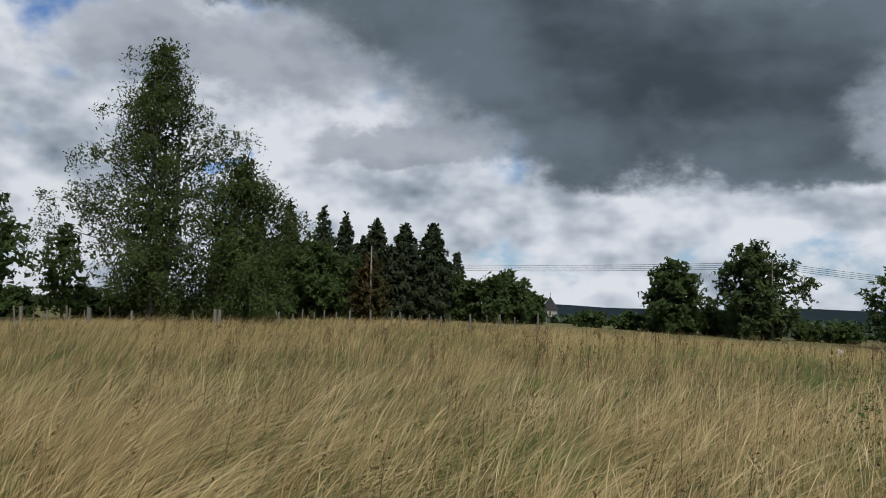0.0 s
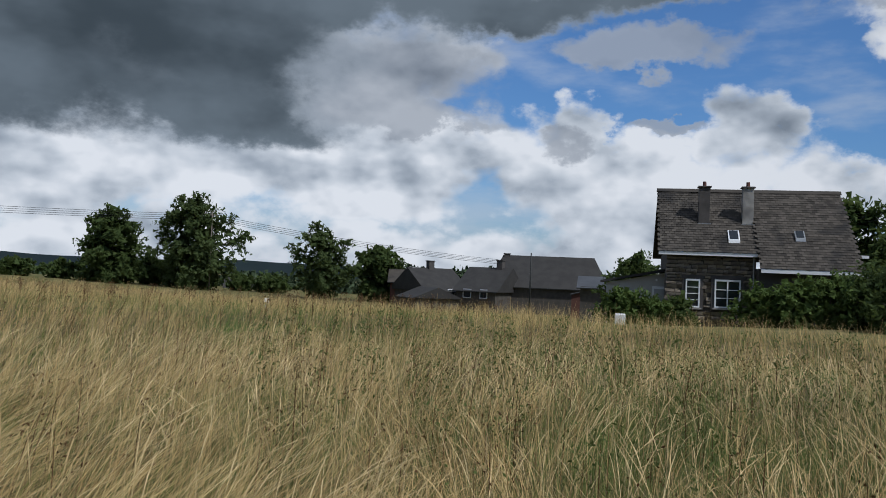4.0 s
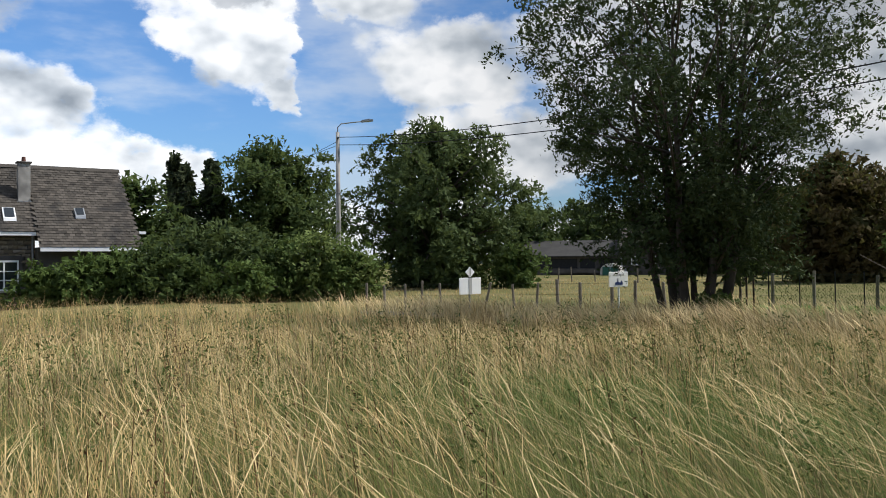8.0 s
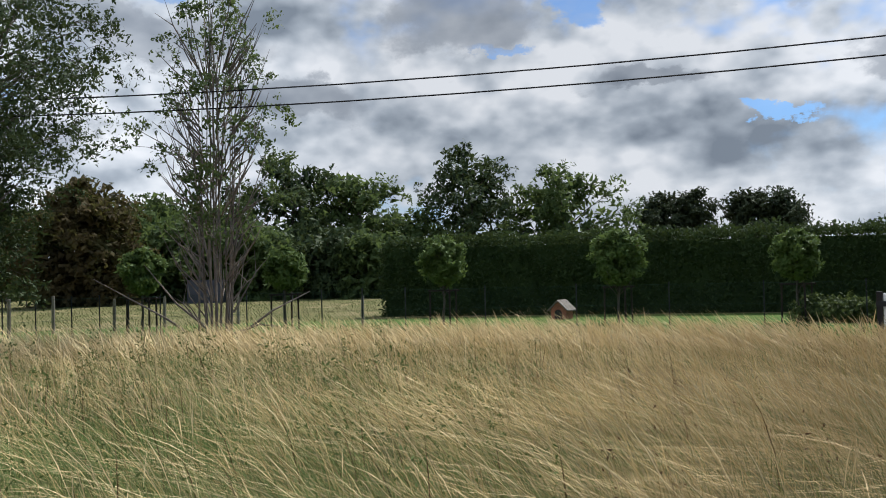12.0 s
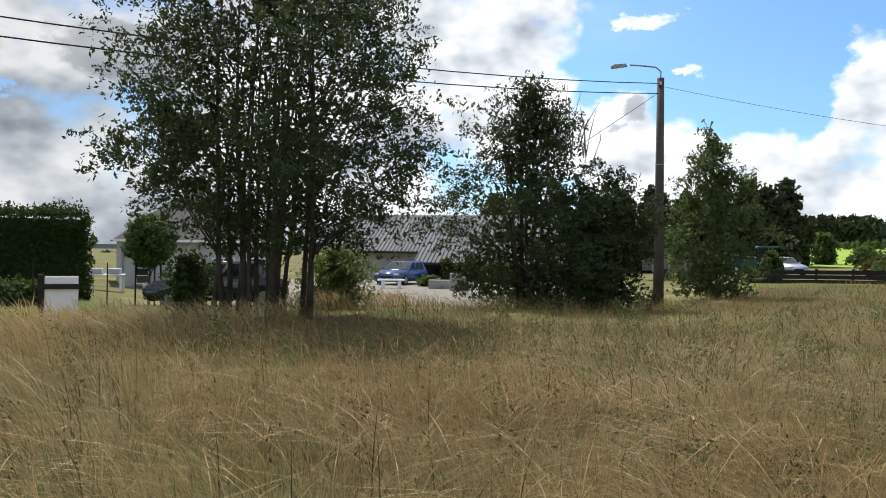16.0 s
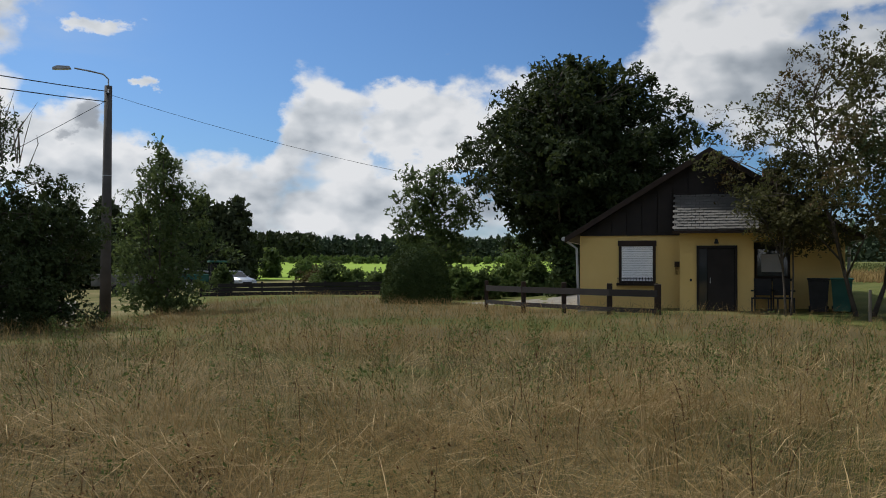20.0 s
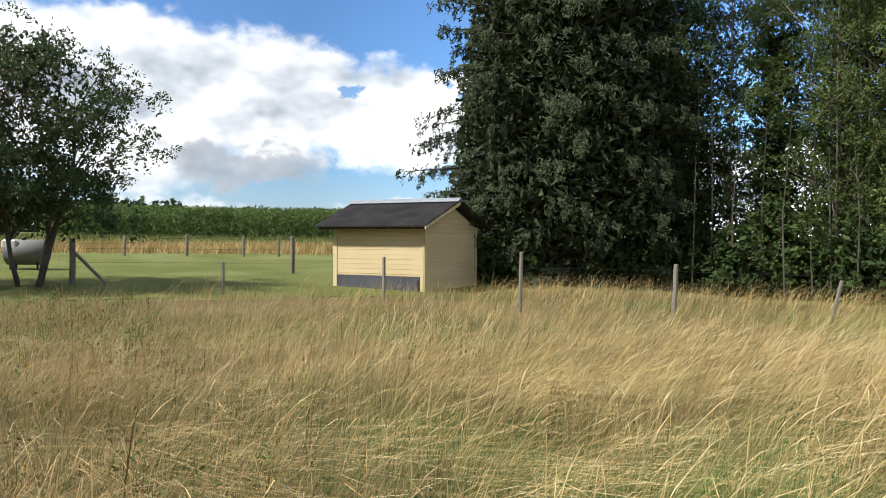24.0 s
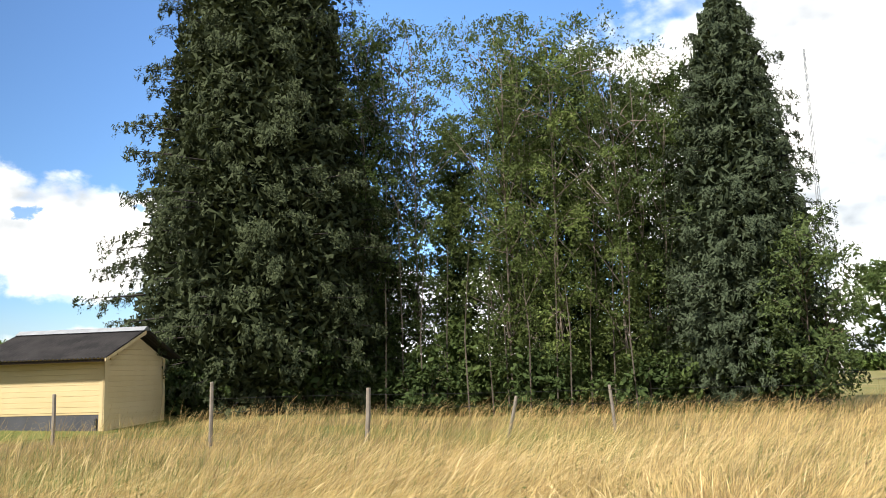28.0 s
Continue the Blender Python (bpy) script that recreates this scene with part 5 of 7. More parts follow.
# ---- south-east: road signs and pasture
def road_sign_back():
    t = thing("road_sign", facing(85.4, 25.8, -40) @ Matrix.Scale(1.08, 4), "white road sign with a grey stripe and a small diamond above", "road sign")
    part("post", tubed([(0, 0.03, -0.3), (0, 0.03, 1.22)], 0.03, 8), "zinc", t)
    part("plate", boxed(-0.4, -0.01, 0.5, 0.4, 0.01, 0.97, bevel=0.008), "white", t)
    part("stripe", boxed(-0.055, -0.02, 0.5, 0.055, -0.011, 0.97), "grey_paint", t, "grey painted stripe")
    d = part("diamond", prism([(0, 0.985), (0.17, 1.13), (0, 1.28), (-0.17, 1.13)], "y", -0.01, 0.01), "white", t)
    part("stripe", boxed(-0.02, -0.016, 1.02, 0.02, -0.011, 1.24), "grey_paint", d)


def town_sign():
    t = thing("town_sign", facing(95.3, 25.8, -40) @ Matrix.Scale(1.08, 4), "white town sign with a dark blue skyline silhouette", "road sign")
    part("post", tubed([(0.03, 0.03, -0.3), (0.03, 0.03, 0.75)], 0.03, 8), "white", t)
    plate = part("plate", boxed(-0.34, -0.012, 0.68, 0.34, 0.012, 1.1, bevel=0.01), "white", t)
    part("skyline", prism([(-0.13, 0.74), (0.14, 0.74), (0.14, 0.8), (0.1, 0.86), (0.05, 0.8), (-0.01, 0.82), (-0.03, 0.93), (-0.05, 0.82), (-0.13, 0.8)], "y", -0.019, -0.014), "sign_blue", plate)
    for i in range(5):
        part("lettering", boxed(-0.19 + i * 0.08, -0.018, 1.0, -0.13 + i * 0.08, -0.014, 1.03), "grey_paint", plate)


road_sign_back()
town_sign()
for az, top, lean in ((78.4, .95, 0), (79.6, .85, 4), (81.0, 0.9, 0), (82.1, 1.0, -3), (83.4, 0.9, 2), (86.4, 0.95, -9), (88.4, 0.85, 3), (89.9, 0.9, -2), (91.3, 1.0, 4), (92.8, 0.9, 0), (94.9, 1.05, 0), (96.4, 0.95, 0), (98.3, 0.9, 3)):
    timber_post(az, 27.5, top - 0.06, 0.042 if az < 91 else 0.055, lean=(0, lean * 1.6), group="pasture fence posts")
for i in range(34):
    timber_post(79 + i * 1.35 + rr.uniform(-0.4, 0.4), rr.uniform(56, 62), 0.95 + rr.uniform(-0.2, 0.15), 0.045, lean=(rr.uniform(-5, 5), rr.uniform(-5, 5)), group="far pasture fence posts")
for az, d, top in ((104.9, 27, 1.1), (107.3, 28, 1.15), (110.8, 28, 1.0), (126.6, 27, 0.9), (113.8, 29, 1.0), (118.4, 29, 1.0)):
    timber_post(az, d, top, 0.05, label="weathered fence post beside the lawn", group="lawn fence posts")


def strand(az0, az1, d, z, name="fence_wire", n_pts=24):
    pts = [P(az0 + (az1 - az0) * i / n_pts, d) + Vector((0, 0, z)) for i in range(n_pts + 1)]
    return tagged(part(name, tubed(pts, 0.004, 3), "wire"), "thin steel fence wire", "wire", "fence wires")


for z in (0.45, 0.8):
    strand(78, 104, 27.5, z)


def farm():
    t = thing("farm_building", facing(93.5, 88, 6), "long low brick farm building with a dark slate roof", "farm building")
    part("wall", boxed(-7, 0, -0.5, 6.5, 8, 2.0), "mortar", t)
    part("wall", boxed(3.2, -1.5, -0.5, 9.5, 8, 2.6), "mortar", t, "taller brick wing")
    part("roof", prism([(-0.5, 2.0), (3.8, 3.7), (8.3, 2.0), (8.3, 1.9), (3.8, 3.55), (-0.5, 1.85)], "x", -7.3, 3.1), "dark_slate", t)
    part("roof", prism([(-2.0, 2.6), (3.2, 4.9), (8.4, 2.6), (8.4, 2.45), (3.2, 4.75), (-2.0, 2.45)], "x", 3.1, 10), "slate", t)
    # flat black panels put in for the shade inside the bays
    for a, b in ((-6, -4.6), (-4.2, -1.2), (-0.9, 0.6), (1.1, 2.4)):
        part("opening", boxed(a, -0.02, 0.7, b, 0, 1.7), "black", t, "black panel for the shade of an open bay")
    for a in (-4.4, -1.05, 0.85):
        part("pillar", boxed(a - 0.12, -0.1, -0.4, a + 0.12, 0, 1.9), "concrete_dark", t)
    part("trough", boxed(-3.6, -0.8, 0.2, 1.2, -0.3, 0.65), "concrete_dark", t, "pale feeding trough")
    part("drainpipe", tubed([(3.4, -1.6, 2.4), (3.4, -1.6, -0.3)], 0.08, 6), "zinc", t)
    for x in (4.4, 6.2, 8.0):
        casement(x, x + 0.6, 1.0, 1.9, -1.56, t, 1, "small farm window", 1)
    p = thing("polytunnel", facing(94.9, 84, 15), "small pale arched field shelter with a green door", "shelter")
    arc = [(1.0 * math.cos(math.pi * i / 12), 0.45 + 0.75 * math.sin(math.pi * i / 12)) for i in range(13)]
    part("cover", prism([(1.0, 0)] + arc + [(-1.0, 0)], "y", 0, 3), "render_white", p)
    part("door", boxed(-0.8, -0.03, 0, 0.8, -0.005, 0.85), "green_paint", p)
    for x in (-0.8, 0, 0.8):
        part("door_bar", boxed(x - 0.03, -0.06, 0, x + 0.03, -0.035, 0.9), "zinc", p)


farm()
for az, d, h, w, leaf in ((89.5, 95, 8.0, 9, "oak"), (93.5, 100, 8.5, 8, "oak"), (97, 100, 8.0, 9, "oak"), (101, 90, 8, 9, "oak"), (104.6, 84, 8.4, 8, "oak"), (113.5, 85, 9.6, 10, "oak"), (111.0, 70, 7.5, 7, "oak"), (117.5, 80, 8.0, 9, "oak"),
                          (122.0, 78, 12.2, 11.5, "ash"), (126.4, 78, 11.4, 10.5, "oak"), (129.6, 80, 7.0, 8, "oak"), (134.2, 80, 13.4, 11, "ash"), (140.4, 78, 10.9, 11, "oak"), (114.6, 62, 5.6, 6, "oak"), (119.5, 60, 5.2, 6, "oak"),
                          (124.5, 60, 4.8, 6, "ash"), (127.6, 58, 4.2, 4, "oak")):
    tree("broadleaf_tree", az, d, h, w, "leafy tree in the row behind the pasture" if leaf == "oak" else "tall ash in the row behind the pasture", "oak" if leaf == "oak" else "ash_shaded", clumps=95, per=96, size=0.34, spread=0.8, bare=0.03, dense=0.45, shape="broad")
tree("copper_beech", 108.7, 58, 7.9, 8.2, "copper-brown tree at the edge of the pasture", "rust", clumps=150, per=95, size=0.3, spread=0.62, bare=0.02, shape="broad")
for az, h, w in ((146.6, 9.0, 5.0), (148.8, 9.4, 5.6), (152.2, 9.2, 5.2), (154.3, 8.7, 5.0)):
    tree("yew_tree", az, 85, h, w, "dense dark evergreen rising behind the garden hedge", "needle", clumps=90, per=130, size=0.26, spread=0.6, bare=0.02, dense=0.5, shape="round")
for i in range(11):
    bush("hedge_shrub", 137 + i * 2.3, 66 + 3 * (i % 2), 4.6, 2.6 + 0.4 * (i % 3), "dark shrub in the row behind the garden hedge", "hedge", 60, 0.34, clumps=26)
for az in (116.2,):
    ob = part("field_shelter", boxed(-1.1, 0, -0.2, 1.1, 1.8, 1.5), "slab_grey" if az < 118 else "brick")
    ob.matrix_world = facing(az, 56, 8)
    tagged(ob, "small dark field shelter in front of the trees", "shelter")


# ---- south: lawn with clipped standard trees, mesh fence, hedge
leafy_box("garden_hedge", facing(144.8, 30), -9.1, 0, -0.6, 9.1, 1.6, 2.62, 260, 0.13, "hedge", "tall clipped dark green hedge behind the lawn", "hedge", rough=0.08, tuft=0.13)


def standard_tree(az, d, z_mid, r, seed):
    g = P(az, d).z
    t = tree("standard_tree", az, d, z_mid + r - g, 2 * r, "clipped ball-shaped standard tree tied between stakes", "bush", "bark", "round", (z_mid - r - g) / (z_mid + r - g), 90, 44, 0.125, 0.13, 1, 0.045, dense=0.5, spray=0, boughs=0, category="tree", group="standard trees", seed=seed)
    top = 1.08 - g
    for k, (x, y) in enumerate(((-0.42, 0.1), (0.38, 0.22), (0.18, -0.35))):
        part("stake", tubed([(x, y, -0.3), (x * 0.95, y * 0.95, top)], 0.028, 6), "brown_wood", t)
    part("tie_board", boxed(-0.46, -0.04, top - 0.06, 0.46, 0.05, top - 0.01), "brown_wood", t)
    part("tie_board", boxed(0.12, -0.38, top - 0.12, 0.2, 0.26, top - 0.07), "brown_wood", t)


for i, (az, z, r) in enumerate(((102.9, 1.75, 0.55), (112.5, 1.85, 0.55), (121.5, 1.85, 0.54), (132.1, 1.98, 0.66), (143.8, 1.95, 0.74), (154.8, 1.9, 0.62))):
    standard_tree(az, 25, z, r, i)
standard_tree(165.2, 29, 1.85, 0.8, 6)


def mesh_fence(az0, az1, d, posts):
    def at(a, z):
        p = P(a, d)
        return Vector((p.x, p.y, p.z + z))
    for az in posts:
        ob = part("metal_post", tubed([(0, 0, -0.2), (0, 0, 1.2)], 0.017, 6), "dark_metal")
        ob.location = P(az, d)
        tagged(ob, "thin dark green metal fence post", "fence post", "mesh fence posts")
    per = 0.085
    count = int(radians(az1 - az0) * d / per)
    verts, faces = [], []
    slope = math.degrees(1.1 / d)
    for i in range(-13, count):
        for sgn in (1, -1):
            a0 = az0 + (az1 - az0) * (i if sgn > 0 else i + 13) / count
            a1 = a0 + sgn * slope
            lo, hi = 0.02, 1.12
            if not az0 <= a0 <= az1 or not az0 <= a1 <= az1:
                continue
            p, q = at(a0, lo), at(a1, hi)
            wv = Vector((math.cos(radians(a0)), -math.sin(radians(a0)), 0)) * 0.0022
            k = len(verts)
            verts += [tuple(p - wv), tuple(p + wv), tuple(q + wv), tuple(q - wv)]
            faces.append((k, k + 1, k + 2, k + 3))
    ob = mesh_part("chain_link", fast_mesh("chain_link", np.array(verts), np.array(faces)), "mesh_wire")
    tagged(ob, "dark green chain-link mesh along the lawn", "fence", kind="stuff")
    for z in (0.05, 0.6, 1.13):
        pts = [at(az0 + (az1 - az0) * i / 40, z) for i in range(41)]
        tagged(part("fence_wire", tubed(pts, 0.0028, 3), "mesh_wire"), "tension wire of the mesh fence", "wire", "fence wires")


mesh_fence(104.0, 163.0, 23, [104.6, 106.4, 108.4, 110.0, 111.7, 113.6, 116.0, 119.0, 121.4, 123.9, 126.6, 129.5, 134.9, 141.0, 147.0, 152.8, 158.6, 162.8])


def dog_house():
    t = thing("dog_house", facing(139.8, 27, 25) @ Matrix.Scale(0.8, 4), "small red wooden dog house with a pitched roof on the lawn", "dog house")
    part("body", prism([(-0.32, 0), (0.32, 0), (0.32, 0.42), (0, 0.72), (-0.32, 0.42)], "y", 0, 0.7), "red_wood", t)
    part("doorway", prism([(-0.16, 0.04), (0.16, 0.04), (0.16, 0.3), (0.08, 0.4), (-0.08, 0.4), (-0.16, 0.3)], "y", -0.012, -0.002), "black", t)
    for s in (-1, 1):
        part("roof_panel", prism([(0, 0.74), (s * 0.44, 0.34), (s * 0.44, 0.38), (0, 0.79)], "y", -0.1, 0.8), "grey_wood", t)


dog_house()


def cable_cabinet():
    t = thing("notice_board", facing(160.3, 18, 4), "white panel with a black bar on a dark post", "panel")
    part("panel", boxed(-0.3, 0, 0.05, 0.3, 0.05, 0.99, bevel=0.012), "white", t)
    part("bar", boxed(-0.42, -0.04, 0.74, 0.31, -0.002, 0.84), "black", t, "black painted board")
    part("post", boxed(-0.41, -0.03, -0.2, -0.31, 0.06, 1.02), "black_wood", t)


cable_cabinet()
tree("ash_tree", 100.0, 21.5, 9.6, 8.2, "multi-stemmed ash tree at the field edge", "ash_shaded", "bark", "vase", 0.17, 700, 92, 0.12, 0.36, 9, 0.16, dense=0.12, splay=0.15, foot=0.055, slim=0.42, spray=12)
tree("dead_tree", 117.2, 20.0, 8.8, 3.0, "half-dead multi-stemmed tree with bare grey branches", "ash", "grey_bark", "egg", 0.30, 120, 72, 0.10, 0.26, 13, 0.042, dense=0.0, splay=0.15, foot=0.10)


def bare_twigs(name, az, d, label, count, h0, h1, reach, seed, bark="grey_bark", parent=None):
    """Leafless branches of a dying tree, forking once."""
    r = random.Random(seed)
    bm = bmesh.new()
    for i in range(count):
        a, z = r.uniform(0, 6.28), r.uniform(h0, h1)
        p0 = Vector((math.cos(a) * 0.35, math.sin(a) * 0.35, z))
        L = reach * r.uniform(0.4, 1.0)
        p1 = p0 + Vector((math.cos(a) * L * 0.5, math.sin(a) * L * 0.5, L * r.uniform(0.3, 0.9)))
        p2 = p1 + Vector((math.cos(a + 0.3) * L * 0.35, math.sin(a + 0.3) * L * 0.35, L * r.uniform(0.2, 0.9)))
        tube(bm, (p0, p1, p2), (0.022, 0.014, 0.004), 4)
        tube(bm, (p1, p1 + Vector((r.uniform(-0.3, 0.3), r.uniform(-0.3, 0.3), L * 0.5))), (0.011, 0.003), 4)
    ob = part(name, bm, bark, parent)
    return ob


dead = [o for o in bpy.data.objects if o.name == "dead_tree"][0]
bare_twigs("dead_twig_mass", 117.2, 20, "bare dead twigs", 150, 0.4, 6.5, 1.3, 3, parent=dead)
for pts in (((-0.3, -0.2, 0.1), (-1.1, -0.3, 0.7), (-2.6, -0.2, 1.6)), ((0.4, -0.2, 0.2), (1.2, -0.3, 0.8), (2.1, 0.2, 1.2)), ((-0.2, 0, 0.4), (-0.9, 0.2, 1.0), (-1.6, 0.3, 1.9)), ((0.3, -0.3, 0.3), (0.9, -0.4, 0.5), (1.7, -0.5, 0.4))):
    part("dead_limb", tubed(pts, (0.035, 0.025, 0.008), 5), "grey_bark", dead)
tree("ash_tree", 172.6, 20.0, 9.2, 7.8, "multi-stemmed ash tree at the field edge, leaves darkened as backlit", "ash_shaded", "bark", "egg", 0.22, 640, 92, 0.118, 0.36, 15, 0.1, dense=0.08, splay=0.12, foot=0.11, sway=(0.5, 0), seed=4, slim=0.42, spray=12)
bush("thorn_bush", 177.2, 24, 1.9, 1.75, "yellow-green bush at the drive", "young", 110, 0.1, clumps=40)
bush("thorn_bush", 167.8, 21, 0.9, 1.5, "leafy suckers at the foot of the ash tree", "oak", 80, 0.12, clumps=24)
bush("bramble", 101.4, 21, 0.9, 0.7, "leafy suckers at the foot of the ash tree", "bush", 90, 0.12, clumps=30)
for az, w, h in ((155.6, 1.8, 0.9), (157.4, 1.4, 0.8), (158.4, 1.2, 0.7)):
    bush("rough_bush", az, 25, w * 0.8, h * 0.8, "dull olive bush by the mesh fence", "birch", 60, 0.1, clumps=20)


# ---- south-west: white house, cars, barn, yard
def car(name, m, length, paint, label, estate=False):
    """A parked car: shaped body, glasshouse, wheels, lamps and windows."""
    t = thing(name, m, label, "car")
    L, W = length / 2, 0.87
    side = [(-L, 0.35), (-L + 0.03, 0.62), (-L + 0.12, 0.86), (-L + 0.45, 0.93), (L - 1.25, 0.93), (L - 0.35, 0.78), (L - 0.04, 0.62), (L, 0.38), (L - 0.1, 0.22), (-L + 0.1, 0.22)]
    bm = prism(side, "y", -W, W)
    bmesh.ops.bevel(bm, geom=[e for e in bm.edges], offset=0.05, segments=2, affect="EDGES")
    part("body", bm, paint, t, smooth=True)
    rear = -L + (0.12 if estate else 0.55)
    lo = [(rear, -W + 0.04), (L - 1.2, -W + 0.04), (L - 1.2, W - 0.04), (rear, W - 0.04)]
    hi = [(rear + 0.35, -W + 0.2), (L - 2.0, -W + 0.2), (L - 2.0, W - 0.2), (rear + 0.35, W - 0.2)]
    bm = bmesh.new()
    a = [bm.verts.new((x, y, 0.9)) for x, y in lo]
    b = [bm.verts.new((x, y, 1.42)) for x, y in hi]
    bm.faces.new(b)
    for i in range(4):
        bm.faces.new((a[i], a[(i + 1) % 4], b[(i + 1) % 4], b[i]))
    bmesh.ops.bevel(bm, geom=[e for e in bm.edges if e.verts[0].co.z > 1 or e.verts[1].co.z > 1], offset=0.06, segments=2, affect="EDGES")
    part("cabin", bm, paint, t, smooth=True)
    def inset(i, j, f0, f1, g0, g1, name):
        pa, pb, qa, qb = (Vector((*lo[i], 0.9)), Vector((*lo[j], 0.9)), Vector((*hi[i], 1.42)), Vector((*hi[j], 1.42)))
        at = lambda f, g: pa.lerp(pb, f).lerp(qa.lerp(qb, f), g)
        c = [at(f0, g0), at(f1, g0), at(f1 - 0.03, g1), at(f0 + 0.03, g1)]
        nn = (c[1] - c[0]).cross(c[3] - c[0]).normalized() * 0.012
        w = bmesh.new()
        v = [w.verts.new(p + nn) for p in c] + [w.verts.new(p - nn) for p in c]
        for q in ((0, 1, 2, 3), (7, 6, 5, 4), (0, 4, 5, 1), (1, 5, 6, 2), (2, 6, 7, 3), (3, 7, 4, 0)):
            w.faces.new([v[k] for k in q])
        part(name, w, "car_glass", t)
    for i, j in ((0, 1), (2, 3)):
        for f0, f1 in ((0.1, 0.36), (0.39, 0.63), (0.66, 0.88)):
            inset(i, j, f0, f1, 0.1, 0.86, "side_window")
    inset(1, 2, 0.06, 0.94, 0.08, 0.9, "windscreen")
    inset(3, 0, 0.08, 0.92, 0.12, 0.88, "rear_window")
    for x in (-L + 0.8, L - 0.82):
        for y in (-W + 0.06, W - 0.06):
            s = -1 if y < 0 else 1
            tyre = part("wheel", tubed([(x, y - 0.1, 0.31), (x, y + 0.1, 0.31)], 0.31, 18), "rubber", t)
            part("rim", tubed([(x, y + s * 0.1, 0.31), (x, y + s * 0.115, 0.31)], 0.2, 14), "zinc", tyre)
    for y in (-0.62, 0.62):
        part("headlight", boxed(L - 0.12, y - 0.17, 0.6, L - 0.01, y + 0.17, 0.72, bevel=0.02), "lens", t)
        part("tail_light", boxed(-L - 0.005, y - 0.15, 0.68, -L + 0.1, y + 0.15, 0.84, bevel=0.02), "red_lens", t)
    for y in (-W - 0.1, W + 0.02):
        part("mirror", boxed(L - 1.5, y, 0.92, L - 1.38, y + 0.1, 1.03, bevel=0.02), paint, t)
    part("grille", boxed(L - 0.03, -0.4, 0.4, L + 0.006, 0.4, 0.56), "black", t)
    return t


car("parked_car", facing(169.4, 27.5, 177), 4.35, "black_car", "glossy black hatchback parked behind the ash tree")
car("parked_car", facing(181.6, 52, 115), 4.3, "blue_car", "dark blue estate car parked in front of the barn", True)


def white_house():
    t = thing("white_house", facing(167.5, 46, -6), "white rendered house with a dark hipped roof behind the trees", "house")
    part("wall", boxed(-3.3, 0, -1.0, 4.6, 8, 2.5), "render_white", t)
    bm = bmesh.new()
    v = [bm.verts.new(p) for p in ((-3.7, -0.4, 2.45), (5.0, -0.4, 2.45), (5.0, 8.4, 2.45), (-3.7, 8.4, 2.45), (-0.4, 3.6, 4.9), (1.8, 3.6, 4.9))]
    for q in ((0, 1, 5, 4), (2, 3, 4, 5), (3, 0, 4), (1, 2, 5), (3, 2, 1, 0)):
        bm.faces.new([v[i] for i in q])
    part("roof", bm, "dark_slate", t)
    part("fascia", boxed(-3.7, -0.45, 2.38, 5.0, -0.4, 2.5), "white", t)
    d = part("door", boxed(-0.5, -0.05, -0.7, 0.5, 0, 1.5, bevel=0.01), "black_wood", t)
    part("door_handle", boxed(0.32, -0.1, 0.35, 0.4, -0.05, 0.42), "zinc", d)
    casement(-2.6, -1.9, 0.2, 1.5, -0.12, t, 1, "narrow dark window")
    casement(1.2, 2.4, 0.3, 1.6, -0.12, t, 2, "white framed window")
    casement(3.0, 4.1, 0.3, 1.6, -0.12, t, 2, "white framed window")
    part("lamp", tubed([(-1.2, -0.12, 1.2), (-1.2, -0.12, 1.45)], [0.09, 0.06], 8), "dark_metal", t)
    part("drainpipe", tubed([(-3.2, -0.06, 2.4), (-3.2, -0.06, -0.9)], 0.05, 6), "zinc", t)
    s = thing("garden_table", facing(162.6, 40, 10), "white garden table with chairs stacked round it", "garden table")
    part("tabletop", boxed(-0.75, -0.45, 0.7, 0.75, 0.45, 0.75, bevel=0.01), "white", s)
    for x in (-0.65, 0.65):
        for y in (-0.35, 0.35):
            part("leg", boxed(x - 0.04, y - 0.04, 0, x + 0.04, y + 0.04, 0.7), "white", s)
    for x in (-0.4, 0.35):
        part("crate", boxed(x - 0.28, -0.3, 0.76, x + 0.25, 0.3, 1.0, bevel=0.03), "grey_paint", s)


white_house()


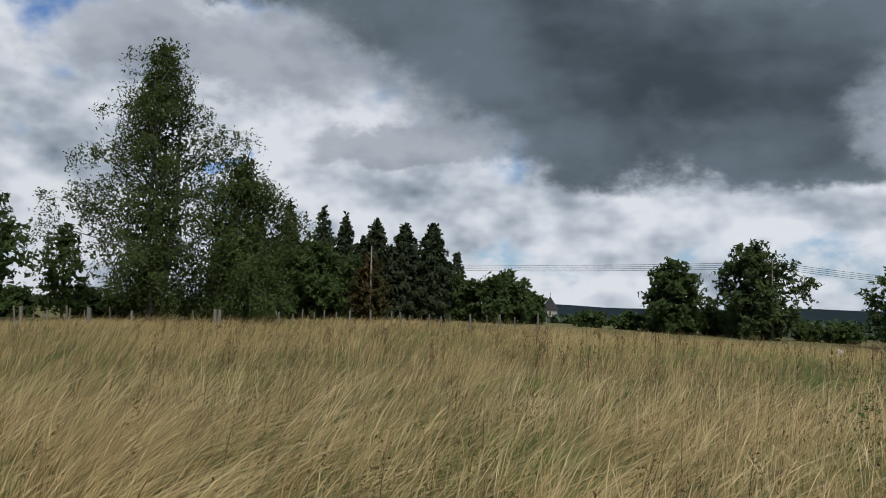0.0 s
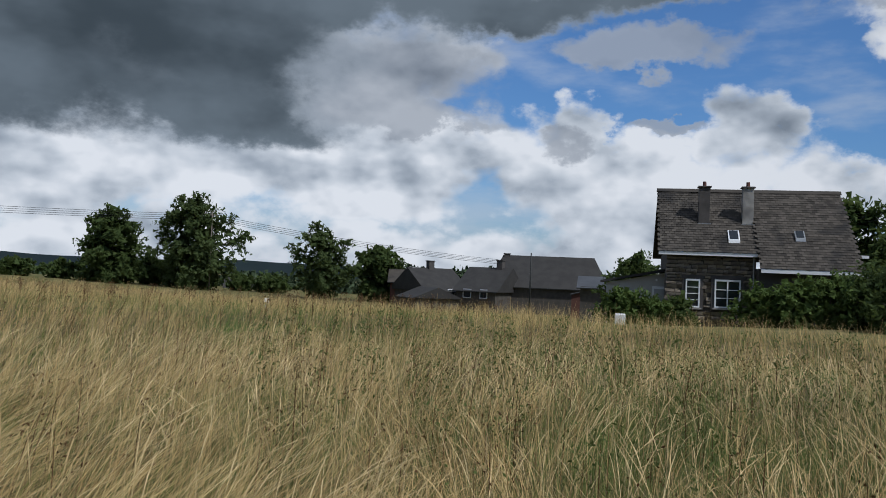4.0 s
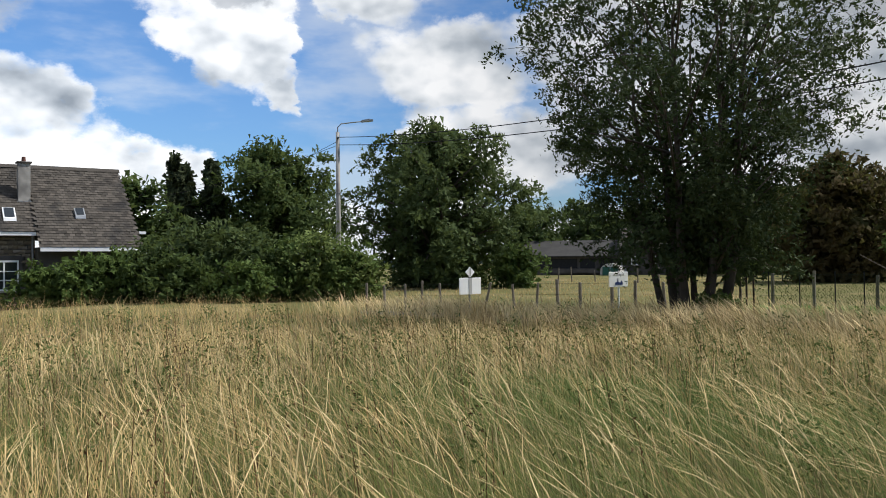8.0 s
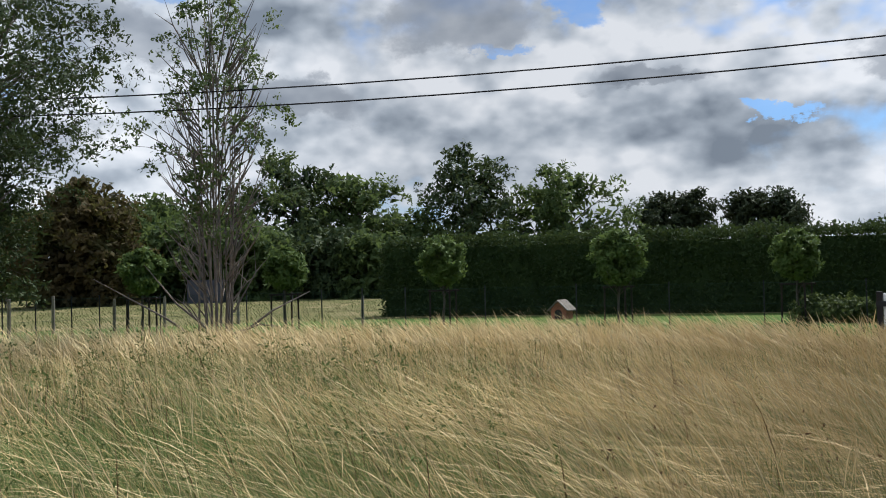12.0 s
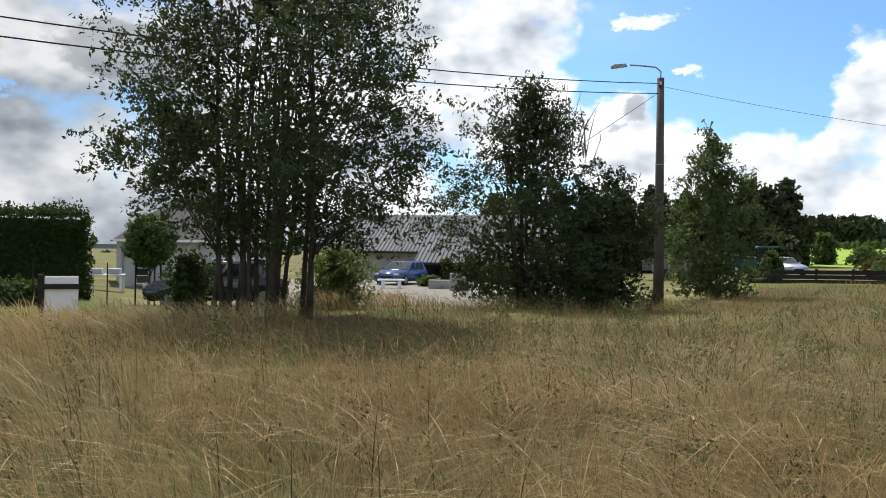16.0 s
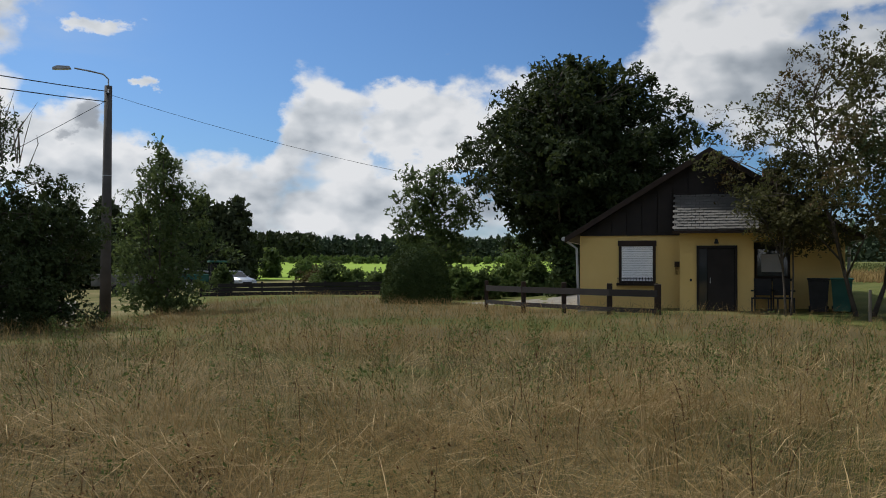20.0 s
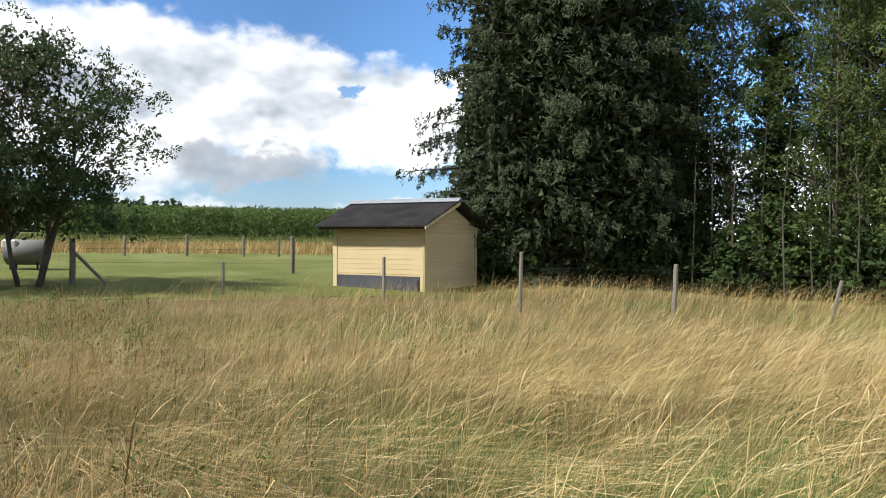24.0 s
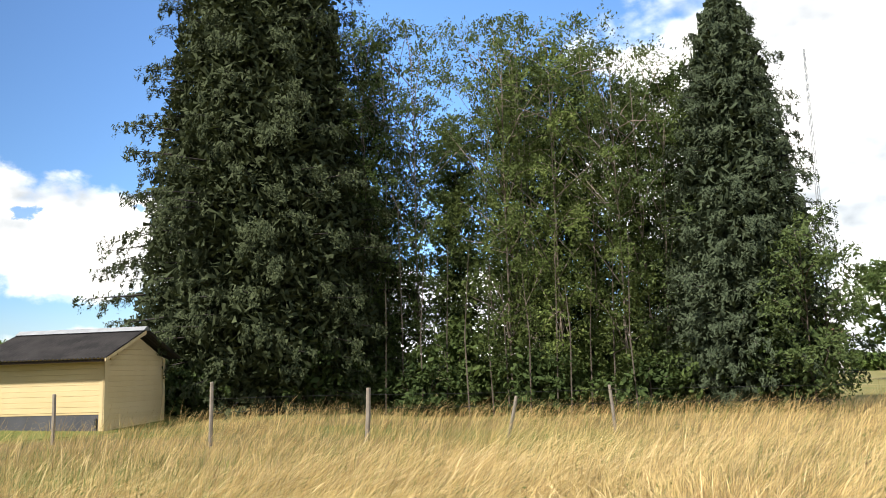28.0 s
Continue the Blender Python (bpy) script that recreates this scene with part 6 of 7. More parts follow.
def barn():
    t = thing("barn", facing(184.5, 58, 14), "rendered barn with a dark ribbed metal roof", "barn")
    z0 = -1.3
    part("wall", boxed(-9.5, 2.2, z0, -2.2, 12, 2.0), "render_beige", t, "beige rendered wall")
    # porch walls toned dark: the overhang's shade is put into their colour
    part("wall", boxed(-2.197, 3.0, z0, 0.9, 12, 2.0), "concrete_dark", t, "recessed wall under the roof overhang, shade put into its colour")
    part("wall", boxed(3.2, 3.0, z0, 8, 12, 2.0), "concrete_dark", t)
    for x in (0.9, 3.2):
        part("pillar", boxed(x - 0.12, 0.4, z0, x + 0.12, 0.65, 1.4), "brown_wood", t)
    def slope(x0, x1, y0, zl, name):
        y1, zt = 7.0, 4.9
        part(name, prism([(y0, zl - 0.08), (y0, zl), (y1, zt), (y1, zt - 0.08)], "x", x0, x1), "roof_metal", t)
        k = (zt - zl) / (y1 - y0)
        n_rib = int((x1 - x0) / 0.3)
        for i in range(n_rib + 1):
            x = x0 + (x1 - x0) * i / n_rib
            part("rib", prism([(y0, zl + 0.005), (y0, zl + 0.065), (y1, zt + 0.065), (y1, zt + 0.005)], "x", x - 0.02, x + 0.02), "slab_grey", t)
        part("gutter", boxed(x0, y0 - 0.1, zl - 0.16, x1, y0 - 0.002, zl - 0.02), "dark_metal", t)
    slope(-10, -2.2, 1.7, 2.05, "roof")
    slope(-2.197, 8.4, 0.0, 1.3, "roof")
    part("roof_back", prism([(7.0, 4.82), (7.0, 4.9), (13, 2.0), (13, 1.92)], "x", -10, 8.4), "roof_metal", t)
    part("soffit", prism([(0.1, 1.1), (3.0, 2.0), (3.0, 1.96), (0.1, 1.06)], "x", -2.19, 8.3), "brown_wood", t)
    part("downpipe", tubed([(-2.28, 2.1, 2.0), (-2.28, 2.1, z0)], 0.05, 6), "zinc", t)
    d = part("door", boxed(-1.4, 2.93, z0, -0.2, 2.99, 0.8), "black_wood", t)
    part("door_handle", boxed(-0.4, 2.88, -0.3, -0.32, 2.92, -0.22), "zinc", d)
    w = thing("garden_wall", facing(186.3, 66), "pale wall seen through the barn's passage", "wall")
    part("wall", boxed(-3.5, 0, -1.2, 3.5, 0.3, 0.8), "render_white", w)


barn()
for az, d, w, h, leaf in ((186.2, 60, 2.4, 1.35, "young"), (184.7, 58, 0.8, 1.6, "rust"), (188.2, 56, 1.6, 1.5, "young"), (183.5, 49, 1.1, 0.55, "bush")):
    bush("yard_shrub", az, d, w, h, "yellow-green shrub in the barn yard", leaf, 80, 0.16, clumps=26)


def bench(az, d):
    t = thing("stone_bench", facing(az, d), "white stone bench in the yard", "bench")
    part("seat", boxed(-0.75, -0.22, 0.42, 0.75, 0.22, 0.52, bevel=0.015), "white", t)
    for x in (-0.45, 0.45):
        part("leg", boxed(x - 0.1, -0.17, 0, x + 0.1, 0.17, 0.42, bevel=0.01), "white", t)


bench(180.9, 46)
for az, w in ((185.2, 0.24), (185.75, 0.2)):
    ob = part("bollard", boxed(-w, -0.2, 0, w, 0.2, 0.95 if w > 0.22 else 0.75, bevel=0.05), "concrete")
    ob.matrix_world = facing(az, 44)
    tagged(ob, "squat grey concrete bollard at the yard entrance", "bollard", "bollards")
ob = part("planter", boxed(-0.6, -0.3, 0, 0.6, 0.3, 0.5, bevel=0.03), "concrete")
ob.matrix_world = facing(184.2, 46)
tagged(ob, "low concrete planter in the yard", "planter")

tree("hawthorn", 190.2, 26, 7.0, 5.2, "dark shrubby hawthorn with dead top branches", "ash_shaded", "bark", "egg", 0.02, 380, 80, 0.11, 0.3, 7, 0.11, dense=0.15, splay=0.16)
tree("hawthorn", 195.2, 26.5, 4.1, 3.0, "low dark hawthorn beside the larger one", "ash_shaded", "bark", "round", 0.02, 120, 110, 0.12, 0.3, 4, 0.08, dense=0.25)
haw = [o for o in bpy.data.objects if o.name == "hawthorn"][0]
for k in range(26):
    x = rr.uniform(0.2, 1.9)
    z = rr.uniform(4.4, 5.2)
    part("dead_twig", tubed([(x, rr.uniform(-0.6, 0.6), z), (x + rr.uniform(-0.1, 0.4), 0, z + 0.8), (x + rr.uniform(-0.2, 0.9), 0, z + rr.uniform(1.0, 1.9))], (0.022, 0.014, 0.004), 4), "grey_bark", haw)
tree("willow", 202.2, 37, 7.0, 3.6, "slender grey-green willow behind the street lamp", "ash", "bark", "egg", 0.05, 150, 90, 0.14, 0.36, 3, 0.1, droop=0.3, dense=0.1)
for i, az in enumerate((188, 190, 192.2, 194.4, 196.5, 198.6, 200.6, 202.6, 204.4, 205.6, 206.7)):
    conifer("spruce", az, 92, 8.2 + (i % 3) * 0.5, 5.2, "dark conifer in the windbreak behind the yard", "needle", 180, 22, 0.42, 0.6, 0.32)


def tractor():
    t = thing("tractor", facing(204.9, 66, -8), "dark green tractor with a front loader", "tractor")
    part("bonnet", boxed(-1.9, -0.4, 0.75, 0.1, 0.4, 1.35, bevel=0.08), "green_paint", t)
    part("chassis", boxed(-1.9, -0.3, 0.45, 1.4, 0.3, 0.8), "black", t)
    cab = part("cab", boxed(0.15, -0.65, 1.1, 1.45, 0.65, 2.2, bevel=0.08), "car_glass", t)
    part("cab_roof", boxed(0.05, -0.72, 2.2, 1.55, 0.72, 2.35, bevel=0.05), "green_paint", cab)
    for x in (0.18, 1.4):
        for y in (-0.64, 0.6):
            part("cab_post", boxed(x - 0.04, y, 1.1, x + 0.04, y + 0.06, 2.2), "black", cab)
    for x, r, w in ((-1.45, 0.5, 0.3), (1.05, 0.8, 0.42)):
        for y in (-0.85, 0.85):
            wheel = part("wheel", tubed([(x, y - w / 2, r), (x, y + w / 2, r)], r, 20), "rubber", t)
            part("rim", tubed([(x, y + (w / 2 + 0.01) * (-1 if y < 0 else 1), r), (x, y + w / 2 * (-1 if y < 0 else 1), r)], r * 0.58, 16), "render_white", wheel)
    for y in (-0.5, 0.5):
        part("loader_arm", tubed([(0.0, y, 1.5), (-1.6, y, 1.7), (-2.7, y, 0.6)], 0.07, 6), "zinc", t)
    part("bucket", prism([(-3.2, 0.15), (-2.7, 0.15), (-2.6, 0.8), (-2.75, 0.8), (-2.85, 0.4)], "y", -0.9, 0.9), "zinc", t)
    part("exhaust", tubed([(-0.6, 0.3, 1.3), (-0.6, 0.3, 2.1)], 0.05, 8), "black", t)
    w = thing("farm_trailer", facing(200.0, 66, 6), "grey steel farm trailer in the yard", "trailer")
    part("body", boxed(-2.4, -1, 0.7, 2.4, 1, 1.55, bevel=0.03), "tank", w)
    for x in (-1.6, -0.4, 0.8, 2.0):
        part("stake", boxed(x - 0.05, -1.06, 0.6, x + 0.05, -1.0, 1.6), "zinc", w)
    for x in (-0.6, 0.6):
        part("wheel", tubed([(x, -1.05, 0.42), (x, -0.75, 0.42)], 0.42, 16), "rubber", w)
    part("drawbar", tubed([(2.4, 0, 0.6), (3.6, 0, 0.5)], 0.06, 6), "zinc", w)


tractor()
car("parked_car", facing(206.6, 70, 60), 4.2, "silver_car", "pale small van parked behind the tractor", True)


def board_fence(points, top, boards, label, name="board_fence", material="black_wood", step=2.2):
    """Posts with rails between listed bearings and distances."""
    t = thing(name, Matrix.Identity(4), label, "fence")
    for (a0, d0), (a1, d1) in zip(points, points[1:]):
        p, q = P(a0, d0), P(a1, d1)
        n_post = max(1, round((q - p).length / step))
        u = (q - p).normalized()
        s = u.cross(Vector((0, 0, 1))) * 0.03
        for i in range(n_post + 1):
            c = p.lerp(q, i / n_post)
            part("post", tubed([c - Vector((0, 0, 0.3)), c + Vector((0, 0, top))], 0.07, 6), material, t)
        for z0, z1 in boards:
            bm = bmesh.new()
            v = [bm.verts.new(c + Vector((0, 0, z)) + o) for o in (s * 2.4, s * 3.8) for c, z in ((p, z0), (q, z0), (q, z1), (p, z1))]
            for f in ((0, 1, 2, 3), (7, 6, 5, 4), (0, 4, 5, 1), (1, 5, 6, 2), (2, 6, 7, 3), (3, 7, 4, 0)):
                bm.faces.new([v[i] for i in f])
            part("rail", bm, material, t)
    return t


board_fence([(204.5, 56), (217, 52)], 0.95, ((0.05, 0.3), (0.34, 0.58), (0.62, 0.86)), "dark close-boarded fence in front of the far meadow")
for az, d, w, h, leaf in ((205.8, 58, 1.0, 2.0, "oak"), (207.4, 100, 2.4, 2.2, "bush"), (209.0, 98, 2.6, 3.2, "oak"), (211.2, 95, 2.4, 1.8, "bush"), (213.0, 60, 2.2, 2.2, "oak"), (212.0, 62, 2.2, 1.6, "rust"), (214.6, 60, 2.2, 1.6, "bush"),
                          (216.2, 58, 1.8, 1.5, "oak"), (221.8, 44, 2.0, 1.7, "bush"), (223.4, 44, 2.0, 1.5, "oak"), (225.2, 46, 2.4, 1.8, "bush"), (227.0, 44, 1.8, 1.6, "oak"), (228.8, 41, 1.6, 2.6, "hedge"), (226.0, 60, 4.0, 3.4, "bush")):
    bush("garden_shrub", az, d, w, h, "leafy shrub in the garden border", leaf, 80, 0.16 if d < 70 else 0.3, clumps=30)


def yew_dome(az, d, w, h):
    """A clipped dome: a solid dark inside under a close skin of short sprays."""
    t = thing("yew_dome", facing(az, d), "large clipped dome-shaped dark yew", "topiary")
    bm = bmesh.new()
    bmesh.ops.create_icosphere(bm, subdivisions=3, radius=1.0)
    for v in bm.verts:
        up_ = max(-0.15, v.co.z)
        v.co = Vector((v.co.x * w * 0.485, v.co.y * w * 0.485, up_ * h * 0.975))
    part("core", bm, "hedge", t, smooth=True)
    n_ = 9000
    d_ = rng.normal(0, 1, (n_, 3))
    d_[:, 2] = np.abs(d_[:, 2])
    d_ /= np.linalg.norm(d_, axis=1)[:, None]
    side = np.sqrt(np.maximum(0, 1 - d_[:, 2] ** 2)) ** 0.75
    flat_ = d_[:, :2] / (np.linalg.norm(d_[:, :2], axis=1)[:, None] + 1e-9) * side[:, None]
    pos = np.stack([flat_[:, 0] * w / 2, flat_[:, 1] * w / 2, d_[:, 2] * h], 1) * (1 + rng.normal(0, 0.018, (n_, 1)))
    mesh_part("foliage", leaf_mesh("foliage", pos, 0.13, 0.0, 0.4, d_ * 0.6), "hedge", t)


yew_dome(218.8, 40, 3.3, 2.75)
tree("ash_tree", 219.9, 52, 8.0, 4.4, "light green young ash tree behind the yew", "ash", "bark", "round", 0.15, 120, 80, 0.2, 0.45, 1, 0.13, dense=0.15)
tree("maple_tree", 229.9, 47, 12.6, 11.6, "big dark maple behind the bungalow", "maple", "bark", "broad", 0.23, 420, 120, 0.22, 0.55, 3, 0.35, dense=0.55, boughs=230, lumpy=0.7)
forest("conifer_wood", 206.5, 211.6, 300, 325, 9.8, 110, "dark conifer plantation across the meadow", "needle", 0.6, 110, 1.5)
forest("mixed_wood", 207, 235, 345, 380, 10.6, 260, "wood of mixed trees across the meadow", "wood", 0.5, 80, 1.8)
forest("hedgerow", 210, 226, 250, 255, 2.2, 60, "low hedgerow in the far meadow", "bush", 0.0, 40, 1.0)
forest("far_wood_north", 236, 262, 210, 250, 10, 160, "dark wood behind the garden", "wood", 0.6, 80, 1.5)


# ---- west: yellow bungalow and garden
def bungalow():
    h = thing("bungalow", facing(238, 28, 0, 0.25), "yellow rendered bungalow with a black boarded gable and slate porch roof", "house")
    part("wall", boxed(-4.0, 0, -0.5, 4.0, 9, 2.5), "stucco", h, "yellow rendered wall")
    g = part("gable", prism([(-4.0, 2.5), (4.0, 2.5), (0.1, 5.1)], "y", 0.02, 9), "black_wood", h, "black stained gable")
    for i in range(17):
        x = -3.9 + i * 0.48
        zt = 2.5 + 2.55 * (1 - abs(x + 0.22 - 0.1) / 4.1) - 0.1
        if zt > 2.75:
            part("board", boxed(x, -0.03, 2.5, x + 0.45, 0.015, zt), "black_wood", g)
    for s in (-1, 1):
        part("roof", prism([(0.1, 5.22), (s * 4.45, 2.42), (s * 4.45, 2.30), (0.1, 5.08)], "y", -0.35, 9.4), "dark_slate", h, "dark slate roof slope")
        part("bargeboard", prism([(0.1, 5.2), (s * 4.45, 2.4), (s * 4.45, 2.22), (0.1, 5.02)], "y", -0.4, -0.355), "brown_wood", h)
        part("gutter", tubed([(s * 4.5, -0.35, 2.36), (s * 4.5, 9.4, 2.36)], 0.07, 8), "grey_paint", h)
        part("downpipe", tubed([(s * 4.45, -0.3, 2.32), (s * 4.1, -0.08, 2.05), (s * 4.02, -0.08, -0.3)], 0.045, 6), "grey_paint", h)
    part("beam", boxed(-4.0, -0.06, 2.46, -0.8, -0.035, 2.56), "black_wood", h)
    # entrance block
    part("porch", boxed(-0.8, -0.9, -0.5, 1.35, -0.003, 2.5), "stucco", h, "yellow rendered entrance block")
    part("porch_roof", prism([(-1.35, 2.5), (-1.35, 2.58), (-0.05, 3.75), (-0.05, 3.62)], "x", -0.95, 1.55), "light_slate", h, "pale slate lean-to porch roof")
    slates("slating", (-0.95, -1.38, 2.585), (2.5, 0, 0), (0, 1.3, 1.17), 13, 11, "light_slate", h, 6)
    part("porch_gutter", boxed(-1.0, -1.45, 2.46, 1.6, -1.36, 2.54), "brown_wood", h)
    part("flashing", boxed(-0.95, -0.12, 3.68, 1.55, -0.03, 3.8), "black_wood", h)
    part("opening", boxed(-0.26, -0.905, 0.0, 0.85, -0.901, 2.06), "black", h)
    d = part("door", boxed(0.02, -0.96, 0.0, 0.8, -0.91, 2.0, bevel=0.01), "black_wood", h, "dark front door")
    part("door_handle", tubed([(0.1, -1.0, 0.95), (0.1, -1.0, 1.12)], 0.015, 6), "zinc", d)
    part("side_light", boxed(-0.24, -0.94, 0.15, 0.0, -0.92, 2.0), "pane", d)
    part("frame", boxed(-0.3, -0.97, 0.0, -0.25, -0.9, 2.1), "black_wood", d)
    part("frame", boxed(0.81, -0.97, 0.0, 0.88, -0.9, 2.1), "black_wood", d)
    part("frame", boxed(-0.3, -0.97, 2.02, 0.88, -0.9, 2.1), "black_wood", d)
    part("porch_lamp", tubed([(0.28, -1.0, 2.16), (0.28, -1.0, 2.3)], [0.07, 0.04], 8), "dark_metal", h)
    part("step", boxed(-0.7, -1.5, -0.4, 1.3, -0.9, -0.04, bevel=0.02), "concrete", h)
    part("bell", boxed(-0.5, -0.92, 1.0, -0.44, -0.9, 1.08), "black", h)
    # wall basket
    b = part("wall_basket", boxed(-0.98, -0.16, 1.45, -0.82, -0.02, 1.62), "brown_wood", h, "hanging wall basket with dried flowers")
    for k in range(4):
        part("dried_stem", tubed([(-0.95 + k * 0.035, -0.14, 1.46), (-0.96 + k * 0.04, -0.17, 1.2)], 0.008, 4), "dock", b)
    # shuttered window
    w = part("window", boxed(-2.72, -0.03, 0.92, -1.58, 0.0, 2.26), "brown_wood", h, "window with a lowered white roller shutter")
    part("lintel_box", boxed(-2.76, -0.1, 2.12, -1.54, -0.03, 2.3, bevel=0.01), "brown_wood", w)
    for i in range(20):
        z = 0.99 + i * 0.0565
        part("shutter_slat", boxed(-2.64, -0.055, z, -1.66, -0.03, z + 0.05), "white", w)
    for x in (-2.73, -1.65):
        part("guide_rail", boxed(x, -0.07, 0.94, x + 0.085, -0.03, 2.12), "brown_wood", w)
    part("sill", boxed(-2.8, -0.2, 0.84, -1.5, 0.0, 0.92), "brown_wood", w)
    part("planter_rail", boxed(-2.76, -0.26, 1.06, -1.56, -0.24, 1.08), "dark_metal", w)
    for i in range(13):
        x = -2.74 + i * 0.0965
        part("baluster", boxed(x - 0.008, -0.26, 0.88, x + 0.008, -0.245, 1.11), "dark_metal", w)
    # living-room window
    w2 = part("window", boxed(1.42, -0.03, 1.1, 2.45, 0.0, 2.2), "brown_wood", h, "dark-framed window with a net curtain")
    part("pane", boxed(1.5, -0.045, 1.17, 2.37, -0.033, 2.0), "pane", w2)
    part("lintel_box", boxed(1.4, -0.1, 2.02, 2.48, -0.03, 2.22), "black_wood", w2)
    part("net_curtain", boxed(1.62, -0.05, 1.3, 2.2, -0.047, 1.85), "grey_paint", w2)
    part("sill", boxed(1.38, -0.16, 1.02, 2.5, 0.0, 1.1), "brown_wood", w2)
    part("chimney", boxed(1.9, 3.2, 3.3, 2.5, 3.8, 4.9), "brick", h)
    part("plinth", boxed(-4.03, -0.03, -0.5, -0.8, -0.002, 0.02), "concrete", h)


bungalow()


def garden_fence():
    t = thing("rail_fence", Matrix.Identity(4), "dark brown post-and-rail fence in front of the bungalow", "fence")
    line = [(234.9, 25.6), (231.8, 26.4), (228.8, 28), (226.1, 29.5), (223.6, 32)]
    for (az, d), w in zip(line, (0.1, 0.085, 0.08, 0.08, 0.07)):
        p = P(az, d, 0)
        q = part("post", boxed(-w, -w, P(az, d).z - 0.3, w, w, 1.18, bevel=0.012), "brown_wood", t)
        q.matrix_world = Matrix.Translation(p) @ pose(0, 0, 0, 0, 0, -az)
    for (a0, d0), (a1, d1) in zip(line, line[1:]):
        for z0, z1 in ((0.80, 1.0), (0.32, 0.46)):
            p, q = P(a0, d0 - 0.12, 0), P(a1, d1 - 0.12, 0)
            bm = bmesh.new()
            u = (q - p).normalized().cross(Vector((0, 0, 1))) * 0.025
            v = [bm.verts.new(c + Vector((0, 0, z)) + o) for o in (u, -u) for c, z in ((p, z0), (q, z0), (q, z1), (p, z1))]
            for f in ((0, 1, 2, 3), (7, 6, 5, 4), (0, 4, 5, 1), (1, 5, 6, 2), (2, 6, 7, 3), (3, 7, 4, 0)):
                bm.faces.new([v[i] for i in f])
            part("rail", bm, "black_wood", t)


garden_fence()


def wheelie_bin(az, d, material, label):
    t = thing("wheelie_bin", facing(az, d), label, "waste bin", "waste bins")
    bm = bmesh.new()
    a = [bm.verts.new(c) for c in ((-0.22, -0.24, 0.05), (0.22, -0.24, 0.05), (0.22, 0.24, 0.05), (-0.22, 0.24, 0.05))]
    b = [bm.verts.new(c) for c in ((-0.28, -0.32, 0.95), (0.28, -0.32, 0.95), (0.28, 0.32, 0.95), (-0.28, 0.32, 0.95))]
    bm.faces.new(a[::-1])
    bm.faces.new(b)
    for i in range(4):
        bm.faces.new((a[i], a[(i + 1) % 4], b[(i + 1) % 4], b[i]))
    part("body", bm, material, t)
    part("lid", boxed(-0.31, -0.36, 0.955, 0.31, 0.34, 1.02, bevel=0.02), material, t)
    part("handle", tubed([(-0.2, 0.38, 0.95), (0.2, 0.38, 0.95)], 0.02, 6), "black", t)
    for x in (-0.24, 0.24):
        part("wheel", tubed([(x - 0.03, 0.24, 0.1), (x + 0.03, 0.24, 0.1)], 0.1, 10), "rubber", t)


wheelie_bin(244.6, 27, "black", "black wheeled waste bin by the bungalow")
wheelie_bin(245.9, 27.2, "green_paint", "dark teal wheeled waste bin by the bungalow")


def garden_chair(az, d, turn):
    t = thing("garden_chair", facing(az, d, turn), "black garden chair in front of the bungalow", "chair", "garden chairs")
    part("seat", boxed(-0.25, -0.25, 0.4, 0.25, 0.25, 0.44), "black", t)
    part("backrest", boxed(-0.25, 0.22, 0.5, 0.25, 0.26, 1.0, bevel=0.01), "black", t)
    for x in (-0.23, 0.23):
        for y in (-0.23, 0.23):
            part("leg", boxed(x - 0.02, y - 0.02, 0, x + 0.02, y + 0.02, 0.4 if y < 0 else 0.5), "black", t)
        part("armrest", boxed(x - 0.03, -0.25, 0.62, x + 0.03, 0.25, 0.66), "black", t)


garden_chair(241.3, 26.8, 10)
garden_chair(242.6, 26.9, -15)
tree("cherry_tree", 247.2, 26, 7.6, 6.6, "old cherry tree with sparse dull rusty-green leaves", "cherry", "bark", "broad", 0.3, 360, 72, 0.11, 0.3, 2, 0.12, dense=0.06)
tree("cherry_tree", 253.6, 26, 7.2, 5.6, "old cherry tree with dull green and rusty leaves", "ash_shaded", "bark", "round", 0.28, 340, 84, 0.11, 0.3, 3, 0.12, dense=0.1)
tree("climbing_shrub", 242.9, 25.9, 4.9, 1.7, "rusty-leaved shrub against the bungalow corner", "cherry", "bark", "round", 0.42, 90, 70, 0.09, 0.26, 2, 0.06, dense=0.2)
bush("garden_shrub", 251.0, 70, 3.0, 2.6, "pale flowering shrub behind the garden", "ash", 70, 0.25, clumps=26)


def fuel_tank():
    t = thing("fuel_tank", facing(253.3, 33, 20), "grey cylindrical metal tank on legs in the garden", "tank")
    part("drum", tubed([(-0.72, 0, 0.62), (-0.62, 0, 0.62), (0.62, 0, 0.62), (0.72, 0, 0.62)], [0.3, 0.45, 0.45, 0.3], 18), "tank", t, smooth=True)
    for x in (-0.45, 0.45):
        for y in (-0.25, 0.25):
            part("leg", boxed(x - 0.03, y - 0.03, -0.1, x + 0.03, y + 0.03, 0.35), "dark_metal", t)
    part("cover", boxed(-0.72, -0.42, 0.72, -0.2, 0.1, 1.06, bevel=0.06), "render_white", t, "white plastic sheet over one end")


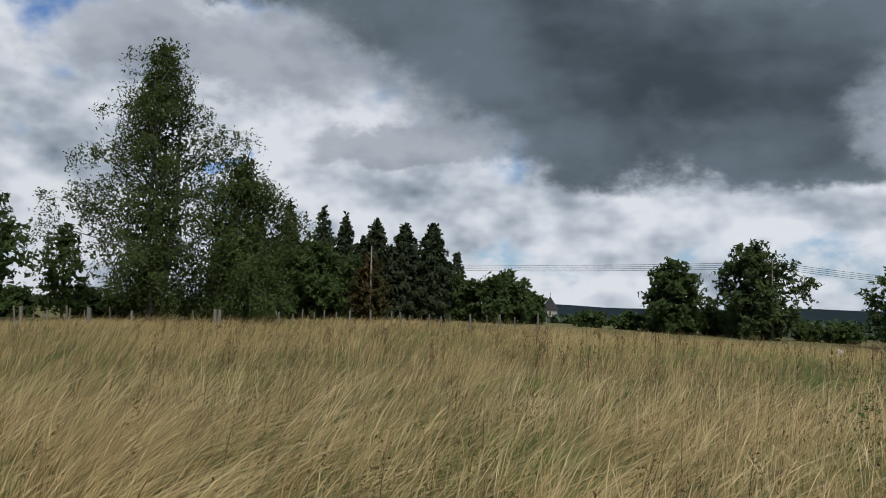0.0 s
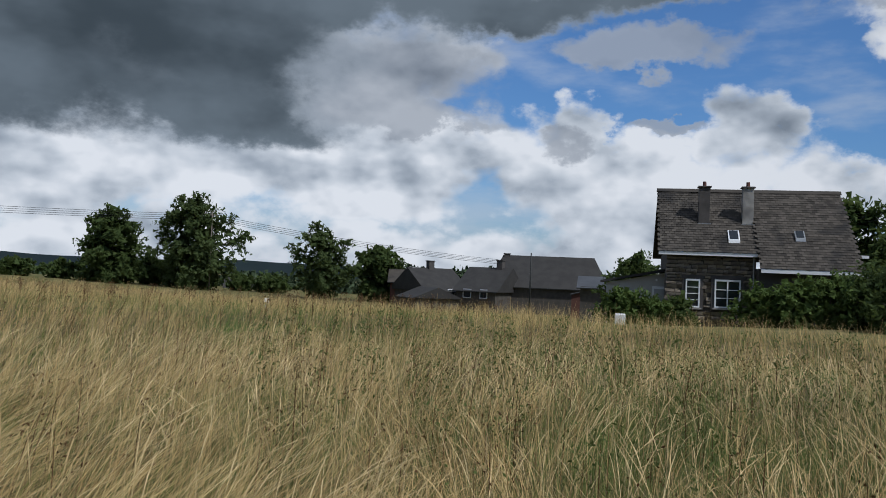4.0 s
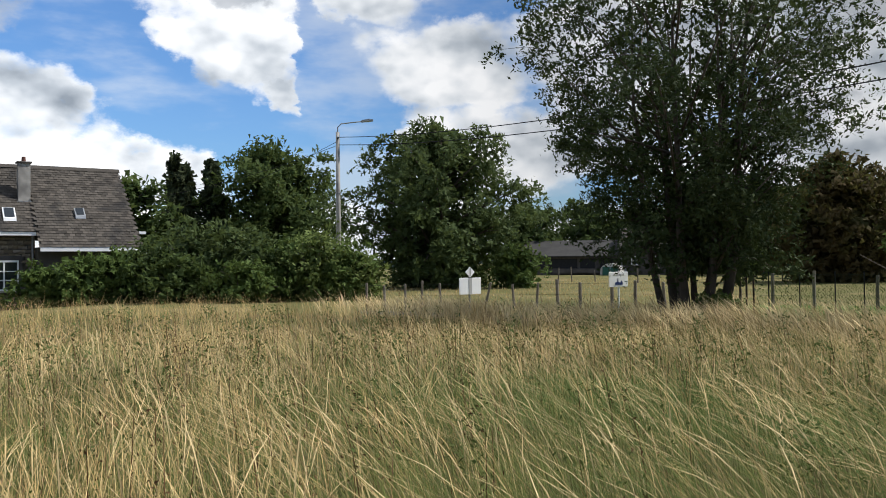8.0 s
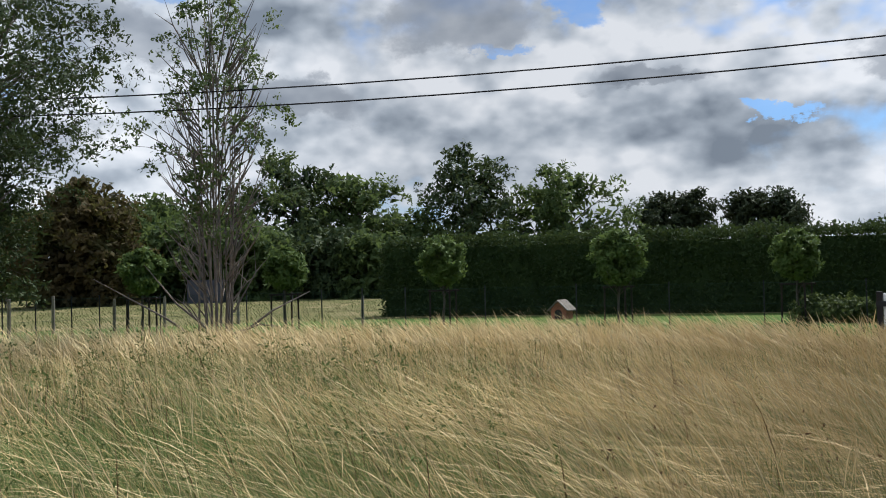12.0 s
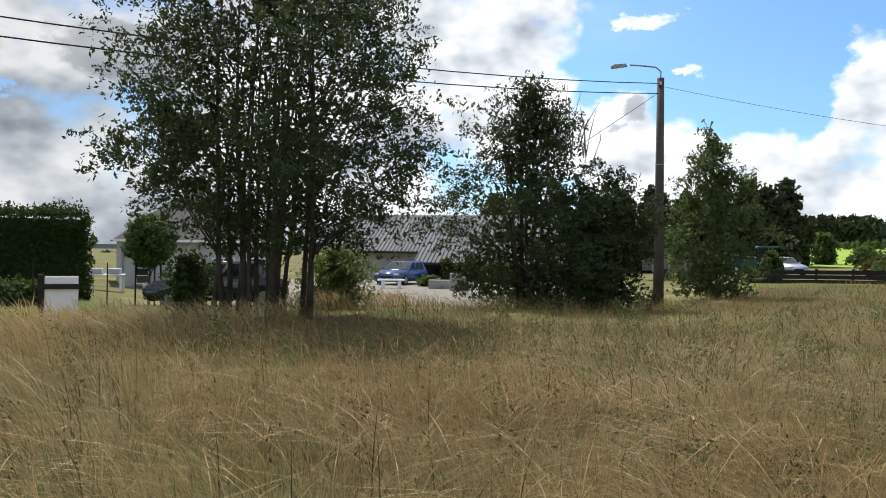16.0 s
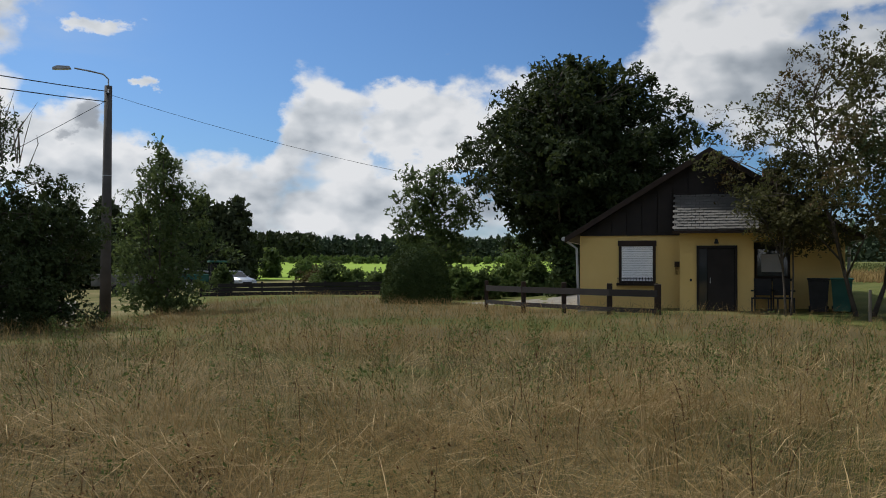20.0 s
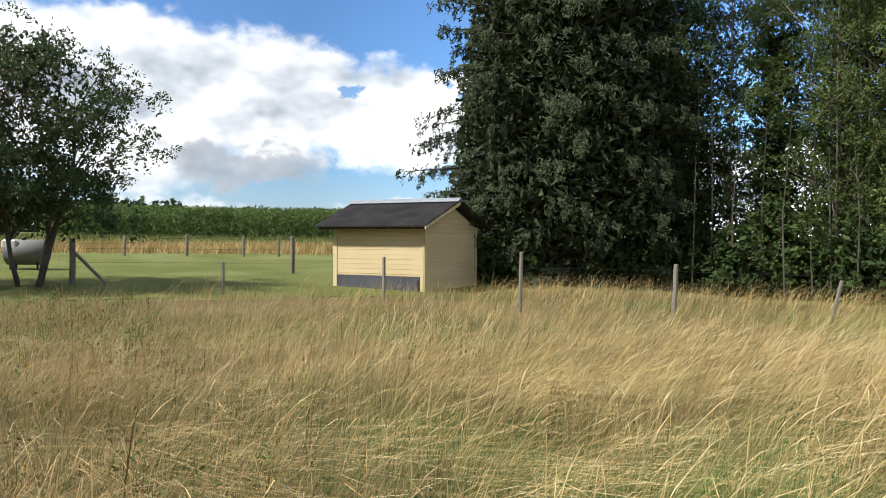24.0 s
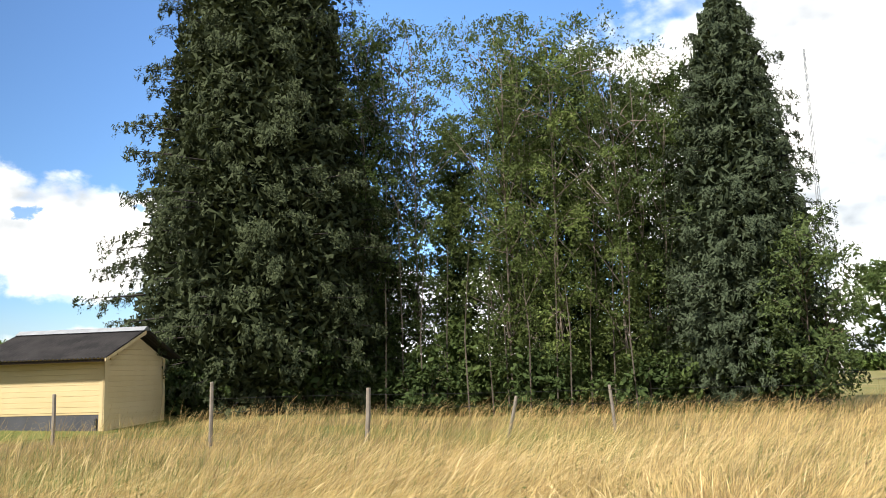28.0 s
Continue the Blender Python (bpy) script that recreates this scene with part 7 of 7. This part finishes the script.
fuel_tank()
for az, d, top, r in ((247.4, 24.5, 1.1, 0.04), (265.0, 23.5, 1.1, 0.05), (255.9, 26.5, 1.7, 0.085), (269.45, 31, 1.9, 0.08), (275.6, 21.5, 1.28, 0.045), (254.4, 42, 2.0, 0.07), (258.8, 42, 1.9, 0.07), (262.6, 42, 2.0, 0.07),
                      (266.2, 42, 2.0, 0.07), (251.2, 42, 1.9, 0.07), (248.8, 42, 1.9, 0.07), (268.5, 42, 1.9, 0.06), (273.5, 42, 2.0, 0.07)):
    timber_post(az, d, top, r, group="garden fence posts")
brace = part("fence_brace", tubed([(0, 0, 0.95), (0.85, 0, 0.05)], 0.055, 6), "grey_wood")
brace.matrix_world = facing(256.0, 26.45)
tagged(brace, "slanting timber brace of a corner post", "fence brace")
for z in (0.6, 1.0):
    strand(247, 276, 42, z)
for z in (0.5, 0.95, 1.3):
    strand(256, 269.5, 29, z)


def maize():
    """Rows of tall maize, each plant a stalk with arching leaves."""
    xs = []
    for i in range(5200):
        p = P(rng.uniform(254, 291), rng.uniform(70, 84))
        xs.append(p)
    pos, size = [], 0.5
    for p in xs:
        k = 9
        z = rng.uniform(0.2, 2.5, k)
        pos.append(np.stack([p.x + rng.normal(0, 0.16, k), p.y + rng.normal(0, 0.16, k), p.z + z], 1))
    me = leaf_mesh("maize_field", np.concatenate(pos), size, -0.45, 0.2, far=True)
    tagged(mesh_part("maize_field", me, "maize"), "tall green maize standing at the edge of the field", "maize", kind="stuff")


maize()


def rough_grass(name, az0, az1, d0, d1, count, height, width, material, label):
    a, d = np.radians(rng.uniform(az0, az1, count)), np.sqrt(rng.uniform(d0 * d0, d1 * d1, count))
    blades(name, d * np.sin(a), d * np.cos(a), rng.normal(height, height * 0.2, count), np.full(count, width), rng.uniform(0.2, 0.8, count), material, label, 2)


rough_grass("tussock_grass", 246, 278, 44, 52, 7000, 0.6, 0.05, "straw", "pale tussocks along the field margin")
rough_grass("margin_grass", 244, 290, 52, 70, 9000, 0.4, 0.06, "blade", "rough green grass of the field margin")
rough_grass("pasture_grass", 78, 104, 28, 70, 8000, 0.13, 0.022, "straw", "dry grazed grass in the pasture")
rough_grass("paddock_grass", 104, 128, 29, 60, 7000, 0.11, 0.022, "turf", "short olive grass in the paddock")
rough_grass("garden_grass", 243, 284, 22, 40, 15000, 0.05, 0.02, "turf", "short mown grass of the garden")
rough_grass("verge_grass", 78, 164, 16, 22, 14000, 0.18, 0.02, "turf", "short roadside grass by the lane")


# ---- north-west: shed and thicket
def field_shed():
    s = thing("field_shed", facing(278.35, 24, 33, 0.08), "yellow board shed with a dark corrugated roof and grey base band", "shed")
    L, S, H = 3.3, 2.95, 2.08
    front = part("front_wall", boxed(-L, 0.02, 0, 0, 0.08, H), "shed_paint", s)
    side = part("side_wall", prism([(0.02, 0), (S, 0), (S, H), (S / 2, H + 0.62), (0.02, H)], "x", -0.08, -0.02), "shed_paint", s)
    part("back_wall", boxed(-L, S - 0.06, 0, 0, S, H), "shed_paint", s)
    part("end_wall", boxed(-L + 0.02, 0.08, 0, -L + 0.08, S - 0.06, H), "shed_paint", s)
    for i in range(10):
        z = 0.66 + i * 0.142
        part("board", boxed(-L + 0.14, -0.008 - 0.004 * (i % 2), z, -0.12, 0.018, z + 0.1395, bevel=0.004), "shed_paint", front)
    for i in range(17):
        z = 0.02 + i * 0.142
        y1 = S - 0.12 if z < H - 0.1 else S / 2 + (S / 2 - 0.1) * max(0.05, (1 - (z + 0.14 - H) / 0.62))
        part("board", boxed(-0.018, max(0.12, S - y1), z, 0.008 + 0.004 * (i % 2), y1, z + 0.1395, bevel=0.004), "shed_paint", side)
    part("base_band", boxed(-L + 0.14, -0.012, 0.05, -0.12, 0.018, 0.6), "slab_grey", front, "dark grey plastered base band")
    part("band_trim", boxed(-L + 0.14, -0.022, 0.605, -0.12, 0.018, 0.65), "shed_paint", front)
    for x in (-L, -0.12):
        part("corner_post", boxed(x, -0.03, 0, x + 0.14, 0.02, H), "shed_paint", s)
    part("corner_post", boxed(-0.02, -0.03, 0, 0.03, 0.12, H), "shed_paint", s)
    part("corner_post", boxed(-0.02, S - 0.1, 0, 0.03, S + 0.02, H), "shed_paint", s)
    for sgn in (1, -1):
        bm = bmesh.new()
        n_wave, rows = 170, 2
        x0, x1 = -L - 0.42, 0.32
        y_mid, y_end = S / 2, (-0.42 if sgn > 0 else S + 0.42)
        z_mid, z_end = H + 0.78, H - 0.02
        grid = []
        for i in range(n_wave + 1):
            x = x0 + (x1 - x0) * i / n_wave
            w = 0.022 * math.cos(i * math.pi / 2.5)
            grid.append([bm.verts.new((x, y_mid, z_mid + w)), bm.verts.new((x, y_end, z_end + w)), bm.verts.new((x, y_end, z_end + w - 0.012)), bm.verts.new((x, y_mid, z_mid + w - 0.012))])
        for a, b in zip(grid, grid[1:]):
            for k in range(3):
                bm.faces.new((a[k], b[k], b[k + 1], a[k + 1]))
        part("roof", bm, "corrugated", s, "dark corrugated fibre-cement sheet")
    part("ridge_cap", prism([(S / 2 - 0.2, H + 0.74), (S / 2, H + 0.86), (S / 2 + 0.2, H + 0.74)], "x", -L - 0.42, 0.32), "zinc", s, "pale ridge cap")
    part("eave_beam", boxed(-L - 0.3, -0.36, H - 0.12, 0.25, -0.3, H - 0.05), "brown_wood", s)
    part("verge_board", prism([(-0.42, H - 0.12), (-0.42, H - 0.04), (S / 2, H + 0.74), (S / 2, H + 0.64)], "x", 0.27, 0.3), "shed_paint", s)
    part("slab", boxed(-L - 0.7, -0.5, -0.2, 0.1, S, -0.01), "concrete", s, "worn concrete slab")
    part("latch", boxed(-0.22, -0.05, 0.25, -0.17, -0.012, 0.5), "dark_metal", s)


field_shed()
for az, d, top, r, lean in ((284.8, 19.5, 1.45, 0.045, 2), (294.8, 19, 1.22, 0.055, 3), (304.1, 19.5, 0.95, 0.04, 14), (311.1, 20.5, 1.1, 0.04, -5), (329.0, 60, 1.1, 0.09, 0)):
    timber_post(az, d, top, r, lean=(0, lean), group="thicket fence posts")
for z in (0.7, 1.0):
    strand(284.8, 325.5, 19.8, z)
conifer("cypress", 287.9, 30, 22, 10.8, "huge dense dark cypress beside the shed", "needle", 3300, 36, 0.14, 0.46, 0.48, ragged=0.13, fill=0.8)
conifer("cypress", 319.8, 29, 14.2, 6.6, "tall grey-green cypress at the end of the thicket", "needle_grey", 1900, 36, 0.12, 0.4, 0.5, ragged=0.12, fill=0.55)
spots_ = ((294.8, 30, 12.4, "oak"), (296.6, 31, 13.0, "ash"), (298.4, 30, 12.6, "ash"), (303.9, 31, 13.4, "ash"), (304.6, 28, 11.6, "birch"), (306.2, 31, 13.0, "ash"), (308.0, 28.5, 11.6, "young"), (310.2, 30, 12.2, "ash"),
          (312.2, 28, 10.2, "birch"), (314.2, 29, 10.4, "ash"), (305.2, 34, 12.4, "hedge"), (307.4, 34, 12.6, "hedge"), (313.0, 34, 11.2, "hedge"), (295.4, 34, 12.8, "hedge"), (309.8, 33.5, 12.4, "hedge"), (301.0, 37, 10.6, "ash"), (316.0, 33, 11.2, "hedge"))
for i, (az, d, hh, leaf) in enumerate(spots_):
    tree("thicket_tree", az, d, hh + 2.2, 4.0 if d < 32 else 4.6, "slender light green tree with a thin pale stem in a thicket", leaf, "grey_bark", "vase" if d < 32 else "broad", 0.1 if d < 32 else 0.03, 125 if d < 32 else 170, 96, 0.115, 0.38, 1 + i % 2, 0.045, dense=0.05 if d < 32 else 0.95, lumpy=1.4, inner=0.25, seed=i, slim=0.45)
for i in range(16):
    az = 283.5 + i * 2.5
    bush("undergrowth", az, 27.5 + (i % 3), 2.4, 1.7 + 0.5 * (i % 4) * (i % 2), "dark shrubby undergrowth at the foot of the thicket", "oak" if i % 3 else "hedge", 50, 0.17, clumps=36)
for i in range(13):
    az = 296 + i * 1.4 + rr.uniform(-0.3, 0.3)
    t = part("sapling", tubed([(0, 0, -0.2), (rr.uniform(-0.2, 0.2), 0, 2.5), (rr.uniform(-0.4, 0.4), 0, rr.uniform(4, 7))], (0.026, 0.02, 0.008), 5), "bark")
    t.location = P(az, rr.uniform(26.5, 28))
    tagged(t, "thin bare sapling stem in the thicket", "sapling", "saplings")
tree("field_maple", 323.6, 27, 5.8, 3.0, "broadleaf tree growing out of the thicket's end", "ash", "bark", "round", 0.1, 90, 90, 0.12, 0.32, 2, 0.08, dense=0.15)


def radio_mast():
    t = thing("radio_mast", facing(324.9, 150, 0, 0.0), "tall slender lattice radio mast in the distance", "mast")
    for x, y in ((-0.5, -0.3), (0.5, -0.3), (0, 0.55)):
        part("leg", tubed([(x, y, -1), (x * 0.25, y * 0.25, 54)], 0.06, 4), "zinc", t)
    for i in range(36):
        z = i * 1.5
        s, s2 = 1 - 0.75 * z / 54, 1 - 0.75 * (z + 1.5) / 54
        part("brace", tubed([(-0.5 * s, -0.3 * s, z), (0.5 * s2, -0.3 * s2, z + 1.5), (0, 0.55 * s2, z + 1.5)], 0.035, 3), "zinc", t)
    part("antenna", tubed([(0, 0, 54), (0, 0, 56)], 0.05, 5), "white", t)


radio_mast()
cottage("far_house", 324.2, 95, 2.0, 6, 3.6, 5.0, "distant house with a brownish-red roof behind the thicket", "render_white", "brick", z0=-0.5)
for az, w, h in ((326.5, 6, 2.2), (328.6, 7, 2.6), (331.0, 6, 2.2)):
    bush("far_hedge", az, 110, w, h, "low hedge on the skyline", "bush", 60, 0.4, clumps=24)


# ---- weeds standing in the meadow
def weeds(name, count, az0, az1, lo, hi, material, label, h, seeds, big=1.0):
    """Upright weeds: a stem, arching side leaves and clustered seed heads, joined."""
    x, y = spots(lo, hi, count / (math.pi * (hi * hi - lo * lo) * (az1 - az0) / 360), az0, az1)
    blades(name + "_stem", x, y, rng.normal(h, 0.1, len(x)), np.full(len(x), 0.012 * big), rng.uniform(0.05, 0.35, len(x)), "dock", "upright brown weed stems in the meadow", 3)
    k = 34 if seeds else 44
    land = np.array([ground_z(u, v) for u, v in zip(x, y)])
    idx = np.repeat(np.arange(len(x)), k)
    s = rng.uniform(0.35, 1.0, len(idx)) if seeds else rng.uniform(0.1, 0.95, len(idx))
    spread = 0.05 if seeds else 0.07
    pos = np.stack([x[idx] + rng.normal(0, spread, len(idx)) + WIND[0] * 0.1 * s, y[idx] + rng.normal(0, spread, len(idx)) + WIND[1] * 0.1 * s, land[idx] + s * h + rng.normal(0, 0.03, len(idx))], 1)
    me = leaf_mesh(name, pos, 0.026 * big if seeds else 0.034 * big, 0.0, 0.4)
    tagged(mesh_part(name, me, material), label, "weeds", kind="stuff")


weeds("dock_seed_heads", 420, -25, 100, 4, 15, "dock", "brown dock seed heads among the grass", 0.8, True)
weeds("thistles", 420, 30, 140, 4.5, 13, "weed", "green thistles and nettles among the grass", 0.66, False)
weeds("dock_plants", 220, 140, 262, 4, 16, "dock", "dark brown dock stems among the grass", 0.75, True)
weeds("meadow_herbs", 300, 180, 330, 4, 16, "weed", "green herbs growing through the dry grass", 0.5, False)
weeds("far_dock", 520, -20, 42, 16, 60, "dock", "reddish brown dock standing in the far part of the meadow", 0.82, True, 2.2)
weeds("far_thistles", 260, 25, 130, 9, 20, "weed", "dark green thistles in the middle of the meadow", 0.7, False, 1.7)
weeds("far_herbs", 320, 160, 262, 9, 22, "weed", "green herbs in the middle of the meadow", 0.58, False, 1.6)
